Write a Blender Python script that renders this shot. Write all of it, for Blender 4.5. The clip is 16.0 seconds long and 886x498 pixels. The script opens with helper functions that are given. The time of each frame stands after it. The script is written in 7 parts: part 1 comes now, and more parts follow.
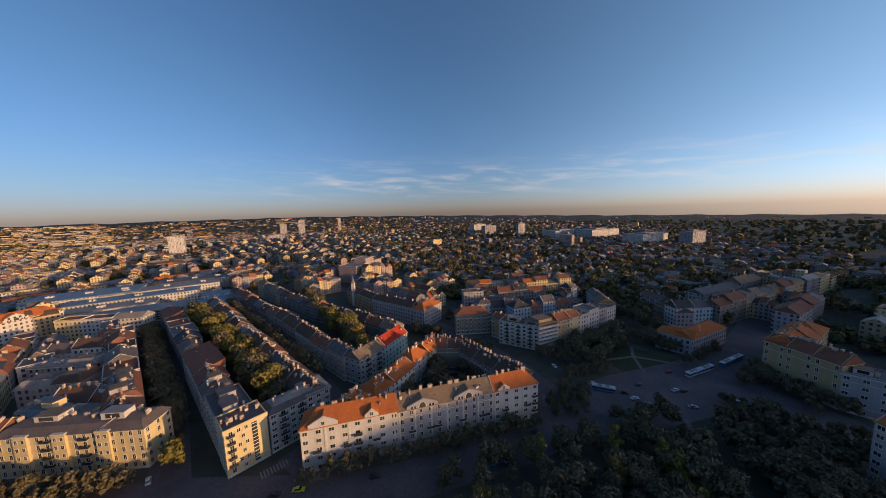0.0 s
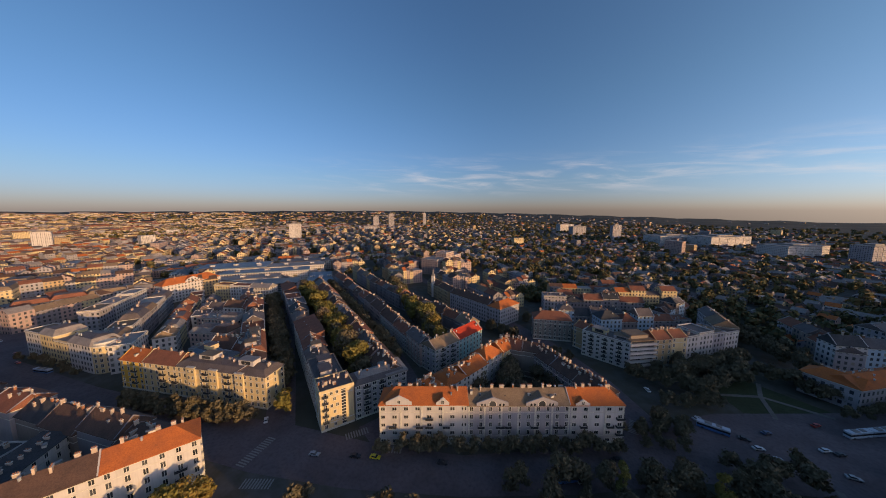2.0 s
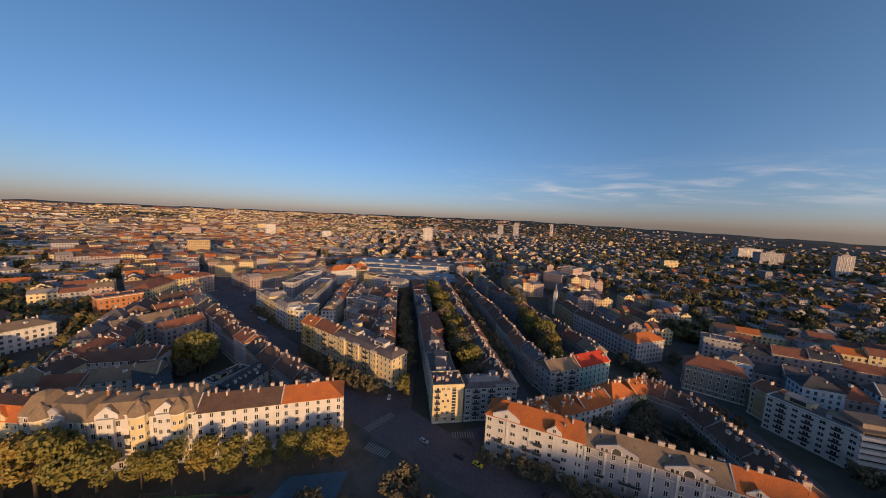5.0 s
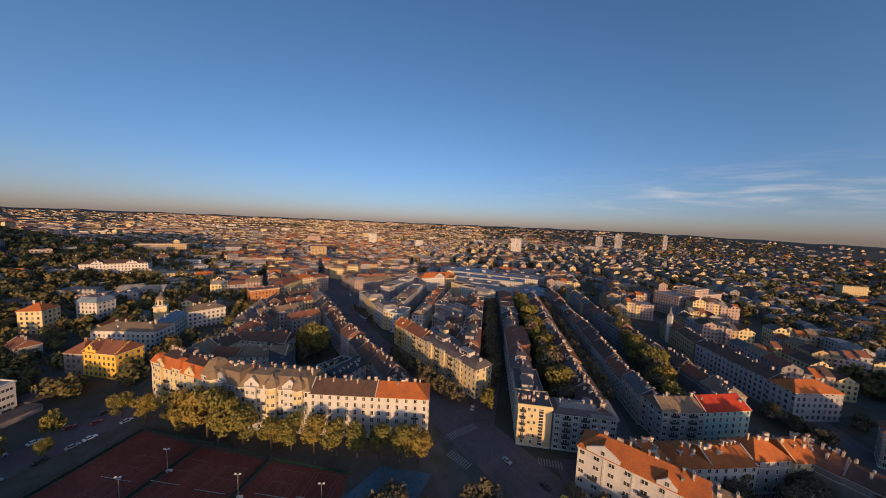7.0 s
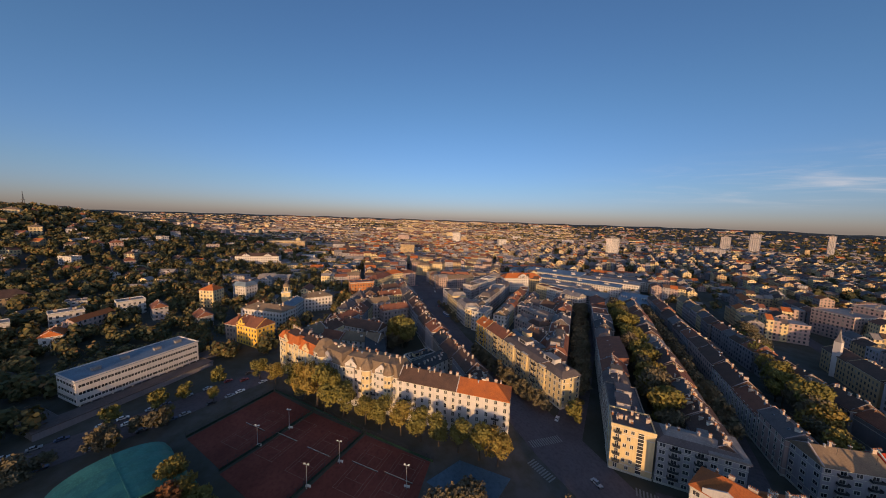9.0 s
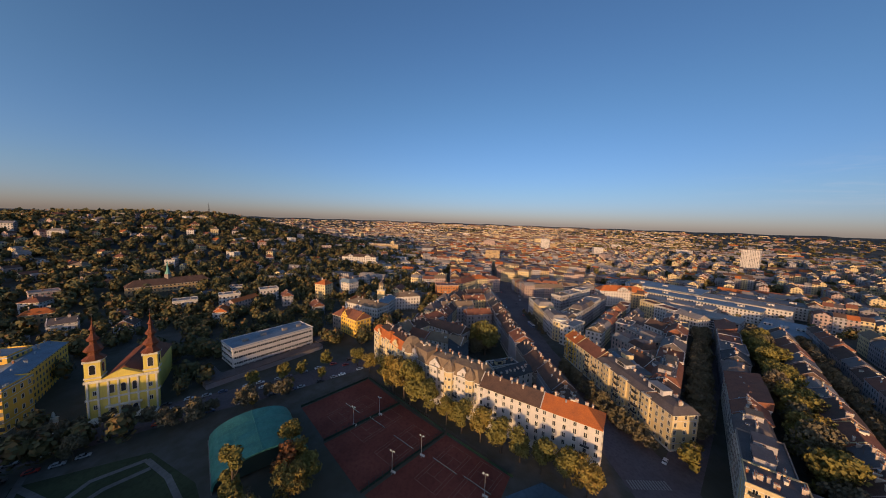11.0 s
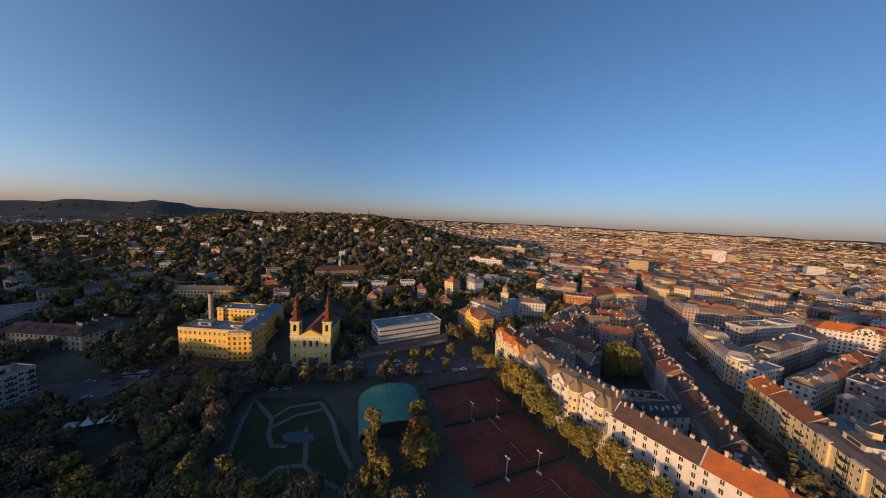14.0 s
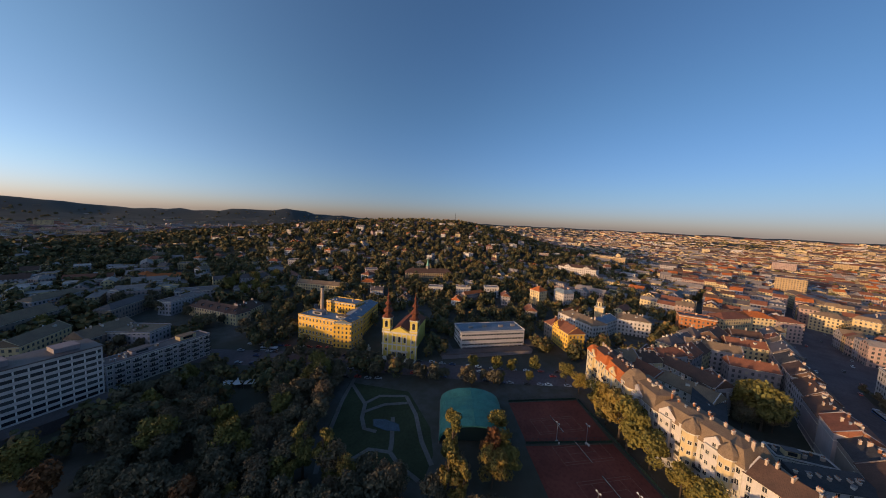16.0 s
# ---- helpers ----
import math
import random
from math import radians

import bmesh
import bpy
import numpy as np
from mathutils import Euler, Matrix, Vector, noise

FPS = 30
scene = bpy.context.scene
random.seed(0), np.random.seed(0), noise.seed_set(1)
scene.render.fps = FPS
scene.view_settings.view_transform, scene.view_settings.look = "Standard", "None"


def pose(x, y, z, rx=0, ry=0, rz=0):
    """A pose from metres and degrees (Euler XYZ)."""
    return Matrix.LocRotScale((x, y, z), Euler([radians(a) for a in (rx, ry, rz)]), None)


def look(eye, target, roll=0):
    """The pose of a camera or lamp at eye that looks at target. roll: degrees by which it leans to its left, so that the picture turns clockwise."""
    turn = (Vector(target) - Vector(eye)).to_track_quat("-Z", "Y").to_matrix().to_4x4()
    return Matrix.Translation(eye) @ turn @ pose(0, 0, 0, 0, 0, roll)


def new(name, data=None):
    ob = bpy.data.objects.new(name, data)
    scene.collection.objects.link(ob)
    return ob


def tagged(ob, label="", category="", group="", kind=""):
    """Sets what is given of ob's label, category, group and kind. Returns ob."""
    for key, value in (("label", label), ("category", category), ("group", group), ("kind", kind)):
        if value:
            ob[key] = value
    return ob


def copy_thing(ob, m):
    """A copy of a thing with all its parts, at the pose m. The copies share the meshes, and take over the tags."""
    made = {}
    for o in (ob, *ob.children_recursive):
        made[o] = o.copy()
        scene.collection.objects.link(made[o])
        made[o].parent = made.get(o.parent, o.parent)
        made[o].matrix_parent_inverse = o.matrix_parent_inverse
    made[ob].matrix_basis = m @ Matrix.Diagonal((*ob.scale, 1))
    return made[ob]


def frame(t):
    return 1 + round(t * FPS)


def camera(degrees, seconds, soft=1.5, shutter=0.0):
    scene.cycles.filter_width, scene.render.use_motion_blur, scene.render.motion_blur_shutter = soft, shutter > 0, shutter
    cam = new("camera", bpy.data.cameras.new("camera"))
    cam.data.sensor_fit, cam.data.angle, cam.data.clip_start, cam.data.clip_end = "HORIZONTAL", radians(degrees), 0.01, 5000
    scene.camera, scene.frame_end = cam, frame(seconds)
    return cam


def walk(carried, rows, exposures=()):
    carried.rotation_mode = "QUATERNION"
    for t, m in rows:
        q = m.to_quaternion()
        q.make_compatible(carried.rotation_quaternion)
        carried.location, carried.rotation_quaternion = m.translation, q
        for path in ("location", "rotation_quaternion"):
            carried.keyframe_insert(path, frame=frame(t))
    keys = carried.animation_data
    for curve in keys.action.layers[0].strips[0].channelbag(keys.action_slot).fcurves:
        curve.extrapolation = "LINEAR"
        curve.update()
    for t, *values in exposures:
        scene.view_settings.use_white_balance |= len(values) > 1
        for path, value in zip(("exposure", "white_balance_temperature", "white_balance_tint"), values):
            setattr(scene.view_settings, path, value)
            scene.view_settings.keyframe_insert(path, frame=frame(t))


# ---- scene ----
cam = camera(112.15, 16.0, 1.0)
EYE = Vector((0.0, 0.0, 100.0))
# seconds, yaw to the left from +y, pitch up, roll
TURNS = [
    (0.0, 0.00, -6.99, -1.67),
    (0.5, 3.59, -6.54, -0.71),
    (1.0, 7.70, -7.22, -1.09),
    (1.5, 11.35, -7.40, -0.24),
    (2.0, 15.41, -7.38, 0.05),
    (2.5, 19.10, -7.03, -0.11),
    (3.0, 22.96, -6.42, 0.33),
    (3.5, 26.71, -5.90, 0.53),
    (4.0, 30.68, -5.81, 1.57),
    (6.5, 51.34, -5.55, 2.16),
    (7.0, 55.57, -4.94, 2.48),
    (7.5, 59.16, -5.17, 3.32),
    (8.0, 63.16, -5.43, 3.23),
    (8.5, 67.07, -5.62, 2.61),
    (9.0, 71.44, -5.71, 1.91),
    (11.5, 91.89, -4.98, 2.32),
    (12.0, 95.96, -4.82, 2.43),
    (12.5, 99.72, -5.13, 2.33),
    (13.0, 103.88, -5.38, 2.33),
    (13.5, 107.75, -5.47, 2.72),
    (14.0, 111.82, -5.68, 2.82),
    (14.5, 115.80, -5.69, 3.18),
    (15.0, 119.84, -5.73, 3.02),
    (15.5, 123.93, -5.57, 3.02),
    (16.0, 128.08, -5.41, 2.87),
]


def aimed(yaw, pitch, roll):
    y, p = radians(yaw), radians(pitch)
    ahead = Vector((-math.sin(y) * math.cos(p), math.cos(y) * math.cos(p), math.sin(p)))
    return look(EYE, EYE + ahead, roll)


walk(cam, [(t, aimed(yaw, pitch, roll)) for t, yaw, pitch, roll in TURNS])

# ---- light ----
SUN_YAW, SUN_UP = -112.0, 5.5
sun_way = Vector((-math.sin(radians(SUN_YAW)) * math.cos(radians(SUN_UP)), math.cos(radians(SUN_YAW)) * math.cos(radians(SUN_UP)), math.sin(radians(SUN_UP))))
sun = new("sun", bpy.data.lights.new("sun", "SUN"))
sun.data.energy, sun.data.angle, sun.data.color = 5.0, radians(0.6), (1.0, 0.61, 0.27)
sun.matrix_world = look((0, 0, 300), Vector((0, 0, 300)) - sun_way)
world = bpy.data.worlds.new("sky")
scene.world = world
world.use_nodes = True
wt = world.node_tree
sky = wt.nodes.new("ShaderNodeTexSky")
sky.sky_type, sky.sun_disc, sky.sun_elevation, sky.sun_rotation = "NISHITA", False, radians(SUN_UP), radians(-SUN_YAW)
sky.air_density, sky.dust_density, sky.ozone_density, sky.altitude = 1.0, 0.6, 3.2, 300
tint = wt.nodes.new("ShaderNodeMix")
tint.data_type, tint.blend_type = "RGBA", "MULTIPLY"
tint.inputs[0].default_value, tint.inputs[7].default_value = 1.0, (1.05, 1.0, 1.08, 1)
wt.links.new(sky.outputs[0], tint.inputs[6])


def sky_math(op, a, b=0.0):
    n = wt.nodes.new("ShaderNodeMath")
    n.operation = op
    for k, value in enumerate((a, b)):
        if isinstance(value, bpy.types.NodeSocket):
            wt.links.new(value, n.inputs[k])
        else:
            n.inputs[k].default_value = value
    return n.outputs[0]


# thin cirrus low over the town, opposite the hill
way = wt.nodes.new("ShaderNodeSeparateXYZ")
wt.links.new(wt.nodes.new("ShaderNodeTexCoord").outputs["Generated"], way.inputs[0])
bearing = sky_math("ARCTAN2", way.outputs[0], way.outputs[1])
flow = wt.nodes.new("ShaderNodeCombineXYZ")
for sock, value in zip(flow.inputs, (sky_math("MULTIPLY", bearing, 5.0), sky_math("ADD", sky_math("MULTIPLY", way.outputs[2], 40.0), sky_math("MULTIPLY", bearing, 2.0)), 0.0)):
    if isinstance(value, bpy.types.NodeSocket):
        wt.links.new(value, sock)
wisps = wt.nodes.new("ShaderNodeTexNoise")
wisps.inputs["Scale"].default_value, wisps.inputs["Detail"].default_value, wisps.inputs["Roughness"].default_value, wisps.inputs["Distortion"].default_value = 1.0, 6.0, 0.6, 0.6
wt.links.new(flow.outputs[0], wisps.inputs["Vector"])
def soft_step(value, lo, hi):
    n = wt.nodes.new("ShaderNodeMapRange")
    n.interpolation_type = "SMOOTHSTEP"
    wt.links.new(value, n.inputs[0])
    n.inputs[1].default_value, n.inputs[2].default_value = lo, hi
    return n.outputs[0]
veil = sky_math("MULTIPLY", soft_step(wisps.outputs[0], 0.42, 0.9), sky_math("MULTIPLY", soft_step(way.outputs[2], 0.03, 0.10), soft_step(way.outputs[2], 0.19, 0.10)))
veil = sky_math("MULTIPLY", sky_math("MULTIPLY", veil, soft_step(bearing, -0.9, -0.2)), soft_step(bearing, 1.25, 0.85))
cloud = wt.nodes.new("ShaderNodeMix")
cloud.data_type = "RGBA"
cloud.inputs[7].default_value = (4.6, 4.1, 4.0, 1)
wt.links.new(sky_math("MULTIPLY", veil, 0.8), cloud.inputs[0])
low = wt.nodes.new("ShaderNodeMix")
low.data_type, low.blend_type = "RGBA", "MULTIPLY"
low.inputs[7].default_value = (0.94, 0.90, 1.10, 1)
wt.links.new(soft_step(way.outputs[2], 0.38, 0.02), low.inputs[0])
wt.links.new(tint.outputs[2], low.inputs[6])
# the sky brightens round the low sun
side = wt.nodes.new("ShaderNodeVectorMath")
side.operation = "DOT_PRODUCT"
wt.links.new(wt.nodes["Texture Coordinate"].outputs["Generated"], side.inputs[0])
side.inputs[1].default_value = sun_way
glow = wt.nodes.new("ShaderNodeMix")
glow.data_type, glow.blend_type = "RGBA", "MULTIPLY"
glow.inputs[7].default_value = (2.15, 1.85, 1.6, 1)
wt.links.new(soft_step(side.outputs["Value"], -0.5, 0.62), glow.inputs[0])
haze = wt.nodes.new("ShaderNodeMix")
haze.data_type, haze.blend_type = "RGBA", "MULTIPLY"
haze.inputs[7].default_value = (0.96, 0.98, 1.24, 1)
wt.links.new(soft_step(way.outputs[2], 0.11, 0.0), haze.inputs[0])
wt.links.new(low.outputs[2], haze.inputs[6])
wt.links.new(haze.outputs[2], glow.inputs[6])
pale = wt.nodes.new("ShaderNodeMix")
pale.data_type, pale.blend_type = "RGBA", "MULTIPLY"
pale.inputs[7].default_value = (0.93, 1.12, 1.28, 1)
wt.links.new(sky_math("MULTIPLY", soft_step(way.outputs[2], 0.22, 0.0), soft_step(side.outputs["Value"], -0.45, 0.4)), pale.inputs[0])
wt.links.new(glow.outputs[2], pale.inputs[6])
corona = wt.nodes.new("ShaderNodeMix")
corona.data_type, corona.blend_type = "RGBA", "MULTIPLY"
corona.inputs[7].default_value = (1.9, 1.45, 1.1, 1)
wt.links.new(soft_step(side.outputs["Value"], 0.64, 1.0), corona.inputs[0])
wt.links.new(pale.outputs[2], corona.inputs[6])
wt.links.new(corona.outputs[2], cloud.inputs[6])
wt.links.new(cloud.outputs[2], wt.nodes["Background"].inputs[0])

wt.nodes["Background"].inputs[1].default_value = 0.176

# ---- materials ----
def material(name, rough=0.8, metal=0.0):
    m = bpy.data.materials.new(name)
    m.use_nodes = True
    b = m.node_tree.nodes["Principled BSDF"]
    b.inputs["Roughness"].default_value, b.inputs["Metallic"].default_value = rough, metal
    b.inputs["Specular IOR Level"].default_value = 0.5 if rough < 0.5 else 0.12
    return m, m.node_tree, b


def node(nt, kind, **inputs):
    n = nt.nodes.new(kind)
    for key, value in inputs.items():
        sock = n.inputs[int(key[1:])] if key[0] == "i" and key[1:].isdigit() else n.inputs[key]
        if isinstance(value, bpy.types.NodeSocket):
            nt.links.new(value, sock)
        else:
            sock.default_value = value
    return n


def ramp(nt, fac, stops, step=False):
    n = nt.nodes.new("ShaderNodeValToRGB")
    nt.links.new(fac, n.inputs[0])
    e = n.color_ramp.elements
    while len(e) < len(stops):
        e.new(0.5)
    for el, (p, c) in zip(e, stops):
        el.position, el.color = p, (*c, 1)
    if step:
        n.color_ramp.interpolation = "CONSTANT"
    return n.outputs[0]


def mixed(nt, fac, a, b, how="MIX"):
    n = nt.nodes.new("ShaderNodeMix")
    n.data_type, n.blend_type = "RGBA", how
    for sock, value in ((n.inputs[0], fac), (n.inputs[6], a), (n.inputs[7], b)):
        if isinstance(value, bpy.types.NodeSocket):
            nt.links.new(value, sock)
        else:
            sock.default_value = value if isinstance(value, (int, float)) else (*value, 1)
    return n.outputs[2]


def math_node(nt, op, a, b=0.0):
    n = nt.nodes.new("ShaderNodeMath")
    n.operation = op
    for k, value in enumerate((a, b)):
        if isinstance(value, bpy.types.NodeSocket):
            nt.links.new(value, n.inputs[k])
        else:
            n.inputs[k].default_value = value
    return n.outputs[0]


def grain(nt, scale, detail=4.0, coord="Object", stretch=None):
    tc = nt.nodes.new("ShaderNodeTexCoord")
    src = tc.outputs[coord]
    if stretch:
        mp = nt.nodes.new("ShaderNodeMapping")
        mp.inputs["Scale"].default_value = stretch
        nt.links.new(src, mp.inputs[0])
        src = mp.outputs[0]
    return node(nt, "ShaderNodeTexNoise", Vector=src, Scale=scale, Detail=detail, Roughness=0.6).outputs[0]


def bump(nt, b, height, strength=0.3, distance=0.05):
    n = node(nt, "ShaderNodeBump", Strength=strength, Distance=distance, Height=height)
    nt.links.new(n.outputs[0], b.inputs["Normal"])


def plaster(name, colour, windows=False):
    """Rendered wall with streaks and blotches; far walls carry a grid of small panes in the paint."""
    m, nt, b = material(name, 0.9)
    blot = grain(nt, 0.12, 5)
    streak = grain(nt, 1.0, 3, "UV", (1.6, 0.12, 1))
    dirty = tuple(c * 0.62 for c in colour)
    col = mixed(nt, ramp(nt, blot, [(0.35, (0, 0, 0)), (0.75, (0.6, 0.6, 0.6))]), colour, dirty)
    col = mixed(nt, ramp(nt, streak, [(0.45, (0, 0, 0)), (0.8, (0.5, 0.5, 0.5))]), col, dirty)
    if windows:
        col = pane_grid(nt, col)
    nt.links.new(col, b.inputs["Base Color"])
    bump(nt, b, grain(nt, 6.0), 0.15, 0.03)
    return m


def pane_grid(nt, col):
    uv = node(nt, "ShaderNodeSeparateXYZ", Vector=nt.nodes.new("ShaderNodeTexCoord").outputs["UV"])
    a = math_node(nt, "FRACT", math_node(nt, "DIVIDE", uv.outputs[0], 3.1))
    c = math_node(nt, "FRACT", math_node(nt, "DIVIDE", uv.outputs[1], 3.4))
    inside = math_node(nt, "MULTIPLY", math_node(nt, "GREATER_THAN", a, 0.55), math_node(nt, "GREATER_THAN", c, 0.45))
    cell = node(nt, "ShaderNodeCombineXYZ", i0=math_node(nt, "FLOOR", math_node(nt, "DIVIDE", uv.outputs[0], 3.1)), i1=math_node(nt, "FLOOR", math_node(nt, "DIVIDE", uv.outputs[1], 3.4)))
    noise = node(nt, "ShaderNodeTexWhiteNoise", Vector=cell.outputs[0])
    return mixed(nt, inside, col, ramp(nt, noise.outputs["Value"], [(0.0, (0.03, 0.034, 0.042)), (0.6, (0.07, 0.072, 0.08)), (0.85, (0.16, 0.15, 0.14)), (1.0, (0.30, 0.27, 0.23))]))


def tile(name, colour, second):
    m, nt, b = material(name, 0.8)
    n1, n2 = grain(nt, 0.25, 6), grain(nt, 2.5, 3)
    col = mixed(nt, ramp(nt, n1, [(0.35, (0, 0, 0)), (0.7, (1, 1, 1))]), colour, second)
    col = mixed(nt, ramp(nt, n2, [(0.4, (0, 0, 0)), (0.75, (0.55, 0.55, 0.55))]), col, tuple(c * 0.5 for c in second))
    nt.links.new(col, b.inputs["Base Color"])
    w = nt.nodes.new("ShaderNodeTexWave")
    w.bands_direction = "Y"
    w.inputs["Scale"].default_value = 0.9
    nt.links.new(nt.nodes.new("ShaderNodeTexCoord").outputs["UV"], w.inputs[0])
    bump(nt, b, w.outputs[1], 0.5, 0.06)
    return m


def sheet(name, colour, rough=0.55, metal=0.0):
    m, nt, b = material(name, rough, metal)
    n1, n2 = grain(nt, 0.2, 6), grain(nt, 1.7, 4)
    col = mixed(nt, ramp(nt, n1, [(0.3, (0, 0, 0)), (0.75, (1, 1, 1))]), colour, tuple(c * 0.6 for c in colour))
    col = mixed(nt, ramp(nt, n2, [(0.5, (0, 0, 0)), (0.8, (0.6, 0.6, 0.6))]), col, tuple(min(1, c * 1.5) for c in colour))
    nt.links.new(col, b.inputs["Base Color"])
    bump(nt, b, n2, 0.2, 0.05)
    return m


def plain(name, colour, rough=0.6, metal=0.0):
    m, nt, b = material(name, rough, metal)
    nt.links.new(mixed(nt, ramp(nt, grain(nt, 3.0), [(0.3, (0, 0, 0)), (0.8, (0.35, 0.35, 0.35))]), colour, tuple(c * 0.7 for c in colour)), b.inputs["Base Color"])
    return m


WALLS = {
    "white": (0.54, 0.50, 0.485), "cream": (0.60, 0.47, 0.27), "yellow": (0.72, 0.44, 0.085), "ochre": (0.42, 0.30, 0.17), "grey": (0.245, 0.22, 0.235),
    "palegrey": (0.345, 0.32, 0.34), "pink": (0.40, 0.29, 0.265), "brick": (0.42, 0.17, 0.07), "teal": (0.32, 0.48, 0.47), "brown": (0.25, 0.205, 0.18), "blue": (0.40, 0.50, 0.60), "pale": (0.74, 0.66, 0.34),
}
WALL = {k: plaster("plaster_" + k, c) for k, c in WALLS.items()}
FARWALL = {k: plaster("far_plaster_" + k, c, True) for k, c in WALLS.items()}
ROOF = {
    "orange": tile("orange_tiles", (0.50, 0.145, 0.04), (0.34, 0.11, 0.045)), "red": tile("red_tiles", (0.50, 0.06, 0.03), (0.38, 0.045, 0.025)),
    "rust": tile("rust_tiles", (0.26, 0.105, 0.065), (0.175, 0.078, 0.055)), "brown": tile("brown_tiles", (0.13, 0.078, 0.06), (0.085, 0.056, 0.047)),
    "dark": tile("dark_slate", (0.075, 0.075, 0.08), (0.05, 0.05, 0.055)), "grey": sheet("grey_roof_sheet", (0.125, 0.105, 0.105)),
    "pale": sheet("pale_roof_sheet", (0.26, 0.232, 0.22)), "tan": tile("tan_tiles", (0.25, 0.18, 0.12), (0.18, 0.13, 0.095)), "blue": sheet("blue_grey_roof_sheet", (0.17, 0.22, 0.28)),
    "green": sheet("green_copper_sheet", (0.16, 0.36, 0.30)),
}
GLASS, _nt, _b = material("window_glass", 0.12)
_nt.links.new(mixed(_nt, node(_nt, "ShaderNodeObjectInfo").outputs["Random"], (0.012, 0.014, 0.018), (0.07, 0.07, 0.075)), _b.inputs["Base Color"])
FRAMES = plain("white_window_paint", (0.62, 0.60, 0.56), 0.5)
STONE = sheet("pale_stone_trim", (0.60, 0.56, 0.49), 0.85)
METAL = plain("galvanised_metal", (0.42, 0.43, 0.45), 0.45, 0.6)
DARK_METAL = plain("dark_painted_metal", (0.05, 0.05, 0.055), 0.5, 0.3)
CHIMNEY = plaster("chimney_plaster", (0.46, 0.36, 0.29))
CHIMNEY_BRICK = tile("chimney_brick", (0.34, 0.15, 0.08), (0.26, 0.12, 0.07))
BARK = tile("bark", (0.10, 0.075, 0.055), (0.07, 0.055, 0.045))


def foliage(name, stops, island=0.35):
    m, nt, b = material(name, 0.75)
    rnd = node(nt, "ShaderNodeObjectInfo").outputs["Random"]
    isl = node(nt, "ShaderNodeNewGeometry").outputs["Random Per Island"]
    f = math_node(nt, "ADD", math_node(nt, "MULTIPLY", rnd, 1 - island), math_node(nt, "MULTIPLY", isl, island))
    col = ramp(nt, f, stops)
    col = mixed(nt, ramp(nt, isl, [(0.2, (0, 0, 0)), (0.9, (0.3, 0.3, 0.3))]), col, (0.035, 0.036, 0.018))
    nt.links.new(col, b.inputs["Base Color"])
    b.inputs["Specular IOR Level"].default_value = 0.2
    return m


LEAF = foliage("green_leaves", [(0.0, (0.095, 0.088, 0.056)), (0.4, (0.13, 0.107, 0.066)), (0.75, (0.17, 0.122, 0.074)), (1.0, (0.21, 0.13, 0.078))])
LEAF_GOLD = foliage("golden_leaves", [(0.0, (0.125, 0.12, 0.036)), (0.6, (0.20, 0.16, 0.04)), (1.0, (0.26, 0.162, 0.042))])
LEAF_RUST = foliage("rust_leaves", [(0.0, (0.16, 0.08, 0.03)), (1.0, (0.20, 0.07, 0.03))])
LEAF_FAR = foliage("far_leaves", [(0.0, (0.065, 0.068, 0.034)), (0.4, (0.10, 0.092, 0.04)), (0.72, (0.15, 0.118, 0.045)), (0.9, (0.20, 0.128, 0.045)), (1.0, (0.21, 0.105, 0.045))], 1.0)


def asphalt_material(name, colour):
    m, nt, b = material(name, 0.9)
    n1, n2 = grain(nt, 0.05, 6), grain(nt, 0.7, 5)
    col = mixed(nt, ramp(nt, n1, [(0.35, (0, 0, 0)), (0.7, (1, 1, 1))]), colour, tuple(c * 1.6 for c in colour))
    col = mixed(nt, ramp(nt, n2, [(0.45, (0, 0, 0)), (0.75, (0.6, 0.6, 0.6))]), col, tuple(c * 0.6 for c in colour))
    nt.links.new(col, b.inputs["Base Color"])
    bump(nt, b, grain(nt, 5.0), 0.2, 0.02)
    return m


ASPHALT = asphalt_material("asphalt", (0.098, 0.080, 0.084))
PAVING = asphalt_material("pale_paving", (0.17, 0.16, 0.15))
PATH = asphalt_material("gravel_path", (0.12, 0.11, 0.10))
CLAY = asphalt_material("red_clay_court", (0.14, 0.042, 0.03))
BLUECOURT = asphalt_material("blue_court", (0.06, 0.10, 0.135))
PAINT = plain("worn_road_paint", (0.23, 0.22, 0.21), 0.85)
LAWN = asphalt_material("mown_grass", (0.038, 0.044, 0.022))
EARTH, _nt, _b = material("ground_earth_yards_hazed_hills", 0.95)
_c = mixed(_nt, ramp(_nt, grain(_nt, 0.012, 6), [(0.42, (0, 0, 0)), (0.58, (1, 1, 1))]), (0.07, 0.066, 0.05), (0.105, 0.10, 0.095))
_c = mixed(_nt, ramp(_nt, grain(_nt, 0.15, 6), [(0.4, (0, 0, 0)), (0.7, (0.8, 0.8, 0.8))]), _c, (0.06, 0.054, 0.036))
# higher ground goes dark blue-grey: the haze of distance mixed into its colour
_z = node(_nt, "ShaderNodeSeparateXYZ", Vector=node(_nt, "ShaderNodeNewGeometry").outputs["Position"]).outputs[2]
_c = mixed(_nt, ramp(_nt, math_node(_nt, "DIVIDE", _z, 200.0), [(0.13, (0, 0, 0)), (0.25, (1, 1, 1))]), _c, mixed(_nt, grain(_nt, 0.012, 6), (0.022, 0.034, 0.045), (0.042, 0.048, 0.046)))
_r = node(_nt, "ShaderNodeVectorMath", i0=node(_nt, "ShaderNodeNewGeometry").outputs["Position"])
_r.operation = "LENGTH"
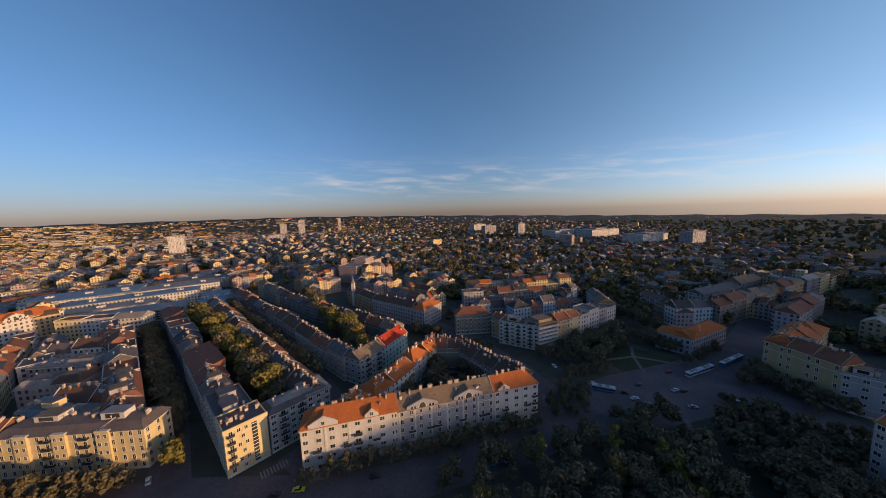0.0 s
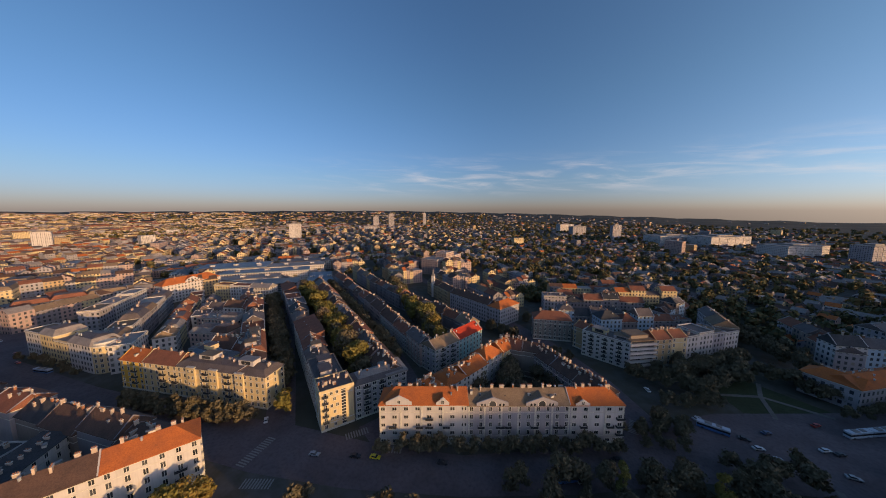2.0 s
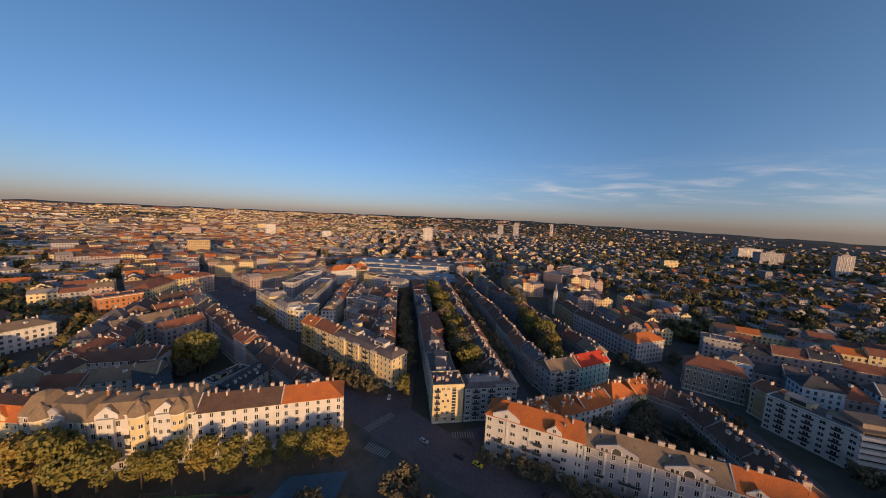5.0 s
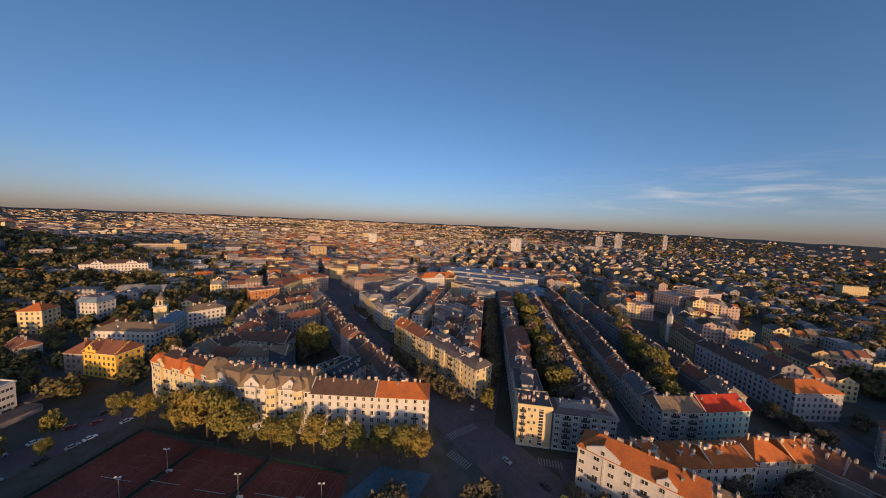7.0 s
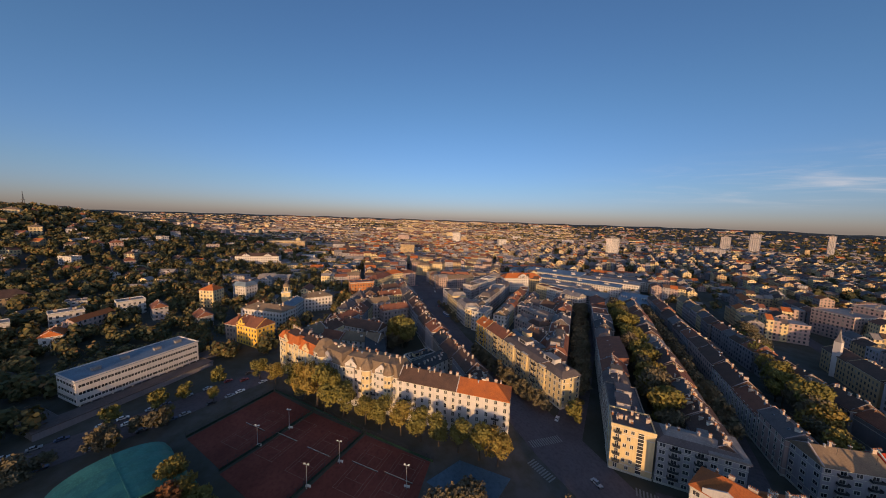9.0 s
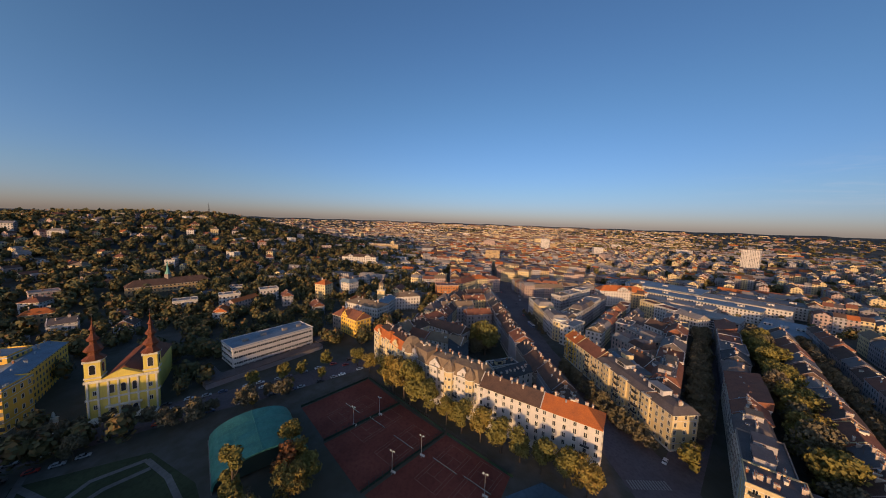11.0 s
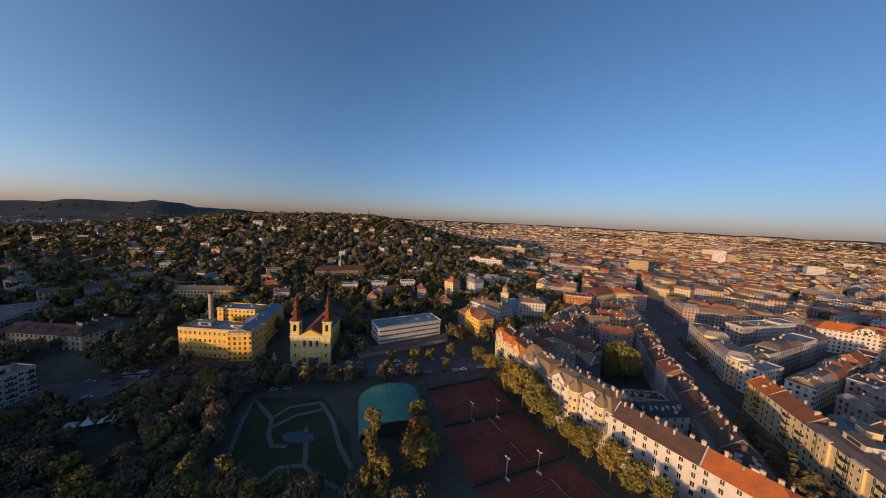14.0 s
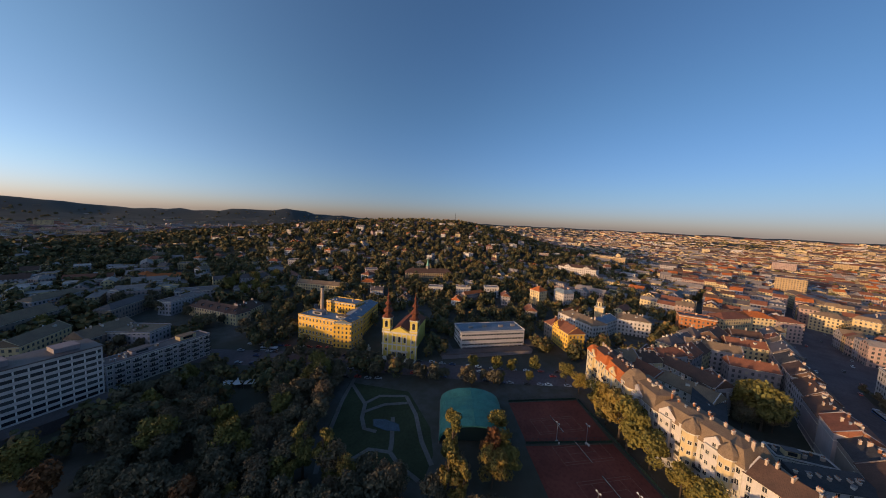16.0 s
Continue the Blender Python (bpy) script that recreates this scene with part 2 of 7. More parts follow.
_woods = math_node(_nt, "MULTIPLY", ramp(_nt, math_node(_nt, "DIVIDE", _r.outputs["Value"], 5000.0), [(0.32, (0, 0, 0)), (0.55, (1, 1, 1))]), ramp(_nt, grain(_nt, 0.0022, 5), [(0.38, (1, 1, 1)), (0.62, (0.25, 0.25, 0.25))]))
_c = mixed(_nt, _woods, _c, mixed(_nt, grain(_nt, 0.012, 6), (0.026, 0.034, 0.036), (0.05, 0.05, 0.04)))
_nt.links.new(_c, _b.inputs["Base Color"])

# ---- building helpers ----
def mesh_of(name, verts, faces, mats, which=None):
    me = bpy.data.meshes.new(name)
    me.from_pydata(verts, [], faces)
    for m in mats if isinstance(mats, (list, tuple)) else [mats]:
        me.materials.append(m)
    if which is not None:
        me.polygons.foreach_set("material_index", which)
    uv = me.uv_layers.new(name="UVMap").data
    co = np.empty(len(me.vertices) * 3)
    me.vertices.foreach_get("co", co)
    co = co.reshape(-1, 3)
    nl = len(me.loops)
    vi, start, total = np.empty(nl, int), np.empty(len(faces), int), np.empty(len(faces), int)
    me.loops.foreach_get("vertex_index", vi)
    me.polygons.foreach_get("loop_start", start)
    me.polygons.foreach_get("loop_total", total)
    nor = np.empty(len(faces) * 3)
    me.polygons.foreach_get("normal", nor)
    n = np.repeat(nor.reshape(-1, 3), total, axis=0)
    t = np.stack([-n[:, 1], n[:, 0], 0 * n[:, 0]], 1)
    size = np.linalg.norm(t, axis=1)
    flat = size < 0.2
    t[flat], size[flat] = (1, 0, 0), 1
    t /= size[:, None]
    up = np.cross(n, t)
    p = co[vi]
    uv.foreach_set("uv", np.stack([(p * t).sum(1), (p * up).sum(1)], 1).ravel())
    me.update()
    return me


def part(name, me, parent, label="", at=None):
    """A mesh object under a thing or under one of its parts."""
    ob = new(name, me)
    ob.parent = parent
    if at is not None:
        ob.matrix_basis = at
    if label:
        ob["label"] = label
    return ob


class Shape:
    """Collects boxes, prisms and loops into one mesh."""

    def __init__(self):
        self.v, self.f, self.k = [], [], []

    def face_set(self, verts, faces, kind=0):
        o = len(self.v)
        self.v += [tuple(v) for v in verts]
        self.f += [tuple(i + o for i in f) for f in faces]
        self.k += [kind] * len(faces)
        return self

    def box(self, x0, x1, y0, y1, z0, z1, kind=0):
        return self.face_set([(x0, y0, z0), (x1, y0, z0), (x1, y1, z0), (x0, y1, z0), (x0, y0, z1), (x1, y0, z1), (x1, y1, z1), (x0, y1, z1)],
                             [(0, 3, 2, 1), (4, 5, 6, 7), (0, 1, 5, 4), (1, 2, 6, 5), (2, 3, 7, 6), (3, 0, 4, 7)], kind)

    def prism(self, pts, z0, z1, kind=0):
        n = len(pts)
        return self.face_set([(x, y, z0) for x, y in pts] + [(x, y, z1) for x, y in pts],
                             [tuple(range(n - 1, -1, -1)), tuple(range(n, 2 * n))] + [(i, (i + 1) % n, (i + 1) % n + n, i + n) for i in range(n)], kind)

    def rings(self, rings, kind=0, cap=True):
        """Loops of equal count, lofted one to the next."""
        n, o = len(rings[0]), 0
        faces = []
        for k in range(len(rings) - 1):
            faces += [(k * n + i, k * n + (i + 1) % n, (k + 1) * n + (i + 1) % n, (k + 1) * n + i) for i in range(n)]
        if cap:
            faces += [tuple(range(n - 1, -1, -1)), tuple(range((len(rings) - 1) * n, len(rings) * n))]
        return self.face_set([v for r in rings for v in r], faces, kind)

    def mesh(self, name, mats):
        return mesh_of(name, self.v, self.f, mats, self.k)


def circle(r, z, n=10, x=0.0, y=0.0, turn=0.0):
    return [(x + r * math.cos(2 * math.pi * (i + turn) / n), y + r * math.sin(2 * math.pi * (i + turn) / n), z) for i in range(n)]


EDGE = [(-180, 0.0), (-176, 0.4), (-165, 0.6), (-60, -1.6), (-30, -1.3), (0, -0.6), (25, -0.1), (60, -0.2), (100, -0.2), (125, -0.3), (142, -0.3), (150, 0.05), (156, 0.6), (163, 0.1), (170, -0.3), (178, -0.2), (180, 0.0)]


def smooth(a, b, x):
    t = np.clip((x - a) / (b - a), 0, 1)
    return t * t * (3 - 2 * t)


def land(x, y):
    """The height of the ground: a flat town, one wooded hill, an added shading ridge, far ridges at the rim."""
    x, y = np.asarray(x, float), np.asarray(y, float)
    r, az = np.hypot(x, y), np.degrees(np.arctan2(-x, y))
    hx, hy = -749.0, -585.0
    ux, uy = hx / math.hypot(hx, hy), hy / math.hypot(hx, hy)
    along, across = (x - hx) * ux + (y - hy) * uy, (x - hx) * -uy + (y - hy) * ux
    wide = np.where(across > 0, 700.0, 330.0)
    z = 93.0 * np.exp(-(along / np.where(along > 0, 500.0, 400.0)) ** 2 - (across / wide) ** 2)
    z = z * smooth(185, 340, r)
    # unseen ridge added on the sun side, shaped to shade the park and fronts
    z = z + np.interp(y, [-1360, -1110, -860, -650, -530, -470, -430, -390, -345, -280, -180, -135, -110, -80, -50, 0, 31, 80, 160, 240, 300, 345], [0, 88, 105, 97, 82, 77, 73, 75, 80, 74, 66, 64, 72, 73, 70, 67, 66, 63, 57, 45, 18, 0]) * np.exp(-((x - 540) / 110) ** 2)
    rim = 100 + 4900 * np.tan(np.radians(np.interp(az, [e[0] for e in EDGE], [e[1] for e in EDGE])))
    z = z + smooth(2200, 4850, r) * (rim + 5 * np.sin(az * 0.9) + 3 * np.sin(az * 2.3 + 1) + smooth(138, 150, az) * (9 * np.sin(az * 0.75 + r / 900) + 6 * np.sin(az * 1.9 + r / 400)))
    return z


def ground_at(x, y):
    return float(land(x, y))

# ---- ground ----
def ground_sheet():
    radii = [0] + [12 * 1.05**k for k in range(126)]
    radii = [r for r in radii if r < 4900] + [4940]
    n = 240
    verts, faces = [(0, 0, 0)], []
    for r in radii[1:]:
        a = np.arange(n) * 2 * np.pi / n
        x, y = r * np.sin(a), r * np.cos(a)
        verts += list(zip(x.tolist(), y.tolist(), land(x, y).tolist()))
    for i in range(n):
        faces.append((0, 1 + (i + 1) % n, 1 + i))
    for k in range(len(radii) - 2):
        for i in range(n):
            a, b = 1 + k * n + i, 1 + k * n + (i + 1) % n
            faces.append((a, b, b + n, a + n))
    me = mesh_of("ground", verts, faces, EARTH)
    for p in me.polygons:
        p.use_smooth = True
    return tagged(new("ground", me), "dark earth, yards and rough grass under the town, high ground tinted hazy blue-grey", "ground", kind="structure")


ground_sheet()


def band(name, pts, width, mat, z, label, category, kind="structure"):
    """A strip along a line of points: roads, pavements, paths."""
    left, right = [], []
    for i, p in enumerate(pts):
        a, b = Vector(pts[max(i - 1, 0)]), Vector(pts[min(i + 1, len(pts) - 1)])
        d = (b - a).normalized()
        w = (width[i] if isinstance(width, (list, tuple)) else width) / 2
        left.append((p[0] - d.y * w, p[1] + d.x * w))
        right.append((p[0] + d.y * w, p[1] - d.x * w))
    fine_l, fine_r = [], []
    for side, out in ((left, fine_l), (right, fine_r)):
        for a, b in zip(side, side[1:]):
            out += [(a[0] + (b[0] - a[0]) * k / 6, a[1] + (b[1] - a[1]) * k / 6) for k in range(6)]
        out.append(side[-1])
    verts, faces, n = [], [], len(fine_l)
    for (lx, ly), (rx, ry) in zip(fine_l, fine_r):
        zl, zr = ground_at(lx, ly), ground_at(rx, ry)
        verts += [(lx, ly, zl + z), (rx, ry, zr + z), (lx, ly, zl - 0.5), (rx, ry, zr - 0.5)]
    for i in range(n - 1):
        a, b = 4 * i, 4 * i + 4
        faces += [(a, a + 1, b + 1, b), (a, b, b + 2, a + 2), (a + 1, a + 3, b + 3, b + 1)]
    return tagged(new(name, mesh_of(name, verts, faces, mat)), label, category, kind=kind)


def slab(name, pts, mat, z, label, category, kind="structure"):
    s = Shape().prism(pts, -0.4, z)
    return tagged(new(name, s.mesh(name, mat)), label, category, kind=kind)


# pavements lie 12 cm over the roads
ring = [(-330, 92), (-230, 88), (-150, 90), (-100, 92), (-60, 94), (-20, 100), (20, 113), (60, 134), (100, 146), (150, 160), (195, 180), (250, 225), (340, 300), (480, 400)]
band("road", ring, [26, 24, 22, 26, 22, 18, 20, 30, 44, 44, 34, 30, 30, 30], ASPHALT, 0.05, "worn dark asphalt ring road with faint lane marks", "road")
band("road", [(150, 160), (172, 126), (190, 90), (230, 20), (300, -80)], [30, 26, 20, 16, 16], ASPHALT, 0.06, "dark asphalt street past the park", "road")
band("road", [(-330, 92), (-420, 110), (-560, 128), (-800, 170), (-1200, 250)], [46, 60, 34, 28, 26], ASPHALT, 0.05, "wide asphalt avenue leading into the town", "road")
band("road", [(-105, 100), (-140, 140), (-200, 205), (-290, 300)], 13, ASPHALT, 0.06, "narrow shaded street between tall houses", "road")
band("road", [(-66, 108), (-50, 138), (-100, 200), (-190, 292), (-300, 410)], 11, ASPHALT, 0.06, "narrow shaded street between tall houses", "road")
band("road", [(-66, 108), (-36, 150), (0, 205), (20, 225), (-40, 295), (-150, 410), (-300, 580)], 13, ASPHALT, 0.07, "shaded street behind the corner block", "road")
band("road", [(20, 222), (45, 180), (60, 140)], 16, ASPHALT, 0.06, "short street beside the corner block", "road")
band("road", [(-10, -300), (-64, -233), (-105, -186), (-148, -124), (-172, -85), (-200, -48), (-235, -10), (-300, 30), (-400, 52)], [16, 20, 22, 20, 18, 16, 14, 14, 14], ASPHALT, 0.05, "dark asphalt road along the park", "road")
band("road", [(-10, -300), (40, -380), (80, -480)], 16, ASPHALT, 0.05, "dark asphalt road between flats", "road")

# ---- houses ----
def pane_mesh(name, w, h, arch=False, sill=True):
    """A window: painted surround, sill, two sashes and dark panes set back in it. Its back lies at y = 0."""
    s = Shape()
    t, a = 0.15, w / 2
    loop = lambda x, lo, hi, y: [(-x, y, lo), (x, y, lo), (x, y, hi), (-x, y, hi)]
    v = loop(a + t, -t, h + t * 1.5, 0.0) + loop(a + t, -t, h + t * 1.5, -0.12) + loop(a, 0, h, -0.12) + loop(a, 0, h, -0.02)
    v += [(-0.05, -0.02, 0), (0.05, -0.02, 0), (0.05, -0.02, h), (-0.05, -0.02, h)]
    f = [(4 * k + i, 4 * k + (i + 1) % 4, 4 * k + 4 + (i + 1) % 4, 4 * k + 4 + i) for k in range(3) for i in range(4)]
    s.face_set(v, f + [(12, 16, 19, 15), (16, 17, 18, 19), (17, 13, 14, 18)])
    s.k = [1] * 8 + [2] * 4 + [0, 2, 0]
    return s.mesh(name, [GLASS, STONE, FRAMES])


PANE = {"tall": pane_mesh("tall_window", 1.2, 2.0), "wide": pane_mesh("wide_window", 1.8, 1.45), "small": pane_mesh("small_window", 1.1, 1.45), "shop": pane_mesh("shop_window", 2.4, 2.6)}
NEAR = 245.0


def chimney_mesh(name, w, d, h, mat, pots):
    s = Shape().box(-w / 2, w / 2, -d / 2, d / 2, -1.6, h).box(-w / 2 - 0.1, w / 2 + 0.1, -d / 2 - 0.1, d / 2 + 0.1, h, h + 0.18, 1)
    for k in range(pots):
        x = (k - (pots - 1) / 2) * w / pots
        s.rings([circle(0.14, h + 0.18, 6, x), circle(0.11, h + 0.7, 6, x)], 2)
    return s.mesh(name, [mat, STONE, CHIMNEY_BRICK])


STACK = [chimney_mesh("chimney", 1.3, 0.6, 1.4, CHIMNEY, 3), chimney_mesh("chimney", 0.7, 0.7, 1.3, CHIMNEY_BRICK, 1), chimney_mesh("chimney", 2.0, 0.6, 1.1, CHIMNEY, 4), chimney_mesh("chimney", 0.9, 0.6, 1.6, CHIMNEY, 2)]


def dormer_mesh(w, h, mat_roof):
    s = Shape().box(-w / 2, w / 2, 0, 2.6, -0.6, h, 0)
    s.face_set([(-w / 2 - 0.2, -0.2, h), (w / 2 + 0.2, -0.2, h), (w / 2 + 0.2, 2.8, h), (-w / 2 - 0.2, 2.8, h), (0, -0.2, h + w * 0.35), (0, 2.8, h + w * 0.35)],
               [(0, 1, 4), (2, 3, 5), (0, 4, 5, 3), (1, 2, 5, 4), (0, 3, 2, 1)], 1)
    s.box(-w / 2 + 0.2, w / 2 - 0.2, -0.03, 0.0, 0.1, h - 0.15, 2)
    return s.mesh("dormer", [WALL["palegrey"], mat_roof, GLASS])


DORMER = {}
FITTINGS = [Shape().box(-0.3, 0.3, -0.3, 0.3, -0.5, 0.9).box(-0.4, 0.4, -0.4, 0.4, 0.9, 1.05).mesh("roof_vent", METAL),
            Shape().box(-0.9, 0.9, -0.5, 0.5, -0.5, 1.0).box(-1.0, 1.0, -0.6, 0.6, 1.0, 1.15, 1).mesh("roof_vent", [STONE, ROOF["pale"]]),
            Shape().rings([circle(0.05, -0.5, 5), circle(0.04, 3.2, 5)]).box(-0.8, 0.8, -0.03, 0.03, 2.7, 2.76).box(-0.5, 0.5, -0.03, 0.03, 3.0, 3.06).mesh("roof_vent", DARK_METAL),
            Shape().rings([circle(0.35, -0.5, 8), circle(0.35, 0.8, 8), circle(0.5, 0.9, 8), circle(0.1, 1.3, 8)]).mesh("roof_vent", METAL)]
PILASTERS = {}
SKYLIGHT = Shape().box(-0.45, 0.45, -0.6, 0.6, -0.1, 0.09, 1).box(-0.36, 0.36, -0.5, 0.5, 0.08, 0.10, 0).mesh("skylight", [GLASS, METAL])
BALCONY = {}


def balcony_mesh(w):
    s = Shape().box(-w / 2, w / 2, -1.1, 0, -0.16, 0.0, 0)
    a, b, c = w / 2, w / 2 - 0.06, 1.0
    rail = [(-a, 0), (-a, -1.1), (a, -1.1), (a, 0), (b, 0), (b, -1.04), (-b, -1.04), (-b, 0)]
    s.face_set([(x, y, z) for z in (0.02, c) for x, y in rail], [(i, (i + 1) % 8, (i + 1) % 8 + 8, i + 8) for i in range(8)] + [(8, 9, 14, 15), (9, 10, 13, 14), (10, 11, 12, 13)], 1)
    return s.mesh("balcony", [STONE, DARK_METAL])


def roof_shape(kind, w, d, rh, o=0.45, hipl=True, hipr=True):
    """The roof over a plan 0..w by 0..d, its eaves at z = 0."""
    s = Shape()
    if kind == "flat":
        s.box(-0.15, w + 0.15, -0.15, d + 0.15, 0, 0.25, 0)
        for a in ((-0.15, w + 0.15, -0.15, 0.2), (-0.15, w + 0.15, d - 0.2, d + 0.15), (-0.15, 0.2, 0.2, d - 0.2), (w - 0.2, w + 0.15, 0.2, d - 0.2)):
            s.box(*a, 0.25, 0.85, 1)
        return s
    if kind == "shed":
        s.face_set([(-0.2, -o, 0), (w + 0.2, -o, 0), (w + 0.2, d + o, rh), (-0.2, d + o, rh), (-0.2, -o, -0.25), (w + 0.2, -o, -0.25), (w + 0.2, d + o, -0.25), (-0.2, d + o, -0.25)],
                   [(0, 1, 2, 3), (7, 6, 5, 4), (4, 5, 1, 0), (5, 6, 2, 1), (6, 7, 3, 2), (7, 4, 0, 3)])
        return s
    base = [(-o, -o), (w + o, -o), (w + o, d + o), (-o, d + o)]
    if kind == "mansard":
        i = min(2.2, d * 0.25)
        il, ir = (i if hipl else -o), (i if hipr else -o)
        s.rings([[(x, y, -0.2) for x, y in base], [(x, y, 0) for x, y in base], [(il, i, rh), (w - ir, i, rh), (w - ir, d - i, rh), (il, d - i, rh)]])
        j = min(d * 0.42, w * 0.42)
        s.rings([[(il, i, rh), (w - ir, i, rh), (w - ir, d - i, rh), (il, d - i, rh)], [(max(il, 0) + (j - i if hipl else 0), d * 0.5 - 0.05, rh + 1.0), (w - max(ir, 0) - (j - i if hipr else 0), d * 0.5 - 0.05, rh + 1.0), (w - max(ir, 0) - (j - i if hipr else 0), d * 0.5 + 0.05, rh + 1.0), (max(il, 0) + (j - i if hipl else 0), d * 0.5 + 0.05, rh + 1.0)]], 1)
        return s
    hl = min(d / 2, w / 2 - 0.1) if (kind == "hip" and hipl) else -0.15
    hr = min(d / 2, w / 2 - 0.1) if (kind == "hip" and hipr) else -0.15
    s.rings([[(x, y, -0.22) for x, y in base], [(x, y, 0) for x, y in base], [(hl, d / 2 - 0.08, rh), (w - hr, d / 2 - 0.08, rh), (w - hr, d / 2 + 0.08, rh), (hl, d / 2 + 0.08, rh)]])
    return s


def arch_pane(w, h):
    key = f"arched_{w}_{h}"
    if key in bpy.data.meshes:
        return bpy.data.meshes[key]
    pts = [(-w / 2, 0), (w / 2, 0)] + [(w / 2 * math.cos(math.pi * k / 8), h - w / 2 + w / 2 * math.sin(math.pi * k / 8)) for k in range(9)]
    big = [(x * 1.25, zz * 1.06 - 0.1) for x, zz in pts]
    s = Shape()
    n = len(pts)
    s.face_set([(x, -0.06, zz) for x, zz in pts], [tuple(range(n))], 0)
    s.face_set([(x, -0.05, zz) for x, zz in big] + [(x, 0.05, zz) for x, zz in big], [tuple(range(n))] + [(i, i + n, (i + 1) % n + n, (i + 1) % n) for i in range(n)], 1)
    return s.mesh(key, [GLASS, STONE])


def house(A, B, depth, h, wall="cream", roof="rust", kind="gable", rh=4.5, storeys=5, pitch=3.2, win="tall", faces="f", label="", category="house", group="",
          stacks=3, skylights=0, dormers=0, balconies=(), z=None, far=False, second=None, hipl=True, hipr=True, name="house", gables=(), bay=(), pavilions=(), trim=0, attic=True, shop=False, margin=1.6, rng=None):
    """A house whose front runs from A to B, as seen by one who stands before it, A on that person's left."""
    rng = rng or random.Random(int(A[0] * 31 + A[1] * 17 + B[0] * 7))
    A, B = Vector(A), Vector(B)
    u, w = (B - A).normalized(), (B - A).length
    z = min(ground_at(*A), ground_at(*B)) if z is None else z
    root = new(name)
    root.matrix_basis = pose(A.x, A.y, z, 0, 0, math.degrees(math.atan2(u.y, u.x)))
    tagged(root, (label or f"{wall} plastered town house with a {roof} roof").replace("palegrey", "pale grey"), category, group)
    mid = A.lerp(B, 0.5)
    far = far or mid.length > NEAR
    wm = (FARWALL if far else WALL)[wall]
    s = Shape().box(0, w, 0, depth, -4, h)
    s.box(-0.28, w + 0.28, -0.28, depth + 0.28, h - 0.55, h - 0.02, 1)
    if not far:
        s.box(-0.12, w + 0.12, -0.12, depth + 0.12, -3, 0.9, 1)
        fl = h / storeys
        s.box(-0.10, w + 0.10, -0.10, depth + 0.10, fl + 0.1, fl + 0.42, 1)
        if storeys > 3:
            s.box(-0.07, w + 0.07, -0.07, depth + 0.07, fl * (storeys - 1) + 0.1, fl * (storeys - 1) + 0.36, 1)
    if kind == "gable":
        for x0, x1 in ((0.02, 0.4), (w - 0.4, w - 0.02)):
            s.face_set([(x0, -0.3, h + 0.1), (x1, -0.3, h + 0.1), (x1, depth + 0.3, h + 0.1), (x0, depth + 0.3, h + 0.1), (x0, depth / 2, h + rh + 0.5), (x1, depth / 2, h + rh + 0.5)], [(0, 1, 5, 4), (1, 2, 5), (2, 3, 4, 5), (3, 0, 4)])
    body = part("wall", s.mesh("wall", [wm, STONE]), root)
    rs = roof_shape(kind, w, depth, rh, hipl=hipl, hipr=hipr)
    top = part("roof", rs.mesh("roof", [ROOF[roof], ROOF[second] if second else (ROOF["grey"] if kind == "mansard" else wm)]), root, at=pose(0, 0, h))
    slope = (lambda y: rh * min(y, depth - y) / (depth / 2)) if kind in ("gable", "hip") else (lambda y: rh + 0.6 if kind == "mansard" else 0.3)
    if not far and mid.length < 200 and w > 12:
        stacks = round(stacks * 1.6)
    for k in range(stacks):
        x = w * (k + 0.5) / stacks + rng.uniform(-1, 1)
        y = depth * rng.choice((0.44, 0.5, 0.5, 0.56, 0.7)) if kind != "flat" else depth * rng.uniform(0.25, 0.8)
        x = min(max(x, depth * 0.35 if kind == "hip" else 0.8), w - (depth * 0.35 if kind == "hip" else 0.8))
        part("chimney", rng.choice(STACK), root, at=pose(x, y, h + slope(y), 0, 0, rng.choice((0, 90))))
    if not far and kind in ("flat", "mansard") and w > 9 and mid.length < 330 and not gables and attic:
        arng = random.Random(int(w * 100 + h * 1000))
        base = h + (rh + 0.3 if kind == "mansard" else 0.2)
        for k in range(2 if w > 20 else 1):
            aw, ad, ah = min(w * arng.uniform(0.25, 0.45), 9), depth * arng.uniform(0.3, 0.5), arng.uniform(1.8, 2.9)
            x = w * (0.3 + 0.45 * k) + arng.uniform(-2, 2)
            a = Shape().box(-aw / 2, aw / 2, -ad / 2, ad / 2, -0.3, ah).box(-aw / 2 - 0.25, aw / 2 + 0.25, -ad / 2 - 0.25, ad / 2 + 0.25, ah, ah + 0.2, 1).box(-aw * 0.3, aw * 0.3, -ad / 2 - 0.06, -ad / 2 + 0.02, 0.5, ah - 0.4, 2)
            part("attic_room", a.mesh("attic_room", [WALL[arng.choice(("white", "palegrey", "cream"))], ROOF[arng.choice(("grey", "pale", "tan"))], GLASS]), root, at=pose(min(max(x, aw / 2 + 0.5), w - aw / 2 - 0.5), depth * arng.uniform(0.4, 0.6), base))
    if mid.length < 320 and w > 8 and name == "house":
        frng = random.Random(int(w * 77 + A.x * 13 + A.y * 5))
        for k in range(max(1, int(w / 7))):
            x, y = frng.uniform(1.2, w - 1.2), depth * frng.uniform(0.2, 0.75)
            if kind == "hip":
                x = min(max(x, depth * 0.45), w - depth * 0.45) if w > depth else w / 2
            part("roof_vent", frng.choice(FITTINGS), root, at=pose(x, y, h + slope(y), 0, 0, frng.choice((0, 90, 30))))
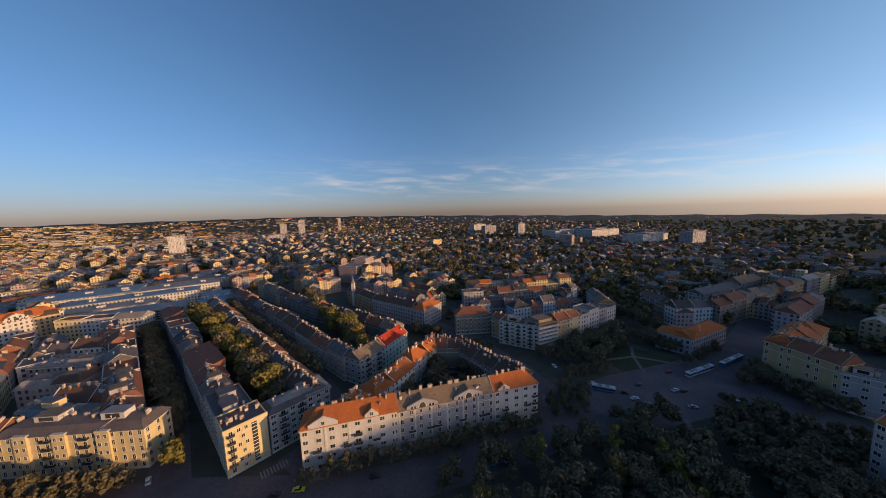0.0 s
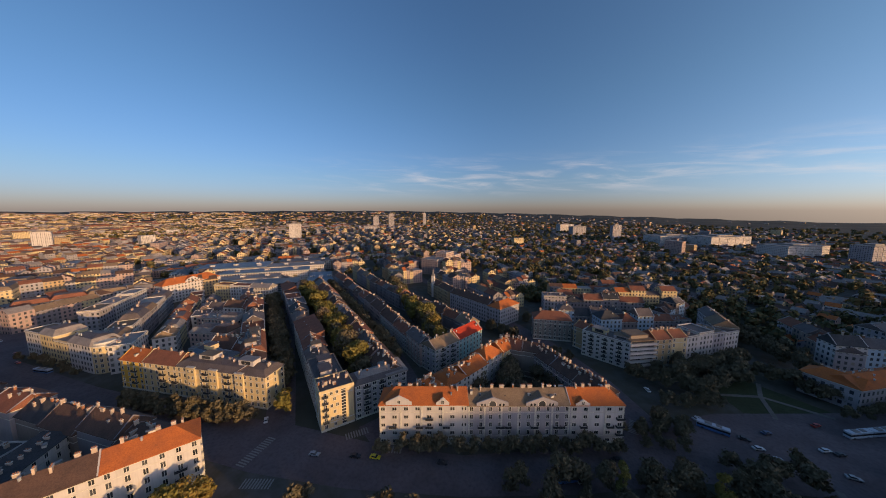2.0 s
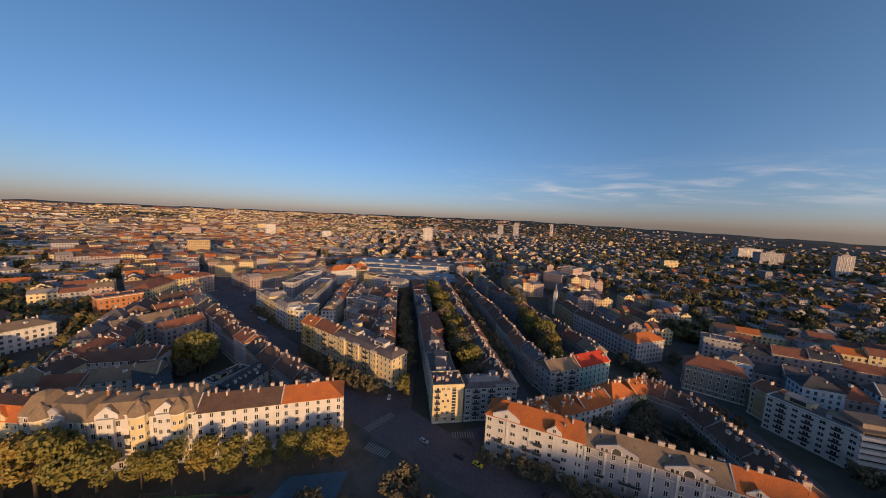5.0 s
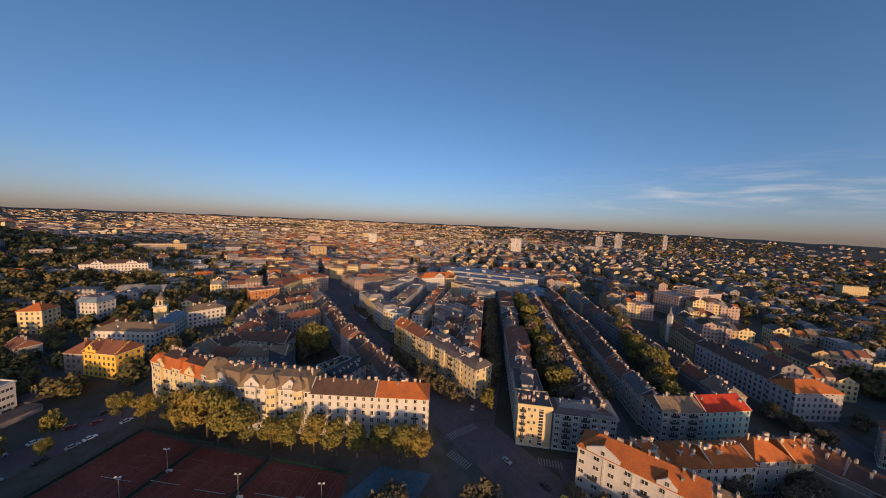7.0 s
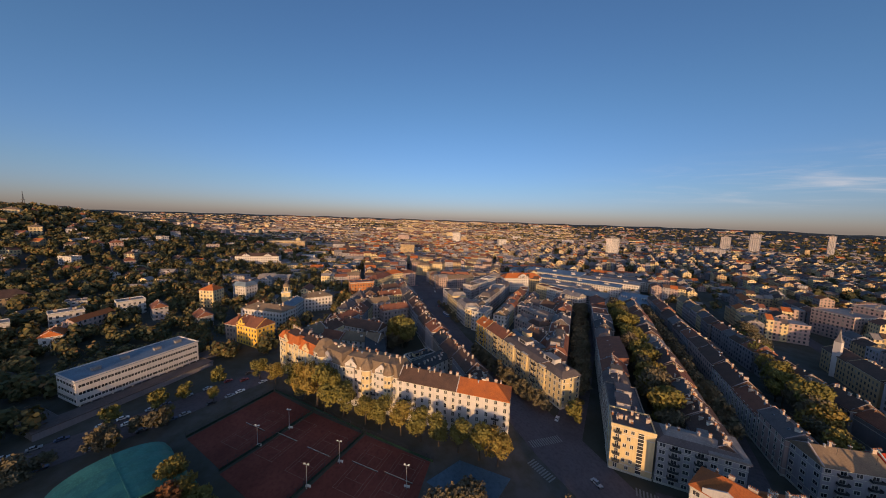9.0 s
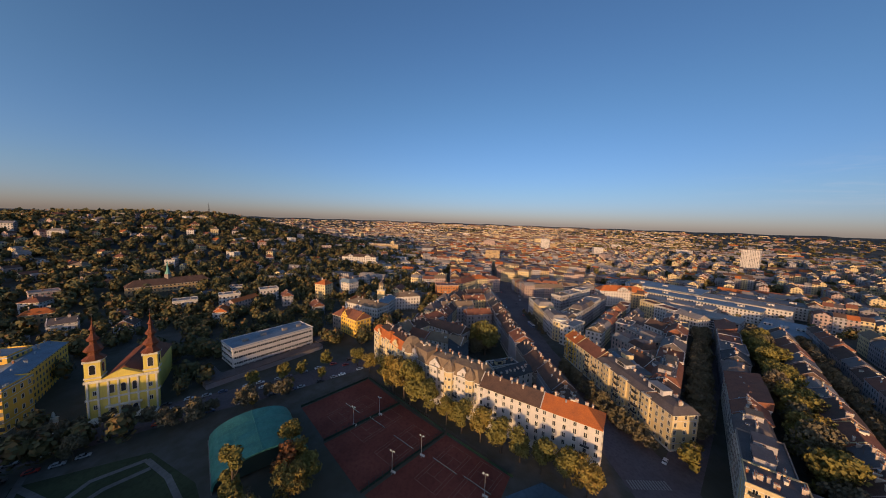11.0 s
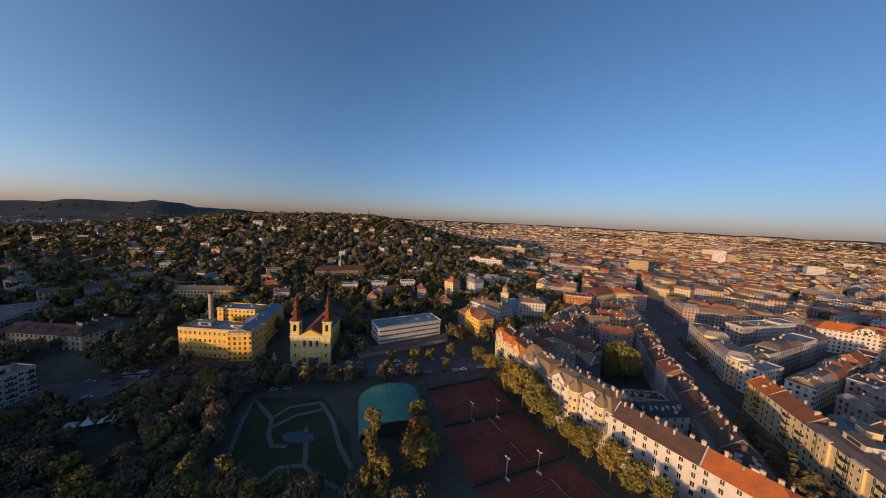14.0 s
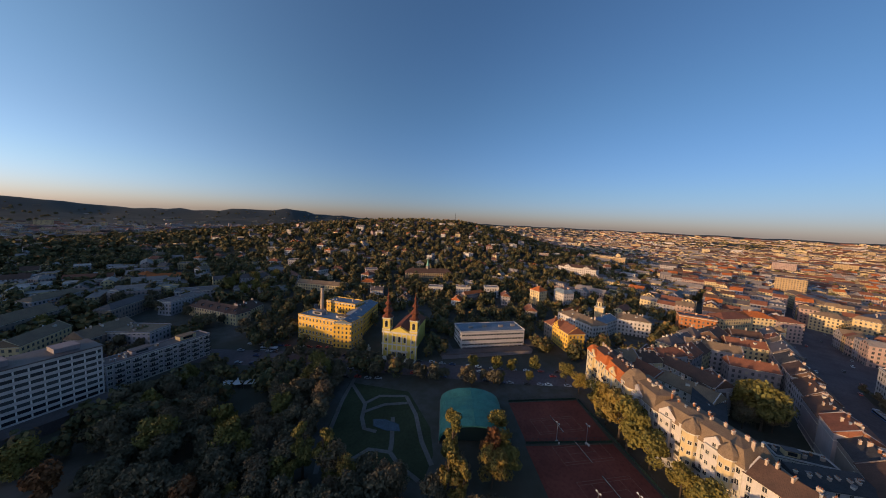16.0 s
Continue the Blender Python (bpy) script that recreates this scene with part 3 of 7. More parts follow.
    for k in range(skylights):
        y = depth * rng.uniform(0.15, 0.3)
        part("skylight", SKYLIGHT, root, at=pose(w * (k + 0.5) / skylights, y, h + slope(y) + 0.06, math.degrees(math.atan2(rh, depth / 2)) if kind in ("gable", "hip") else 0, 0, 0))
    for k in range(dormers):
        if roof not in DORMER:
            DORMER[roof] = dormer_mesh(1.7, 1.9, ROOF[roof])
        part("dormer", DORMER[roof], root, at=pose(w * (k + 0.5) / dormers, depth * 0.12, h + (slope(depth * 0.12) if kind in ("gable", "hip") else 0.5)))
    if not far:
        fl = h / storeys
        for side in faces:
            out = {"f": Vector((u.y, -u.x)), "b": Vector((-u.y, u.x)), "l": -u, "r": u}[side]
            if out.dot(-mid.normalized()) < (-0.15 if side != "f" else -0.5):
                continue
            run = w if side in "fb" else depth
            n = max(1, int((run - 2 * margin + 1.2) / pitch))
            gap = (run - 2 * margin) / max(n - 1, 1) if n > 1 else 0
            for k in range(n):
                q = margin + gap * k if n > 1 else run / 2
                turn = {"f": pose(q, 0, 0), "b": pose(w - q, depth, 0, 0, 0, 180), "l": pose(0, run - q, 0, 0, 0, -90), "r": pose(w, q, 0, 0, 0, 90)}[side]
                for fl_k in range(storeys):
                    if fl_k == 0 and shop and side == "f":
                        if k % 2 == 0:
                            part("shop_window", PANE["shop"], root, at=turn @ pose(0, 0, 0.7))
                        continue
                    part("window", PANE[win], root, at=turn @ pose(0, 0, fl * fl_k + fl * 0.30))
                    if side == "f" and (k, fl_k) in balconies:
                        if 3.4 not in BALCONY:
                            BALCONY[3.4] = balcony_mesh(3.4)
                        part("balcony", BALCONY[3.4], root, at=turn @ pose(0, 0, fl * fl_k + fl * 0.18))
    for q, gw, gh in gables:
        g = Shape().face_set([(-gw / 2, -0.35, -0.6), (gw / 2, -0.35, -0.6), (gw / 2, -0.35, gh * 0.35), (0, -0.35, gh), (-gw / 2, -0.35, gh * 0.35),
                              (-gw / 2, 0.25, -0.6), (gw / 2, 0.25, -0.6), (gw / 2, 0.25, gh * 0.35), (0, 0.25, gh), (-gw / 2, 0.25, gh * 0.35)],
                             [(0, 1, 2, 3, 4), (9, 8, 7, 6, 5), (0, 5, 6, 1), (1, 6, 7, 2), (2, 7, 8, 3), (3, 8, 9, 4), (4, 9, 5, 0)])
        ga = part("gable", g.mesh("gable", wm), root, at=pose(q, 0, h))
        rr = Shape().face_set([(-gw / 2 - 0.2, -0.2, gh * 0.33), (gw / 2 + 0.2, -0.2, gh * 0.33), (0, -0.2, gh - 0.05), (-gw / 2 - 0.2, depth * 0.45, gh * 0.33), (gw / 2 + 0.2, depth * 0.45, gh * 0.33), (0, depth * 0.45, gh - 0.05)],
                              [(0, 1, 2), (5, 4, 3), (0, 2, 5, 3), (1, 4, 5, 2), (0, 3, 4, 1)])
        part("gable_roof", rr.mesh("gable_roof", ROOF[roof]), root, at=pose(q, 0, h))
        if gw >= 12:
            part("window", arch_pane(2.8, 2.5), root, "wide arched gable window", at=pose(q, -0.36, h - 0.2))
            for dx in (-4.6, -3.2, 3.2, 4.6):
                part("window", arch_pane(0.9, 1.5), root, at=pose(q + dx, -0.36, h - 0.3))
        elif not far:
            part("window", PANE["small"], root, at=pose(q, -0.36, h + gh * 0.18))
    for q, pw, ph in pavilions:
        a, b = pw / 2, pw * 0.5
        pv = Shape().box(-a, a, -0.5, pw - 0.5, h - 1.0, h + 1.6).box(-a - 0.2, a + 0.2, -0.7, pw - 0.3, h + 1.3, h + 1.7, 1)
        sq = lambda m, zz: [(-a + m, -0.5 + m, zz), (a - m, -0.5 + m, zz), (a - m, pw - 0.5 - m, zz), (-a + m, pw - 0.5 - m, zz)]
        pv.rings([sq(-0.35, h + 1.7), sq(pw * 0.10, h + 1.7 + ph * 0.45), sq(pw * 0.25, h + 1.7 + ph * 0.85), sq(pw * 0.44, h + 1.7 + ph)], 2)
        pr = part("pavilion", pv.mesh("pavilion", [wm, STONE, ROOF[roof]]), root, "square corner pavilion with a steep roof", at=pose(q, 0, 0))
        for dx in (-pw / 4, pw / 4):
            part("window", PANE["small"], pr, at=pose(dx, -0.5, h - 0.6))
    if trim and not far:
        fl = h / storeys
        for k in range(int(w / trim) + 1):
            part("pilaster", PILASTERS.setdefault(round(h, 1), Shape().box(-0.35, 0.35, -0.22, 0, fl + 0.4, h - 0.5).box(-0.5, 0.5, -0.32, 0, h - 1.2, h - 0.5).mesh("pilaster", STONE)), root, at=pose(min(max(0.5, k * trim), w - 0.5), 0, 0))
        for q in range(int((w - 3) / 3.8) + 1):
            if (q + storeys) % 3 == 0:
                part("balcony", BALCONY.setdefault(3.0, balcony_mesh(3.0)), root, at=pose(1.9 + q * 3.8, 0, fl * 2 + fl * 0.18))
    for q, bw, by in bay:
        b = Shape().box(-bw / 2, bw / 2, -by, 0.3, h / storeys + 0.3, h + 0.4).box(-bw / 2 - 0.15, bw / 2 + 0.15, -by - 0.15, 0.3, h + 0.4, h + 0.75, 1)
        bb = part("bay", b.mesh("bay", [wm, STONE]), root, at=pose(q, 0, 0))
        for fl_k in range(1, storeys):
            for dx in (-bw / 4, bw / 4):
                part("window", PANE["small"], bb, at=pose(dx, -by, h / storeys * fl_k + h / storeys * 0.35))
    return root


def row(A, B, n, depth, h, walls, roofs, kinds=("gable",), seed=1, far=False, vary=1.6, label="", group="row of town houses", **kw):
    """Houses wall to wall along a street front."""
    rng = random.Random(seed)
    A, B = Vector(A), Vector(B)
    cuts = [0.0]
    for k in range(n):
        cuts.append(cuts[-1] + rng.uniform(0.75, 1.25))
    out = []
    for k in range(n):
        a, b = A.lerp(B, cuts[k] / cuts[-1]), A.lerp(B, cuts[k + 1] / cuts[-1])
        wall, roof = rng.choice(walls), rng.choice(roofs)
        kind = rng.choice(kinds)
        out.append(house(a, b, depth + rng.uniform(-1.5, 1.5), h + rng.uniform(-vary, vary), wall, roof, kind, rh=rng.uniform(3.2, 5.2) if kind != "mansard" else 3.4, stacks=rng.randint(3, 6) if a.length < 250 else rng.randint(0, 2),
                         skylights=rng.randint(0, 3) if a.length < 220 else 0, far=far, group=group, rng=rng, label=label or f"{wall} plastered terrace house under a {roof} roof", **kw))
    return out

# ---- the blocks round the crossing ----
# corner block with the orange roofs beside the ring road
FRONT = "corner block facing the ring road"
A0, A1 = Vector((-57, 105)), Vector((43.5, 133.5))
def along(k):
    return A0.lerp(A1, k)
house(along(0), along(0.36), 12, 18.5, "white", "orange", "hip", 4.6, 5, faces="flr", pitch=4.1, win="wide", hipr=False, gables=((8.5, 11, 4.2), (27, 5.5, 3.4)), balconies=((4, 2), (4, 3), (8, 2)), trim=9.0, label="white plastered corner house with orange tiled roof and gables", group=FRONT, stacks=5, rng=random.Random(3))
house(along(0.36), along(0.78), 12, 18, "palegrey", "tan", "gable", 4.4, 5, faces="f", pitch=3.8, gables=((10.5, 13.5, 3.9), (31.5, 13.5, 3.9)), trim=7.2, label="pale grey plastered house with tan roof and arched gables", group=FRONT, stacks=6, skylights=4, rng=random.Random(4), balconies=((3, 2), (9, 2)))
house(along(0.78), along(1), 12, 18, "white", "orange", "hip", 4.6, 5, faces="fr", pitch=4.1, win="wide", hipl=False, gables=((5, 6, 2.6),), balconies=((4, 1), (4, 2), (4, 3)), trim=7.5, label="white plastered end house with a bright orange tiled roof", group=FRONT, stacks=3, rng=random.Random(5))
row((-14, 190), (-52, 121), 5, 12, 16.5, ("white", "palegrey", "cream"), ("orange", "rust", "orange"), ("gable", "hip"), 11, faces="fb", group=FRONT)
row((45, 147), (16, 186), 3, 12, 16, ("brown", "grey"), ("brown", "brown", "rust"), ("gable",), 12, faces="fb", group=FRONT)
row((14, 188), (-12, 192), 2, 12, 16, ("brown",), ("brown", "rust"), ("gable",), 13, faces="f", group=FRONT)

# white house with the long brown and orange roof by the courts, and its ornate neighbours
COURT = "houses beside the tennis courts"
house((-140, 25.5), (-122.5, 50.3), 13, 20, "white", "brown", "gable", 4.2, 6, faces="f", pitch=3.3, win="tall", balconies=((1, 2), (1, 3), (1, 1)), label="white plastered house with a dark brown tiled roof", group=COURT, stacks=5, rng=random.Random(6))
house((-122.5, 50.3), (-108.7, 69.8), 13, 20, "white", "orange", "hip", 4.2, 6, faces="fr", pitch=3.3, hipl=False, win="tall", balconies=((4, 2), (4, 3)), label="white plastered corner house with an orange tiled roof", group=COURT, stacks=4, rng=random.Random(7))
house((-160, -1), (-140, 25.5), 15, 21, "white", "tan", "mansard", 5.0, 5, faces="f", label="ornate white house with tan mansard roof and bays", group=COURT, pavilions=((15, 7, 4.5),), trim=6.5, gables=((6, 7, 5), (24, 7, 5)), bay=((6, 5, 1.3), (24, 5, 1.3)), stacks=6, balconies=((3, 2), (3, 3), (5, 2)), rng=random.Random(8), second="tan")
house((-178, -16), (-160, -1), 15, 21, "palegrey", "tan", "mansard", 5.0, 5, faces="f", label="grey white house with a tan mansard roof", group=COURT, pavilions=((5, 9, 7.5),), trim=7, gables=((12, 8, 5),), bay=((12, 5, 1.3),), stacks=4, rng=random.Random(9), second="tan")
house((-209, -39), (-178, -16), 15, 20, "cream", "orange", "mansard", 4.6, 5, faces="fl", label="cream plastered corner house with orange mansard roof", group=COURT, pavilions=((3.2, 6, 4.0), (20, 6, 4.5)), trim=7.5, gables=((7, 7, 4.5), (30, 7, 4.5)), bay=((7, 5, 1.2),), stacks=6, balconies=((3, 1), (3, 2), (3, 3), (6, 2), (6, 3)), rng=random.Random(10), second="brown")
row((-262, 6), (-214, -36), 3, 14, 18, ("palegrey", "cream"), ("rust", "brown", "tan"), ("gable",), 15, faces="f", group=COURT)
AVE = "houses along the avenue"
row((-122, 74), (-300, 73), 9, 13, 17.5, ("grey", "brown", "palegrey"), ("brown", "dark", "dark", "rust"), ("gable",), 21, faces="f", group=AVE)
row((-300, 73), (-372, 76), 4, 13, 18, ("grey", "cream", "palegrey"), ("rust", "tan", "grey"), ("gable", "mansard"), 22, faces="f", group=AVE)
row((-160, 24), (-240, 30), 4, 12, 15, ("grey", "palegrey", "white"), ("brown", "dark", "rust"), ("gable", "shed"), 23, faces="b", group="rear wings in the courtyard")
row((-250, 15), (-330, 40), 4, 13, 16, ("grey", "palegrey", "cream"), ("rust", "grey", "brown"), ("gable",), 24, faces="f", group="rear wings in the courtyard")

# yellow house between the avenue and the shaded street
YEL = "yellow house front on the avenue"
Y0, Y1 = Vector((-217, 104)), Vector((-122.5, 110.5))
house(Y0, Y0.lerp(Y1, 0.17), 13, 16.8, "yellow", "orange", "gable", 4.4, 5, faces="fl", label="yellow plastered house with a bright orange roof", group=YEL, balconies=((2, 1), (2, 2), (2, 3)), rng=random.Random(31))
house(Y0.lerp(Y1, 0.17), Y0.lerp(Y1, 0.42), 13, 17.2, "cream", "rust", "gable", 4.4, 5, faces="f", label="cream yellow house with rust tiled roof and balconies", group=YEL, balconies=((3, 1), (3, 2), (3, 3), (3, 4), (5, 2), (5, 3)), rng=random.Random(32))
house(Y0.lerp(Y1, 0.42), Y1, 13, 17.4, "cream", "grey", "mansard", 2.4, 5, faces="fr", label="yellow cream corner house with grey roof and tall pilasters", group=YEL, bay=((10, 5, 0.9), (24, 5, 0.9), (40, 5, 0.9)), balconies=((5, 1), (5, 2), (5, 3), (5, 4), (9, 1), (9, 2), (9, 3), (9, 4)), rng=random.Random(33), stacks=7)
row((-130, 119), (-246, 227), 8, 13, 17, ("cream", "palegrey", "white", "cream", "grey"), ("grey", "rust", "brown", "rust"), ("gable", "mansard", "flat"), 34, faces="f", group="row on the shaded street", pitch=3.4)
row((-232, 118), (-246, 134), 1, 12, 16, ("white",), ("pale",), ("flat",), 35, faces="f")
for k, (a, b) in enumerate((((-170, 132), (-200, 128)), ((-196, 150), (-226, 146)), ((-214, 172), (-250, 168)), ((-236, 196), (-270, 190)))):
    row(b, a, 2, 12, 14.5, ("white", "palegrey", "pink"), ("pale", "grey", "rust", "brown"), ("flat", "gable", "mansard"), 36 + k, faces="fr", group="courtyard wings")
# flatiron with the rounded corner
FLAT = "cream flatiron block on the square"
row((-322, 110), (-251, 108), 4, 14, 17.5, ("cream", "white"), ("grey", "pale", "tan"), ("mansard", "flat"), 41, faces="f", group=FLAT, win="tall")
row((-247, 119), (-342, 210), 6, 13, 17.5, ("white", "palegrey"), ("pale", "grey", "tan"), ("flat", "mansard"), 42, faces="f", group=FLAT)
row((-330, 150), (-370, 205), 3, 13, 19, ("white", "palegrey"), ("pale", "tan"), ("flat",), 43, faces="f", group=FLAT)
# corner tower of the flatiron
def corner_tower():
    root = new("corner_tower")
    root.matrix_basis = pose(-250.5, 114.5, 0)
    tagged(root, "cream rounded corner with tall windows and a flat cap", "house corner", FLAT)
    s = Shape().rings([circle(6.2, -2, 20), circle(6.2, 18, 20)]).rings([circle(6.6, 17.4, 20), circle(6.6, 18.2, 20)], 1).rings([circle(5.2, 18.2, 20), circle(5.0, 19.6, 20)], 1)
    part("wall", s.mesh("wall", [WALL["cream"], STONE]), root)
    for fl in range(5):
        for k in range(7):
            a = -150 + k * 26
            part("window", PANE["tall"], root, at=pose(6.2 * math.cos(radians(a)), 6.2 * math.sin(radians(a)), fl * 3.4 + 1.2, 0, 0, a + 90))
corner_tower()

# the long narrow blocks behind the crossing
NAR = "narrow block between two shaded streets"
def corner_flats():
    """Narrow cream front with a glazed stair strip, and the grey wing beside it with a pale sheet roof."""
    root = house((-85.5, 104), (-75.4, 115), 13, 19, "cream", "grey", "flat", 3, 6, faces="l", attic=False, label="cream corner flats with a dark flat roof and glazed strip", group=NAR, rng=random.Random(51), stacks=9)
    for f in range(6):
        z = 1.2 + 3.1 * f
        part("window", PANE["tall"], root, at=pose(2.2, 0, z))
        if f:
            part("balcony", BALCONY.setdefault(2.4, balcony_mesh(2.4)), root, at=pose(2.2, 0, z - 0.3))
        for x in (4.9, 7.4) if f in (1, 3, 5) else (6.2,):
            part("window", PANE["small"], root, at=pose(x, 0, z + 0.3))
    strip = Shape().box(9.3, 11.2, -0.10, 0.02, 1.0, 18.2).mesh("stair_glazing", GLASS)
    st = part("stair_glazing", strip, root, "tall dark glazed stair strip")
    bar = Shape().box(9.2, 11.3, -0.18, -0.08, 0, 0.22).mesh("glazing_bar", FRAMES)
    for k in range(12):
        part("glazing_bar", bar, st, at=pose(0, 0, 1.0 + 1.5 * k))
    part("parapet", Shape().box(-0.3, 15.2, -0.35, 0.1, 18.7, 20.0).mesh("parapet", WALL["cream"]), root)
    wing = house((-75, 115.7), (-57, 135.5), 12, 17.5, "palegrey", "grey", "mansard", 1.6, 6, faces="fr", win="wide", pitch=3.4, attic=False, label="grey plastered flats with a pale sheet roof and loggias", group=NAR, rng=random.Random(52), second="pale", balconies=[(k, f) for k in (1, 3) for f in range(1, 6)])
    part("roof_sheet", Shape().face_set([(15.5, -0.6, 18.2), (27.4, -0.6, 18.2), (27.4, 12.6, 19.4), (15.5, 12.6, 19.4), (15.5, -0.6, 17.4), (27.4, -0.6, 17.4), (27.4, 12.6, 17.4), (15.5, 12.6, 17.4)], [(0, 1, 2, 3), (7, 6, 5, 4), (4, 5, 1, 0), (5, 6, 2, 1), (6, 7, 3, 2), (7, 4, 0, 3)]).mesh("roof_sheet", ROOF["pale"]), wing, "pale sheet roof over the end of the wing")


corner_flats()
row((-268, 272), (-96, 114), 12, 13, 17, ("grey", "brown", "palegrey"), ("grey", "rust", "brown", "grey", "dark"), ("flat", "shed", "gable", "mansard"), 53, faces="f", group=NAR)
row((-58, 138), (-237, 308), 13, 13, 16, ("palegrey", "cream", "pink", "grey"), ("pale", "grey", "rust", "rust", "brown"), ("gable", "mansard", "gable"), 54, faces="f", group=NAR)
RED = "block with the red roof"
house((-50, 164), (-39, 182), 13, 16, "palegrey", "tan", "gable", 4, 5, faces="fl", win="wide", label="grey white flats with tan roof and balconies", group=RED, balconies=((1, 1), (1, 2), (1, 3), (1, 4), (3, 1), (3, 2), (3, 3), (3, 4)), rng=random.Random(56))
house((-39, 182), (-27.5, 204.5), 13, 16, "teal", "red", "gable", 4.6, 5, faces="fr", label="teal plastered house under a bright red roof", group=RED, rng=random.Random(57), stacks=2)
row((-256, 349), (-62, 170), 12, 12, 14.5, ("palegrey", "grey", "pink"), ("brown", "rust", "grey"), ("gable",), 58, faces="f", group=RED)
row((-32, 222), (-112, 281), 6, 12, 15, ("palegrey", "cream", "grey"), ("rust", "brown", "tan"), ("gable",), 59, faces="f", group=RED)
row((-113, 282), (-160, 318), 4, 12, 15, ("palegrey", "pink", "grey"), ("rust", "brown", "grey"), ("gable", "mansard"), 159, faces="fb", group=RED)
row((-161, 319), (-232, 384), 5, 12, 15, ("palegrey", "cream", "grey"), ("grey", "brown", "tan"), ("gable",), 160, faces="fb", group=RED)
house((-18, 249), (-3, 272), 14, 16.5, "palegrey", "orange", "hip", 4.4, 5, faces="fr", win="wide", label="white flats with balconies and an orange hipped roof", group="long flats", rng=random.Random(60))
house((-72, 289), (-29, 257.5), 13, 16.5, "palegrey", "brown", "gable", 4, 5, faces="fl", win="wide", label="long white flats with a brown roof and balconies", group="long flats", rng=random.Random(61), stacks=5, balconies=((4, 1), (4, 2), (4, 3), (4, 4), (9, 1), (9, 2), (9, 3), (9, 4)))
row((-112, 336), (-74, 292), 2, 13, 16.5, ("cream", "ochre"), ("dark", "brown"), ("gable",), 61, faces="f", group="long flats")
# the block with the banded corner
BAND = "block with the banded corner"
house((9, 234), (37, 236), 14, 16.5, "brown", "rust", "hip", 5, 5, faces="fr", label="brown grey house with a rust hipped roof", group=BAND, rng=random.Random(62))
house((37, 229), (44, 222), 12, 16, "ochre", "rust", "gable", 3, 5, faces="f", label="small ochre house with rust roof", group=BAND, rng=random.Random(63), stacks=1)
def banded_flats():
    root = house((41, 217), (66, 202), 13, 17, "white", "grey", "flat", 2, 6, faces="f", win="wide", pitch=3.6, label="white flats with rows of recessed balconies", group=BAND, rng=random.Random(64), balconies=[(k, f) for k in (1, 3, 5) for f in range(1, 6)])
    r2 = new("flats")
    r2.matrix_basis = pose(66.5, 202, 0, 0, 0, math.degrees(math.atan2(6.5, 15)))
    tagged(r2, "white corner flats with long horizontal balcony bands", "flats", BAND)
    part("wall", Shape().box(0, 16.3, 0, 15, -2, 18.6).box(2, 14, 3, 12, 18.6, 21).mesh("wall", [WALL["brown"]]), r2)
    part("roof", Shape().box(-0.2, 16.5, -0.2, 15.2, 18.6, 19.0).box(1.6, 14.4, 2.6, 12.4, 21, 21.4).mesh("roof", ROOF["tan"]), r2)
    band_me = Shape().box(-1.2, 17.2, -1.3, 0.0, 0, 1.15).box(-1.2, -0.0, 0.0, 10, 0, 1.15).box(-1.2, 17.2, -1.3, 0.0, -0.2, -0.01).mesh("balcony_band", WALL["white"])
    strip = Shape().box(0.4, 15.9, -0.05, 0.02, 0, 1.4).mesh("window_strip", [GLASS])
    for k in range(6):
        part("balcony_band", band_me, r2, at=pose(0, 0, 2.4 + 2.75 * k))
        part("window_strip", strip, r2, at=pose(0, 0, 3.6 + 2.75 * k))
banded_flats()
row((83, 211), (104, 220), 2, 13, 18, ("ochre", "cream"), ("tan", "rust"), ("gable",), 65, faces="f", group=BAND)
row((104, 220), (146, 246), 4, 14, 18, ("palegrey", "white"), ("grey", "tan"), ("mansard", "flat"), 66, faces="f", group=BAND, win="small")
row((146, 246), (152, 285), 2, 13, 19, ("palegrey", "brown"), ("grey", "tan"), ("gable",), 67, faces="f", group=BAND)
for k, (a, b) in enumerate((((30, 262), (90, 268)), ((60, 250), (130, 272)), ((20, 300), (110, 310)), ((120, 290), (150, 320)))):
    row(a, b, 5, 12, 15, ("grey", "palegrey", "brown", "grey", "blue"), ("rust", "grey", "brown", "dark"), ("gable", "hip", "flat"), 68 + k, faces="f", group="courtyard wings", win="small", vary=3.2)
# school with the orange roof and the rows behind it across the square
SQ = "houses across the square"
house((150, 203), (163, 187), 14, 12, "palegrey", "orange", "hip", 4, 3, faces="f", win="wide", label="pale house with an orange hipped roof", group=SQ, hipr=False, rng=random.Random(72))
house((163, 187), (203, 206), 14, 12, "palegrey", "orange", "hip", 4, 3, faces="fr", win="wide", label="long pale building with an orange hipped roof", group=SQ, hipl=False, rng=random.Random(73))
row((196, 290), (190, 236), 4, 13, 14, ("grey", "palegrey", "brown"), ("rust", "brown", "grey"), ("gable",), 74, faces="f", group=SQ)
row((190, 236), (222, 238), 2, 13, 16, ("white", "blue"), ("grey", "dark"), ("gable",), 75, faces="f", group=SQ)
row((224, 234), (362, 292), 8, 14, 18, ("ochre", "cream", "palegrey", "brown"), ("rust", "tan", "grey"), ("gable", "mansard"), 76, faces="f", group=SQ)
row((240, 268), (350, 320), 5, 14, 17, ("grey", "palegrey"), ("grey", "tan"), ("gable",), 77, faces="f", group=SQ)
KB = "curved ochre block on the square"
row((228, 187), (183, 163), 3, 14, 22.5, ("ochre",), ("rust", "orange"), ("hip", "gable"), 78, faces="f", group=KB, vary=0.3)
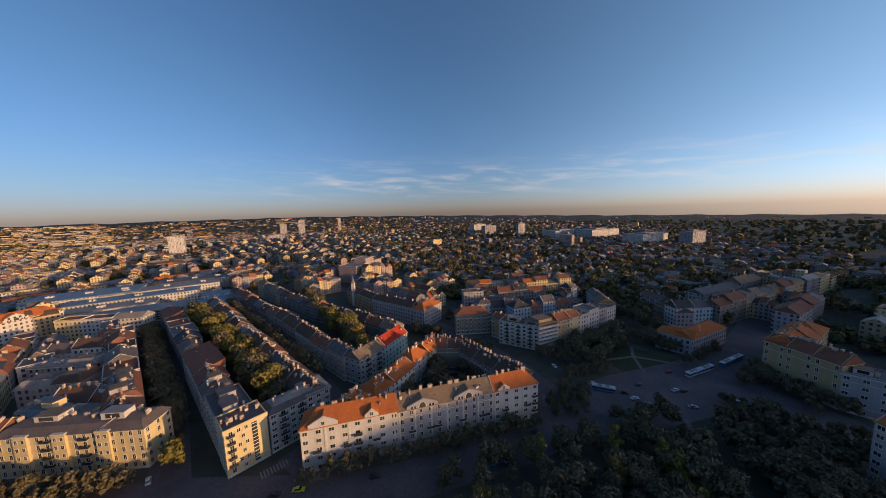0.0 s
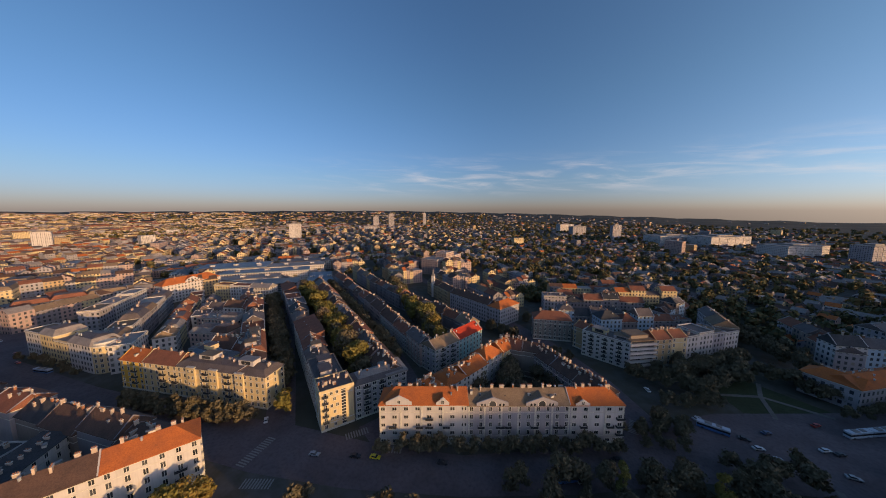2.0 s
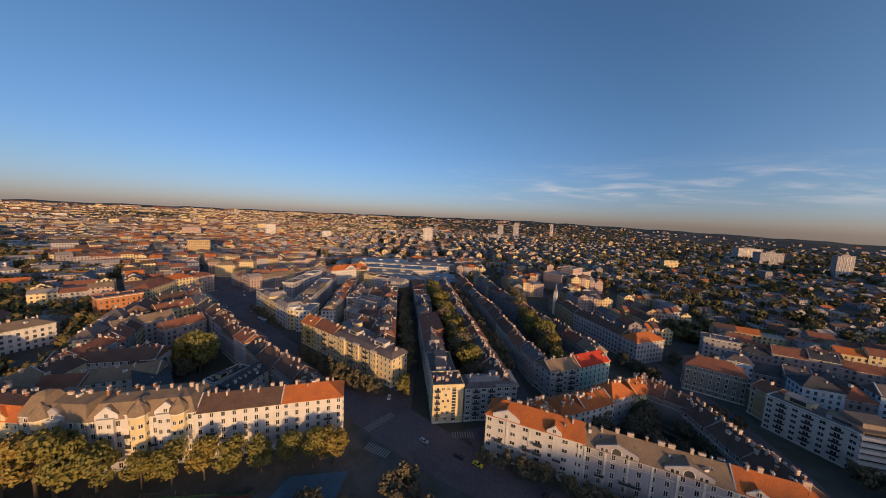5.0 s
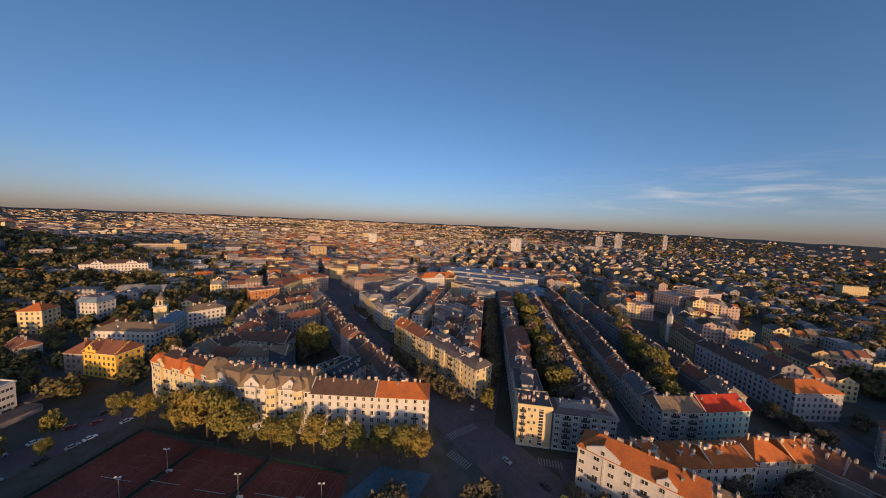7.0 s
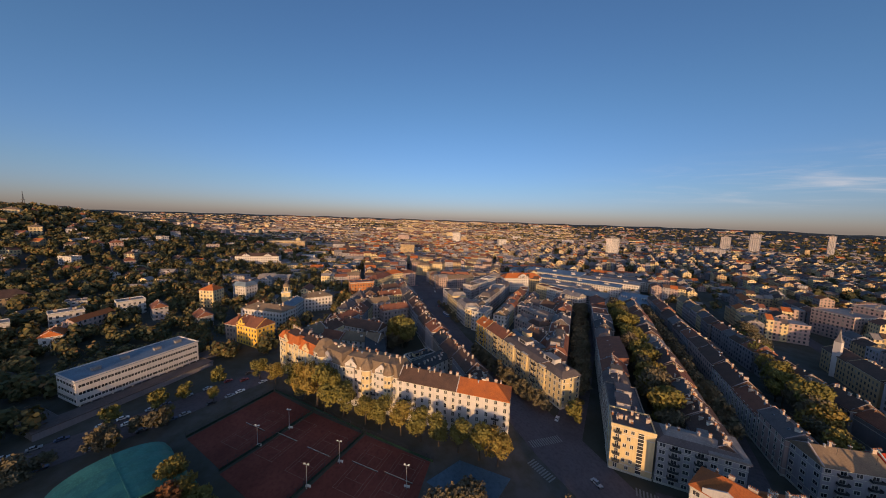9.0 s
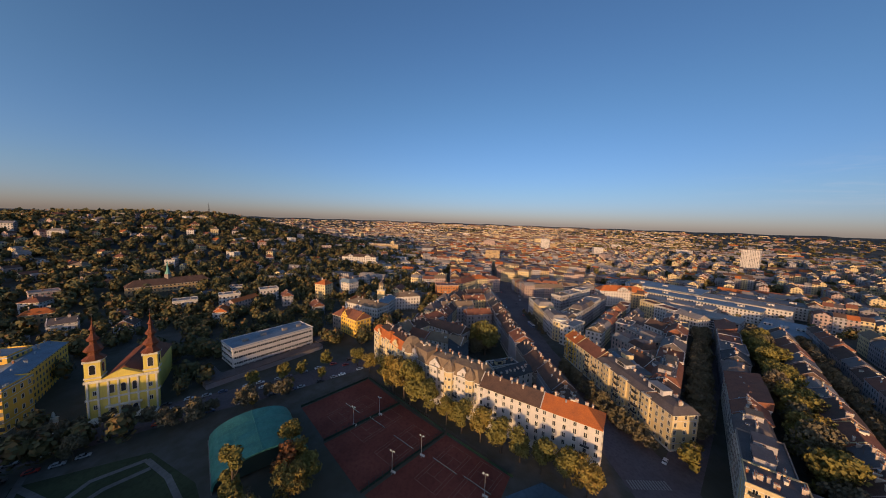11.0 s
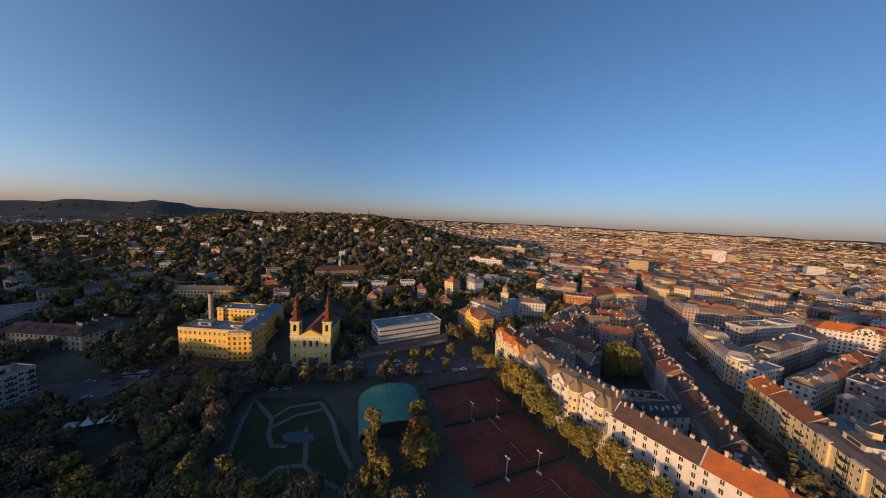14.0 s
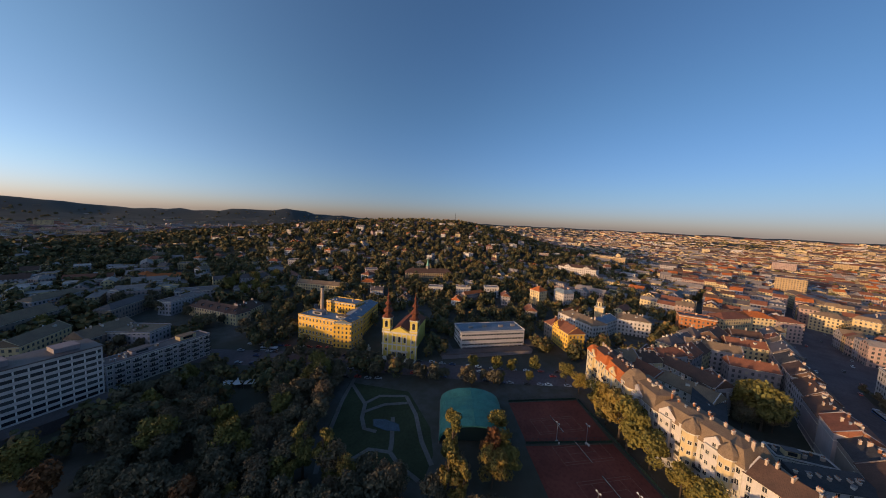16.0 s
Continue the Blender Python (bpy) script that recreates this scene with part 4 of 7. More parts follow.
row((183, 163), (188, 133), 3, 14, 22.5, ("ochre",), ("rust",), ("gable",), 79, faces="f", group=KB, vary=0.3)
row((188, 133), (208, 110), 2, 14, 19, ("palegrey",), ("grey",), ("flat",), 80, faces="f", group=KB, win="wide", vary=0.3)
row((260, 210), (330, 250), 4, 14, 17, ("palegrey", "grey"), ("rust", "grey"), ("gable",), 81, faces="fr", group=KB)
house((150, 96), (152, 70), 14, 23, "palegrey", "orange", "gable", 4, 7, faces="f", win="wide", label="pale flats with an orange roof beside the park", group="flats by the park", rng=random.Random(82))
row((152, 69), (160, -30), 5, 14, 22, ("palegrey", "grey", "white"), ("grey", "rust"), ("flat", "gable"), 83, faces="f", group="flats by the park")

# wings that fill the yards behind the court houses
YARD = "wings in the yards"
house((-243, -14), (-214, 24), 13, 17, "palegrey", "brown", "gable", 4.2, 5, faces="f", label="long yard wing under a brown tiled roof", group=YARD, rng=random.Random(151), stacks=6)
house((-208, -3), (-196, 22), 13, 16, "white", "tan", "gable", 4, 5, faces="fr", label="pale yard wing with a tan tiled roof", group=YARD, rng=random.Random(152), stacks=4)
house((-222, -24), (-206, -3), 13, 15.5, "palegrey", "rust", "gable", 4, 5, faces="f", label="yard wing with a rust tiled roof", group=YARD, rng=random.Random(153), stacks=4)
house((-152, 42), (-163, 62), 8, 16.5, "white", "dark", "shed", 2, 5, faces="fr", label="white yard wing with a dark lean-to roof", group=YARD, rng=random.Random(154), stacks=5)
house((-176, 40), (-182, 58), 8, 11, "white", "dark", "flat", 2, 3, faces="f", label="low white yard wing with a dark flat roof", group=YARD, rng=random.Random(155), stacks=4)
house((-262, 34), (-268, 58), 11, 16, "grey", "rust", "gable", 4, 5, faces="f", label="yard wing with a rust roof", group=YARD, rng=random.Random(157), stacks=4)
house((-284, 12), (-290, 44), 11, 16, "palegrey", "tan", "gable", 4, 5, faces="f", label="yard wing with a tan roof", group=YARD, rng=random.Random(158), stacks=3)
house((-306, 36), (-312, 60), 11, 17, "cream", "rust", "gable", 4, 5, faces="f", label="yard wing with a rust roof", group=YARD, rng=random.Random(159), stacks=3)
house((-334, 42), (-340, 62), 12, 17, "palegrey", "brown", "gable", 4, 5, faces="f", label="yard wing with a brown roof", group=YARD, rng=random.Random(160), stacks=3)
row((-268, 4), (-336, 34), 4, 12, 16, ("palegrey", "grey", "cream"), ("tan", "rust", "grey"), ("gable", "hip"), 161, group=YARD)


def turret(x, y, z, r):
    root = tagged(new("corner_turret"), "cream bay turret with a tan tiled cupola", "turret", COURT)
    root.matrix_basis = pose(x, y, 0, 0, 0, 20)
    part("wall", Shape().rings([circle(r, 4, 8), circle(r, z, 8)]).rings([circle(r + 0.3, z - 0.5, 8), circle(r + 0.3, z, 8)], 1).mesh("wall", [WALL["cream"], STONE]), root)
    part("cupola", Shape().rings([circle(r + 0.4, z, 8), circle(r + 0.2, z + 1.5, 8), circle(r * 0.75, z + 3.0, 8), circle(r * 0.35, z + 3.9, 8), circle(0.08, z + 5.4, 8)]).mesh("cupola", ROOF["tan"]), root)
    for f in range(4):
        for k in range(8):
            a = 22.5 + 45 * k
            if math.cos(radians(a + 20)) > 0.1:
                q = r * math.cos(radians(22.5))
                part("window", PANE["small"], root, at=pose(q * math.cos(radians(a)), q * math.sin(radians(a)), 5.4 + f * 4.1, 0, 0, a + 90))


turret(-150.5, 11.5, 22.5, 2.9)
turret(-143.0, 21.5, 22.0, 2.6)
turret(-172.0, -11.0, 22.5, 2.8)
# the crown of the avenue's end: a small domed corner
turret(-368, 74, 21.5, 3.6)

# the rest of the block behind the yellow house
BACK = "houses behind the yellow front"
row((-334, 222), (-236, 130), 8, 12, 15.5, ("white", "palegrey", "cream"), ("pale", "rust", "rust", "tan"), ("flat", "mansard", "gable"), 171, group=BACK)
row((-300, 212), (-256, 168), 4, 11, 14, ("white", "palegrey", "pink"), ("pale", "grey", "rust"), ("flat", "gable"), 172, group=BACK)
row((-326, 240), (-262, 250), 3, 12, 18, ("white", "palegrey", "cream"), ("pale", "rust"), ("flat", "gable"), 173, group=BACK)
row((-282, 236), (-250, 206), 2, 11, 17, ("palegrey", "white"), ("rust", "grey"), ("gable", "flat"), 174, group=BACK)
row((-152, 127), (-186, 130), 2, 11, 15.5, ("white", "palegrey"), ("blue", "pale"), ("flat", "mansard"), 175, group=BACK)
row((-162, 142), (-190, 146), 2, 10, 14.5, ("white", "cream"), ("rust", "grey"), ("gable", "mansard"), 176, group=BACK)

# ---- tennis courts, dome, church and the hill side ----
def court_ground():
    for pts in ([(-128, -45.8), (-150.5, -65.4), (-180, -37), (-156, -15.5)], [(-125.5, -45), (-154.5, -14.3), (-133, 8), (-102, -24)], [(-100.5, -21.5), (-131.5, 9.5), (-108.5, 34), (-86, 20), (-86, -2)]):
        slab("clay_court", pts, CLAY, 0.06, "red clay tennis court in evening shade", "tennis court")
    slab("hard_court", [(-100, 30), (-106, 46), (-92, 62), (-80, 44)], BLUECOURT, 0.10, "blue and green hard court", "tennis court")
court_ground()


def tennis_dome():
    """A barrel vault of green membrane over a low wall, its front end open under a pale arch."""
    root = new("tennis_hall")
    root.matrix_basis = pose(-122.5, -72.3, 0, 0, 0, math.degrees(math.atan2(0.61, 0.79)))
    tagged(root, "green membrane vault over a tennis hall with pale seams", "tennis hall")
    L, W, n = 15.5, 16.0, 21
    arch = lambda q, grow=0.0: [(W + grow) * -math.cos(math.pi * q / (n - 1)), 1.6 + grow + 7.6 * math.sin(math.pi * q / (n - 1)) ** 0.9]
    rings = []
    for i in range(9):
        x = -L + 2 * L * i / 8
        sag = -0.22 * (1 - abs(i % 2)) + 0.12
        rings.append([(x, *arch(j, sag)) for j in range(n)])
    faces = [(k * n + j, k * n + j + 1, (k + 1) * n + j + 1, (k + 1) * n + j) for k in range(8) for j in range(n - 1)]
    faces.append(tuple(range(n)))
    part("membrane", Shape().face_set([v for r in rings for v in r], faces).mesh("membrane", MEMBRANE), root)
    part("end_screen", Shape().face_set([(L - 1.2, *arch(j, -0.5)) for j in range(n)], [tuple(range(n))]).mesh("end_screen", plain("dark_green_screen", (0.03, 0.05, 0.045), 0.8)), root, "dark screen in the open end")
    rim = [(x, *arch(j, g)) for x, g in ((L - 0.3, 0.3), (L + 0.3, 0.3), (L + 0.3, -0.35), (L - 0.3, -0.35)) for j in range(n)]
    part("end_arch", Shape().face_set(rim, [(k * n + j, k * n + j + 1, ((k + 1) % 4) * n + j + 1, ((k + 1) % 4) * n + j) for k in range(4) for j in range(n - 1)]).mesh("end_arch", MEMBRANE), root)
    part("skirt_wall", Shape().box(-L - 0.2, L, -W - 0.25, -W + 0.1, -0.5, 1.7).box(-L - 0.2, L, W - 0.1, W + 0.25, -0.5, 1.7).box(-L - 0.25, -L - 0.02, -W, W, -0.5, 1.6).mesh("skirt_wall", PAVING), root)
    part("ridge_seam", Shape().box(-L, L, -0.14, 0.14, 9.0, 9.42).mesh("ridge_seam", MEMBRANE), root)
    for k in range(1, 8):
        x = -L + 2 * L * k / 8
        v = [(x + dx, *arch(j, 0.16)) for dx in (-0.07, 0.07) for j in range(n)]
        part("seam", Shape().face_set(v, [(j, j + 1, n + j + 1, n + j) for j in range(n - 1)]).mesh("seam", MEMBRANE), root)


MEMBRANE = sheet("green_membrane", (0.07, 0.235, 0.19), 0.55)
tennis_dome()


def lamp_mast():
    root = new("floodlight_mast")
    tagged(root, "slim grey floodlight mast beside the courts", "floodlight", "court floodlights")
    part("pole", Shape().rings([circle(0.13, -0.2, 8), circle(0.07, 10, 8)]).mesh("pole", METAL), root)
    part("crossbar", Shape().box(-0.9, 0.9, -0.05, 0.05, 9.7, 9.82).mesh("crossbar", METAL), root)
    part("bench", Shape().box(-1.1, 1.1, 0.5, 0.95, 0.38, 0.46).box(-1.0, -0.9, 0.5, 0.95, -0.1, 0.38).box(0.9, 1.0, 0.5, 0.95, -0.1, 0.38).box(-1.1, 1.1, 0.95, 1.0, 0.5, 0.95).mesh("bench", FRAMES), root, "pale bench at the foot of the mast")
    head = Shape().box(-0.3, 0.3, -0.28, 0.22, -0.22, 0.22).box(-0.25, 0.25, -0.30, -0.28, -0.18, 0.18, 1).mesh("lamp_head", [FRAMES, GLASS])
    for x in (-0.75, 0.75):
        part("lamp_head", head, root, at=pose(x, 0, 9.95, 25, 0, 0))
    return root


LAMP = lamp_mast()
LAMP.matrix_basis = pose(-109.5, -12.8, 0, 0, 0, 60)
for x, y in ((-118, -1.6), (-137, -35), (-145, -24), (-99, 22)):
    copy_thing(LAMP, pose(x, y, 0, 0, 0, 60))


def long_school():
    """Modern long building on stilts with three bands of windows."""
    root = new("school_building")
    a, b = Vector((-183.5, -122)), Vector((-224.5, -89))
    u, w = (b - a).normalized(), (b - a).length
    root.matrix_basis = pose(a.x, a.y, 0, 0, 0, math.degrees(math.atan2(u.y, u.x)))
    tagged(root, "long white modern block with blue grey flat roof", "school")
    d = 19
    part("wall", Shape().box(0, w, 0, d, 4.2, 16).box(4, w - 4, 4, d - 2, -3, 4.2, 1).mesh("wall", [WALL["white"], WALL["grey"]]), root)
    part("roof", Shape().box(-0.3, w + 0.3, -0.3, d + 0.3, 16, 16.3).box(-0.3, w + 0.3, -0.3, 0.1, 16.3, 16.9, 1).box(-0.3, w + 0.3, d - 0.1, d + 0.3, 16.3, 16.9, 1).box(-0.3, 0.1, 0.1, d - 0.1, 16.3, 16.9, 1).box(w - 0.1, w + 0.3, 0.1, d - 0.1, 16.3, 16.9, 1).mesh("roof", [ROOF["blue"], WALL["white"]]), root)
    for x in (10, 22, 36, 47):
        part("roof_unit", Shape().box(-1.6, 1.6, -1, 1, 0, 1.4).box(-1.8, 1.8, -1.2, 1.2, 1.4, 1.6).mesh("roof_unit", [ROOF["pale"]]), root, at=pose(x, 8 + (x % 5), 16.3))
    pane = Shape().box(-1.1, 1.1, -0.06, 0.02, 0, 1.3).box(-0.06, 0.06, -0.1, 0.0, 0, 1.3, 1).box(-1.2, 1.2, -0.16, 0.02, -0.14, 0.0, 1).mesh("window", [GLASS, FRAMES])
    for k in range(20):
        for f in range(3):
            part("window", pane, root, at=pose(2 + k * (w - 4) / 19, 0, 5.6 + 3.7 * f))
    for k in range(6):
        for f in range(3):
            part("window", pane, root, at=pose(0, 2 + k * 3, 5.6 + 3.7 * f, 0, 0, -90))
    for k in range(14):
        part("stilt", Shape().box(-0.25, 0.25, -0.25, 0.25, -3, 4.2).mesh("stilt", STONE), root, at=pose(1 + k * (w - 2) / 13, 0.6, 0))
    terrace = new("terrace")
    terrace.matrix_basis = root.matrix_basis
    tagged(terrace, "grey single storey podium with flat roof", "podium")
    part("wall", Shape().box(-6, w + 3, -9, -1, -2, 3.4).box(-16, -6.02, -9, 14, -2, 3.4).mesh("wall", WALL["grey"]), terrace)
    part("roof", Shape().box(-6.4, w + 3.4, -9.4, -0.6, 3.4, 3.8).box(-16.4, -6.42, -9.4, 14.4, 3.4, 3.8).mesh("roof", ROOF["grey"]), terrace)
    part("wing", Shape().box(w + 3, w + 26, -2, 9, -2, 4).box(w + 2.6, w + 26.4, -2.4, 9.4, 4, 4.4).mesh("wing", ROOF["grey"]), terrace)


long_school()
WALL["church"] = plaster("church_plaster", (0.64, 0.50, 0.12))
COPPER = sheet("brown_copper_spire", (0.16, 0.055, 0.03), 0.6)


PILASTER = Shape().box(-0.35, 0.35, -0.35, 0, -3, 18.2).mesh("pilaster", STONE)


def church():
    root = new("church")
    a, b = Vector((-138.6, -160)), Vector((-150.6, -137.4))
    u, w = (b - a).normalized(), (b - a).length
    z = 0.0
    root.matrix_basis = pose(a.x, a.y, z, 0, 0, math.degrees(math.atan2(u.y, u.x)))
    tagged(root, "yellow baroque church with two dark red-brown spires", "church")
    tw = 5.4
    part("nave", Shape().box(4.5, w - 4.5, 2, 44, -3, 17).mesh("nave", WALL["church"]), root)
    part("nave_roof", Shape().face_set([(4, 2, 17), (w - 4, 2, 17), (w - 4, 44.5, 17), (4, 44.5, 17), (w / 2, 2, 24.0), (w / 2, 39, 24.0)], [(0, 1, 4), (1, 2, 5, 4), (2, 3, 5), (3, 0, 4, 5), (0, 3, 2, 1)]).mesh("nave_roof", COPPER), root)
    f = Shape().box(0, w, 0, 2.2, -3, 19).box(-0.4, w + 0.4, -0.5, 2.4, 18.2, 19.4, 1).box(-0.3, w + 0.3, -0.4, 2.2, 9.6, 10.4, 1)
    f.face_set([(tw, -0.2, 19.4), (w - tw, -0.2, 19.4), (w / 2, -0.2, 23.2), (tw, 2.0, 19.4), (w - tw, 2.0, 19.4), (w / 2, 2.0, 23.2)], [(0, 1, 2), (5, 4, 3), (0, 2, 5, 3), (1, 4, 5, 2), (0, 3, 4, 1)])
    for k in range(8):
        x = 0.7 + k * (w - 1.4) / 7
        part("pilaster", PILASTER, root, at=pose(x, 0, 0))
    part("facade", f.mesh("facade", [WALL["church"], STONE]), root)
    for x in (tw / 2, w - tw / 2):
        t = part("tower", Shape().box(-tw / 2, tw / 2, 0, tw, 18, 29).box(-tw / 2 - 0.4, tw / 2 + 0.4, -0.4, tw + 0.4, 28.2, 29.2, 1).box(-tw / 2 - 0.3, tw / 2 + 0.3, -0.3, tw + 0.3, 20.4, 21.0, 1).mesh("tower", [WALL["church"], STONE]), root, at=pose(x, 0, 0))
        prof = [(4.0, 29.2), (4.1, 29.7), (3.1, 30.5), (2.1, 31.4), (1.8, 32.6), (3.2, 33.2), (3.4, 34.0), (2.5, 35.2), (1.3, 36.4), (1.1, 37.8), (2.1, 38.3), (2.2, 39.0), (1.4, 40.3), (0.8, 41.4), (0.7, 43.0), (1.2, 43.6), (0.7, 44.6), (0.3, 46.0), (0.07, 49.5)]
        part("spire", Shape().rings([circle(r, zz, 8, 0, tw / 2, 0.5) for r, zz in prof]).mesh("spire", COPPER), t)
        part("cross", Shape().box(-0.08, 0.08, tw / 2 - 0.08, tw / 2 + 0.08, 49.2, 51.6).box(-0.6, 0.6, tw / 2 - 0.08, tw / 2 + 0.08, 50.6, 50.8).mesh("cross", DARK_METAL), t)
        for yy, turn in ((0, 0), (tw, 180)):
            part("belfry_window", arch_pane(2.0, 4.6), t, at=pose(0, yy, 22.4, 0, 0, turn))
        for sx, turn in ((-tw / 2, -90), (tw / 2, 90)):
            part("belfry_window", arch_pane(2.0, 4.6), t, at=pose(sx, tw / 2, 22.4, 0, 0, turn))
    for k in range(3):
        part("door", arch_pane(2.0, 4.0), root, "dark arched church door", at=pose(w / 2 + (k - 1) * 4, -0.05, 0.4))
        part("window", arch_pane(1.6, 4.2), root, at=pose(w / 2 + (k - 1) * 4, -0.05, 12))
    for x in (3.0, w - 3.0):
        part("window", PANE["tall"], root, at=pose(x, -0.02, 12))
        part("window", PANE["tall"], root, at=pose(x, -0.02, 5))
    for k in range(5):
        part("step", Shape().box(2 - k * 0.5, w - 2 + k * 0.5, -2.5 - k * 0.7, 0, -1, 0.9 - k * 0.18).mesh("step", STONE), root)
    part("portal", Shape().box(w / 2 - 6.5, w / 2 + 6.5, -1.2, 0, 5.2, 6.0).mesh("portal", STONE), root)


church()
GOLD = "yellow school beside the church"
house((-112.5, -231), (-129.5, -184.5), 15, 20, "yellow", "blue", "flat", 2, 4, faces="flr", pitch=3.0, label="yellow plastered school wing with blue grey flat roof", category="school", group=GOLD, z=0, stacks=4)
house((-129.5, -184.5), (-181, -217), 14, 20, "yellow", "blue", "gable", 2.2, 4, faces="fr", pitch=3.0, label="yellow school side wing with blue grey roof", category="school", group=GOLD, z=0, stacks=3)
house((-142, -240), (-152, -212), 14, 24, "yellow", "blue", "flat", 2, 5, faces="flr", label="yellow rear school wing with flat roof", category="school", group=GOLD, z=0, stacks=2)
house((-150, -275), (-128, -236), 12, 11, "grey", "grey", "flat", 2, 3, faces="f", label="low grey annex with flat roof", category="school", group=GOLD, z=0)
def tall_chimney():
    root = tagged(new("factory_chimney"), "tall pale brick boiler chimney", "chimney")
    root.matrix_basis = pose(-136, -237, 0)
    part("shaft", Shape().rings([circle(1.7, -2, 12), circle(1.25, 38, 12)]).mesh("shaft", CHIMNEY), root)
    part("cap", Shape().rings([circle(1.6, 37.2, 12), circle(1.6, 38.4, 12)]).mesh("cap", DARK_METAL), root)
tall_chimney()
house((-66, -338), (-86, -284), 13, 11, "cream", "brown", "hip", 5, 3, faces="f", label="long cream school with brown tiled roof", category="school", dormers=6, z=2)
house((-88, -284.5), (-114, -303), 13, 11, "cream", "brown", "hip", 5, 3, faces="f", label="cream school wing with brown tiled roof", category="school", z=2)
house((-110, -370), (-140, -360), 16, 12, "palegrey", "grey", "flat", 2, 3, faces="f", label="low pale block with flat roof", category="school", z=3)
house((-66, -395), (-100, -385), 18, 11, "palegrey", "grey", "flat", 2, 3, faces="f", label="low pale block with flat roof", category="school", z=3)
# slab flats and the large white hotel block
house((-10, -228), (-58, -244), 11, 15, "palegrey", "grey", "flat", 2, 5, faces="flr", win="wide", pitch=3.4, label="grey slab flats with rows of balconies", category="flats", balconies=[(k, f) for k in range(1, 14, 2) for f in range(1, 5)], stacks=3)
def big_block():
    root = new("office_block")
    a, b = Vector((45, -203)), Vector((-9, -218))
    u, w = (b - a).normalized(), (b - a).length
    root.matrix_basis = pose(a.x, a.y, 0, 0, 0, math.degrees(math.atan2(u.y, u.x)))
    tagged(root, "large white slab block with dark window bands", "block")
    part("wall", Shape().box(0, w, 0, 16, 5, 30).box(4, w - 2, 2, 14, -2, 5, 1).mesh("wall", [WALL["white"], WALL["grey"]]), root)
    part("roof", Shape().box(-0.3, w + 0.3, -0.3, 16.3, 30, 30.5).box(10, 30, 4, 12, 30.5, 33, 1).box(w - 14, w - 6, 4, 12, 30.5, 32.6, 1).mesh("roof", [ROOF["grey"], WALL["grey"]]), root)
    strip = Shape().box(0.6, w - 0.6, -0.05, 0.02, 0, 1.5).mesh("window_band", GLASS)
    post = Shape().box(-0.25, 0.25, -0.12, 0.0, 0, 1.5).mesh("window_post", FRAMES)
    for k in range(8):
        st = part("window_band", strip, root, at=pose(0, 0, 6.4 + 2.95 * k))
        for j in range(14):
            part("window_post", post, st, at=pose(2 + j * (w - 4) / 13, 0, 0))
    part("podium", Shape().box(-2, w + 2, -9, 0, -2, 5).box(-2.3, w + 2.3, -9.3, 0, 5, 5.5).mesh("podium", ROOF["grey"]), root)
big_block()
SUB = "flats beyond the hotel"
house((-33, -278), (-46, -290), 34, 13, "palegrey", "tan", "flat", 2, 4, faces="flr", label="pale grey flats with a tan flat roof", category="flats", group=SUB, z=0, stacks=3)
for k, (a, b) in enumerate((((-5, -290), (-30, -310)), ((20, -300), (0, -330)), ((-55, -345), (-85, -365)), ((35, -345), (5, -380)), ((-20, -350), (-50, -385)), ((60, -300), (40, -340)), ((-30, -420), (-70, -440)), ((20, -420), (-10, -450)))):
    row(a, b, 1, 13, 12 + (k % 3), ("palegrey", "cream", "brown"), ("rust", "grey", "tan"), ("hip", "flat", "gable"), 92 + k, faces="flr", group=SUB, win="small")
# school with the lantern tower
LYC = "cream school with the lantern tower"
house((-293, -84), (-272, -49), 17, 16, "white", "tan", "hip", 3.6, 4, faces="flr", stacks=4, label="cream school wing with tan hipped roof", category="school", group=LYC, z=2)
house((-282, -46), (-316, -37), 13, 15, "white", "blue", "gable", 3.2, 4, faces="f", label="long cream school wing with blue grey roof", category="school", group=LYC, z=2, rng=random.Random(5))
house((-315, -37), (-322, -11), 16, 16, "white", "tan", "hip", 3.6, 4, faces="flr", stacks=4, label="cream school wing with tan hipped roof", category="school", group=LYC, z=2)
def lantern():
    root = tagged(new("lantern_tower"), "cream lantern tower with a small dome", "tower", LYC)
    root.matrix_basis = pose(-326, -54, -4)
    part("base", Shape().box(-4, 4, -4, 4, 10, 27).box(-4.4, 4.4, -4.4, 4.4, 26.4, 27.2, 1).mesh("base", [WALL["cream"], STONE]), root)
    part("drum", Shape().rings([circle(3, 27, 12), circle(3, 32, 12)]).mesh("drum", WALL["cream"]), root)
    part("dome", Shape().rings([circle(3.4, 32, 12), circle(3.0, 33.6, 12), circle(1.8, 35.0, 12), circle(0.6, 35.8, 12), circle(0.1, 38, 12)]).mesh("dome", ROOF["tan"]), root)
    for k in range(8):
        part("opening", arch_pane(1.1, 3.4), root, at=pose(3.02 * math.cos(k * math.pi / 4), 3.02 * math.sin(k * math.pi / 4), 28, 0, 0, k * 45 + 90))
lantern()
house((-256, -77), (-241, -60), 15, 15.5, "yellow", "rust", "gable", 5, 4, faces="flr", label="yellow plastered villa with rust roof and loggias", category="villa", z=1, gables=((6, 7, 5),), balconies=((2, 1), (2, 2), (3, 1)))
house((-262, -86), (-256, -77), 14, 14, "brown", "rust", "hip", 5, 4, faces="fl", label="brown villa with rust hipped roof", category="villa", z=1)
house((-338, -131), (-333, -118), 13, 18, "cream", "orange", "hip", 4.5, 4, faces="flr", label="cream villa with bright orange pyramid roof", category="villa", z=7)
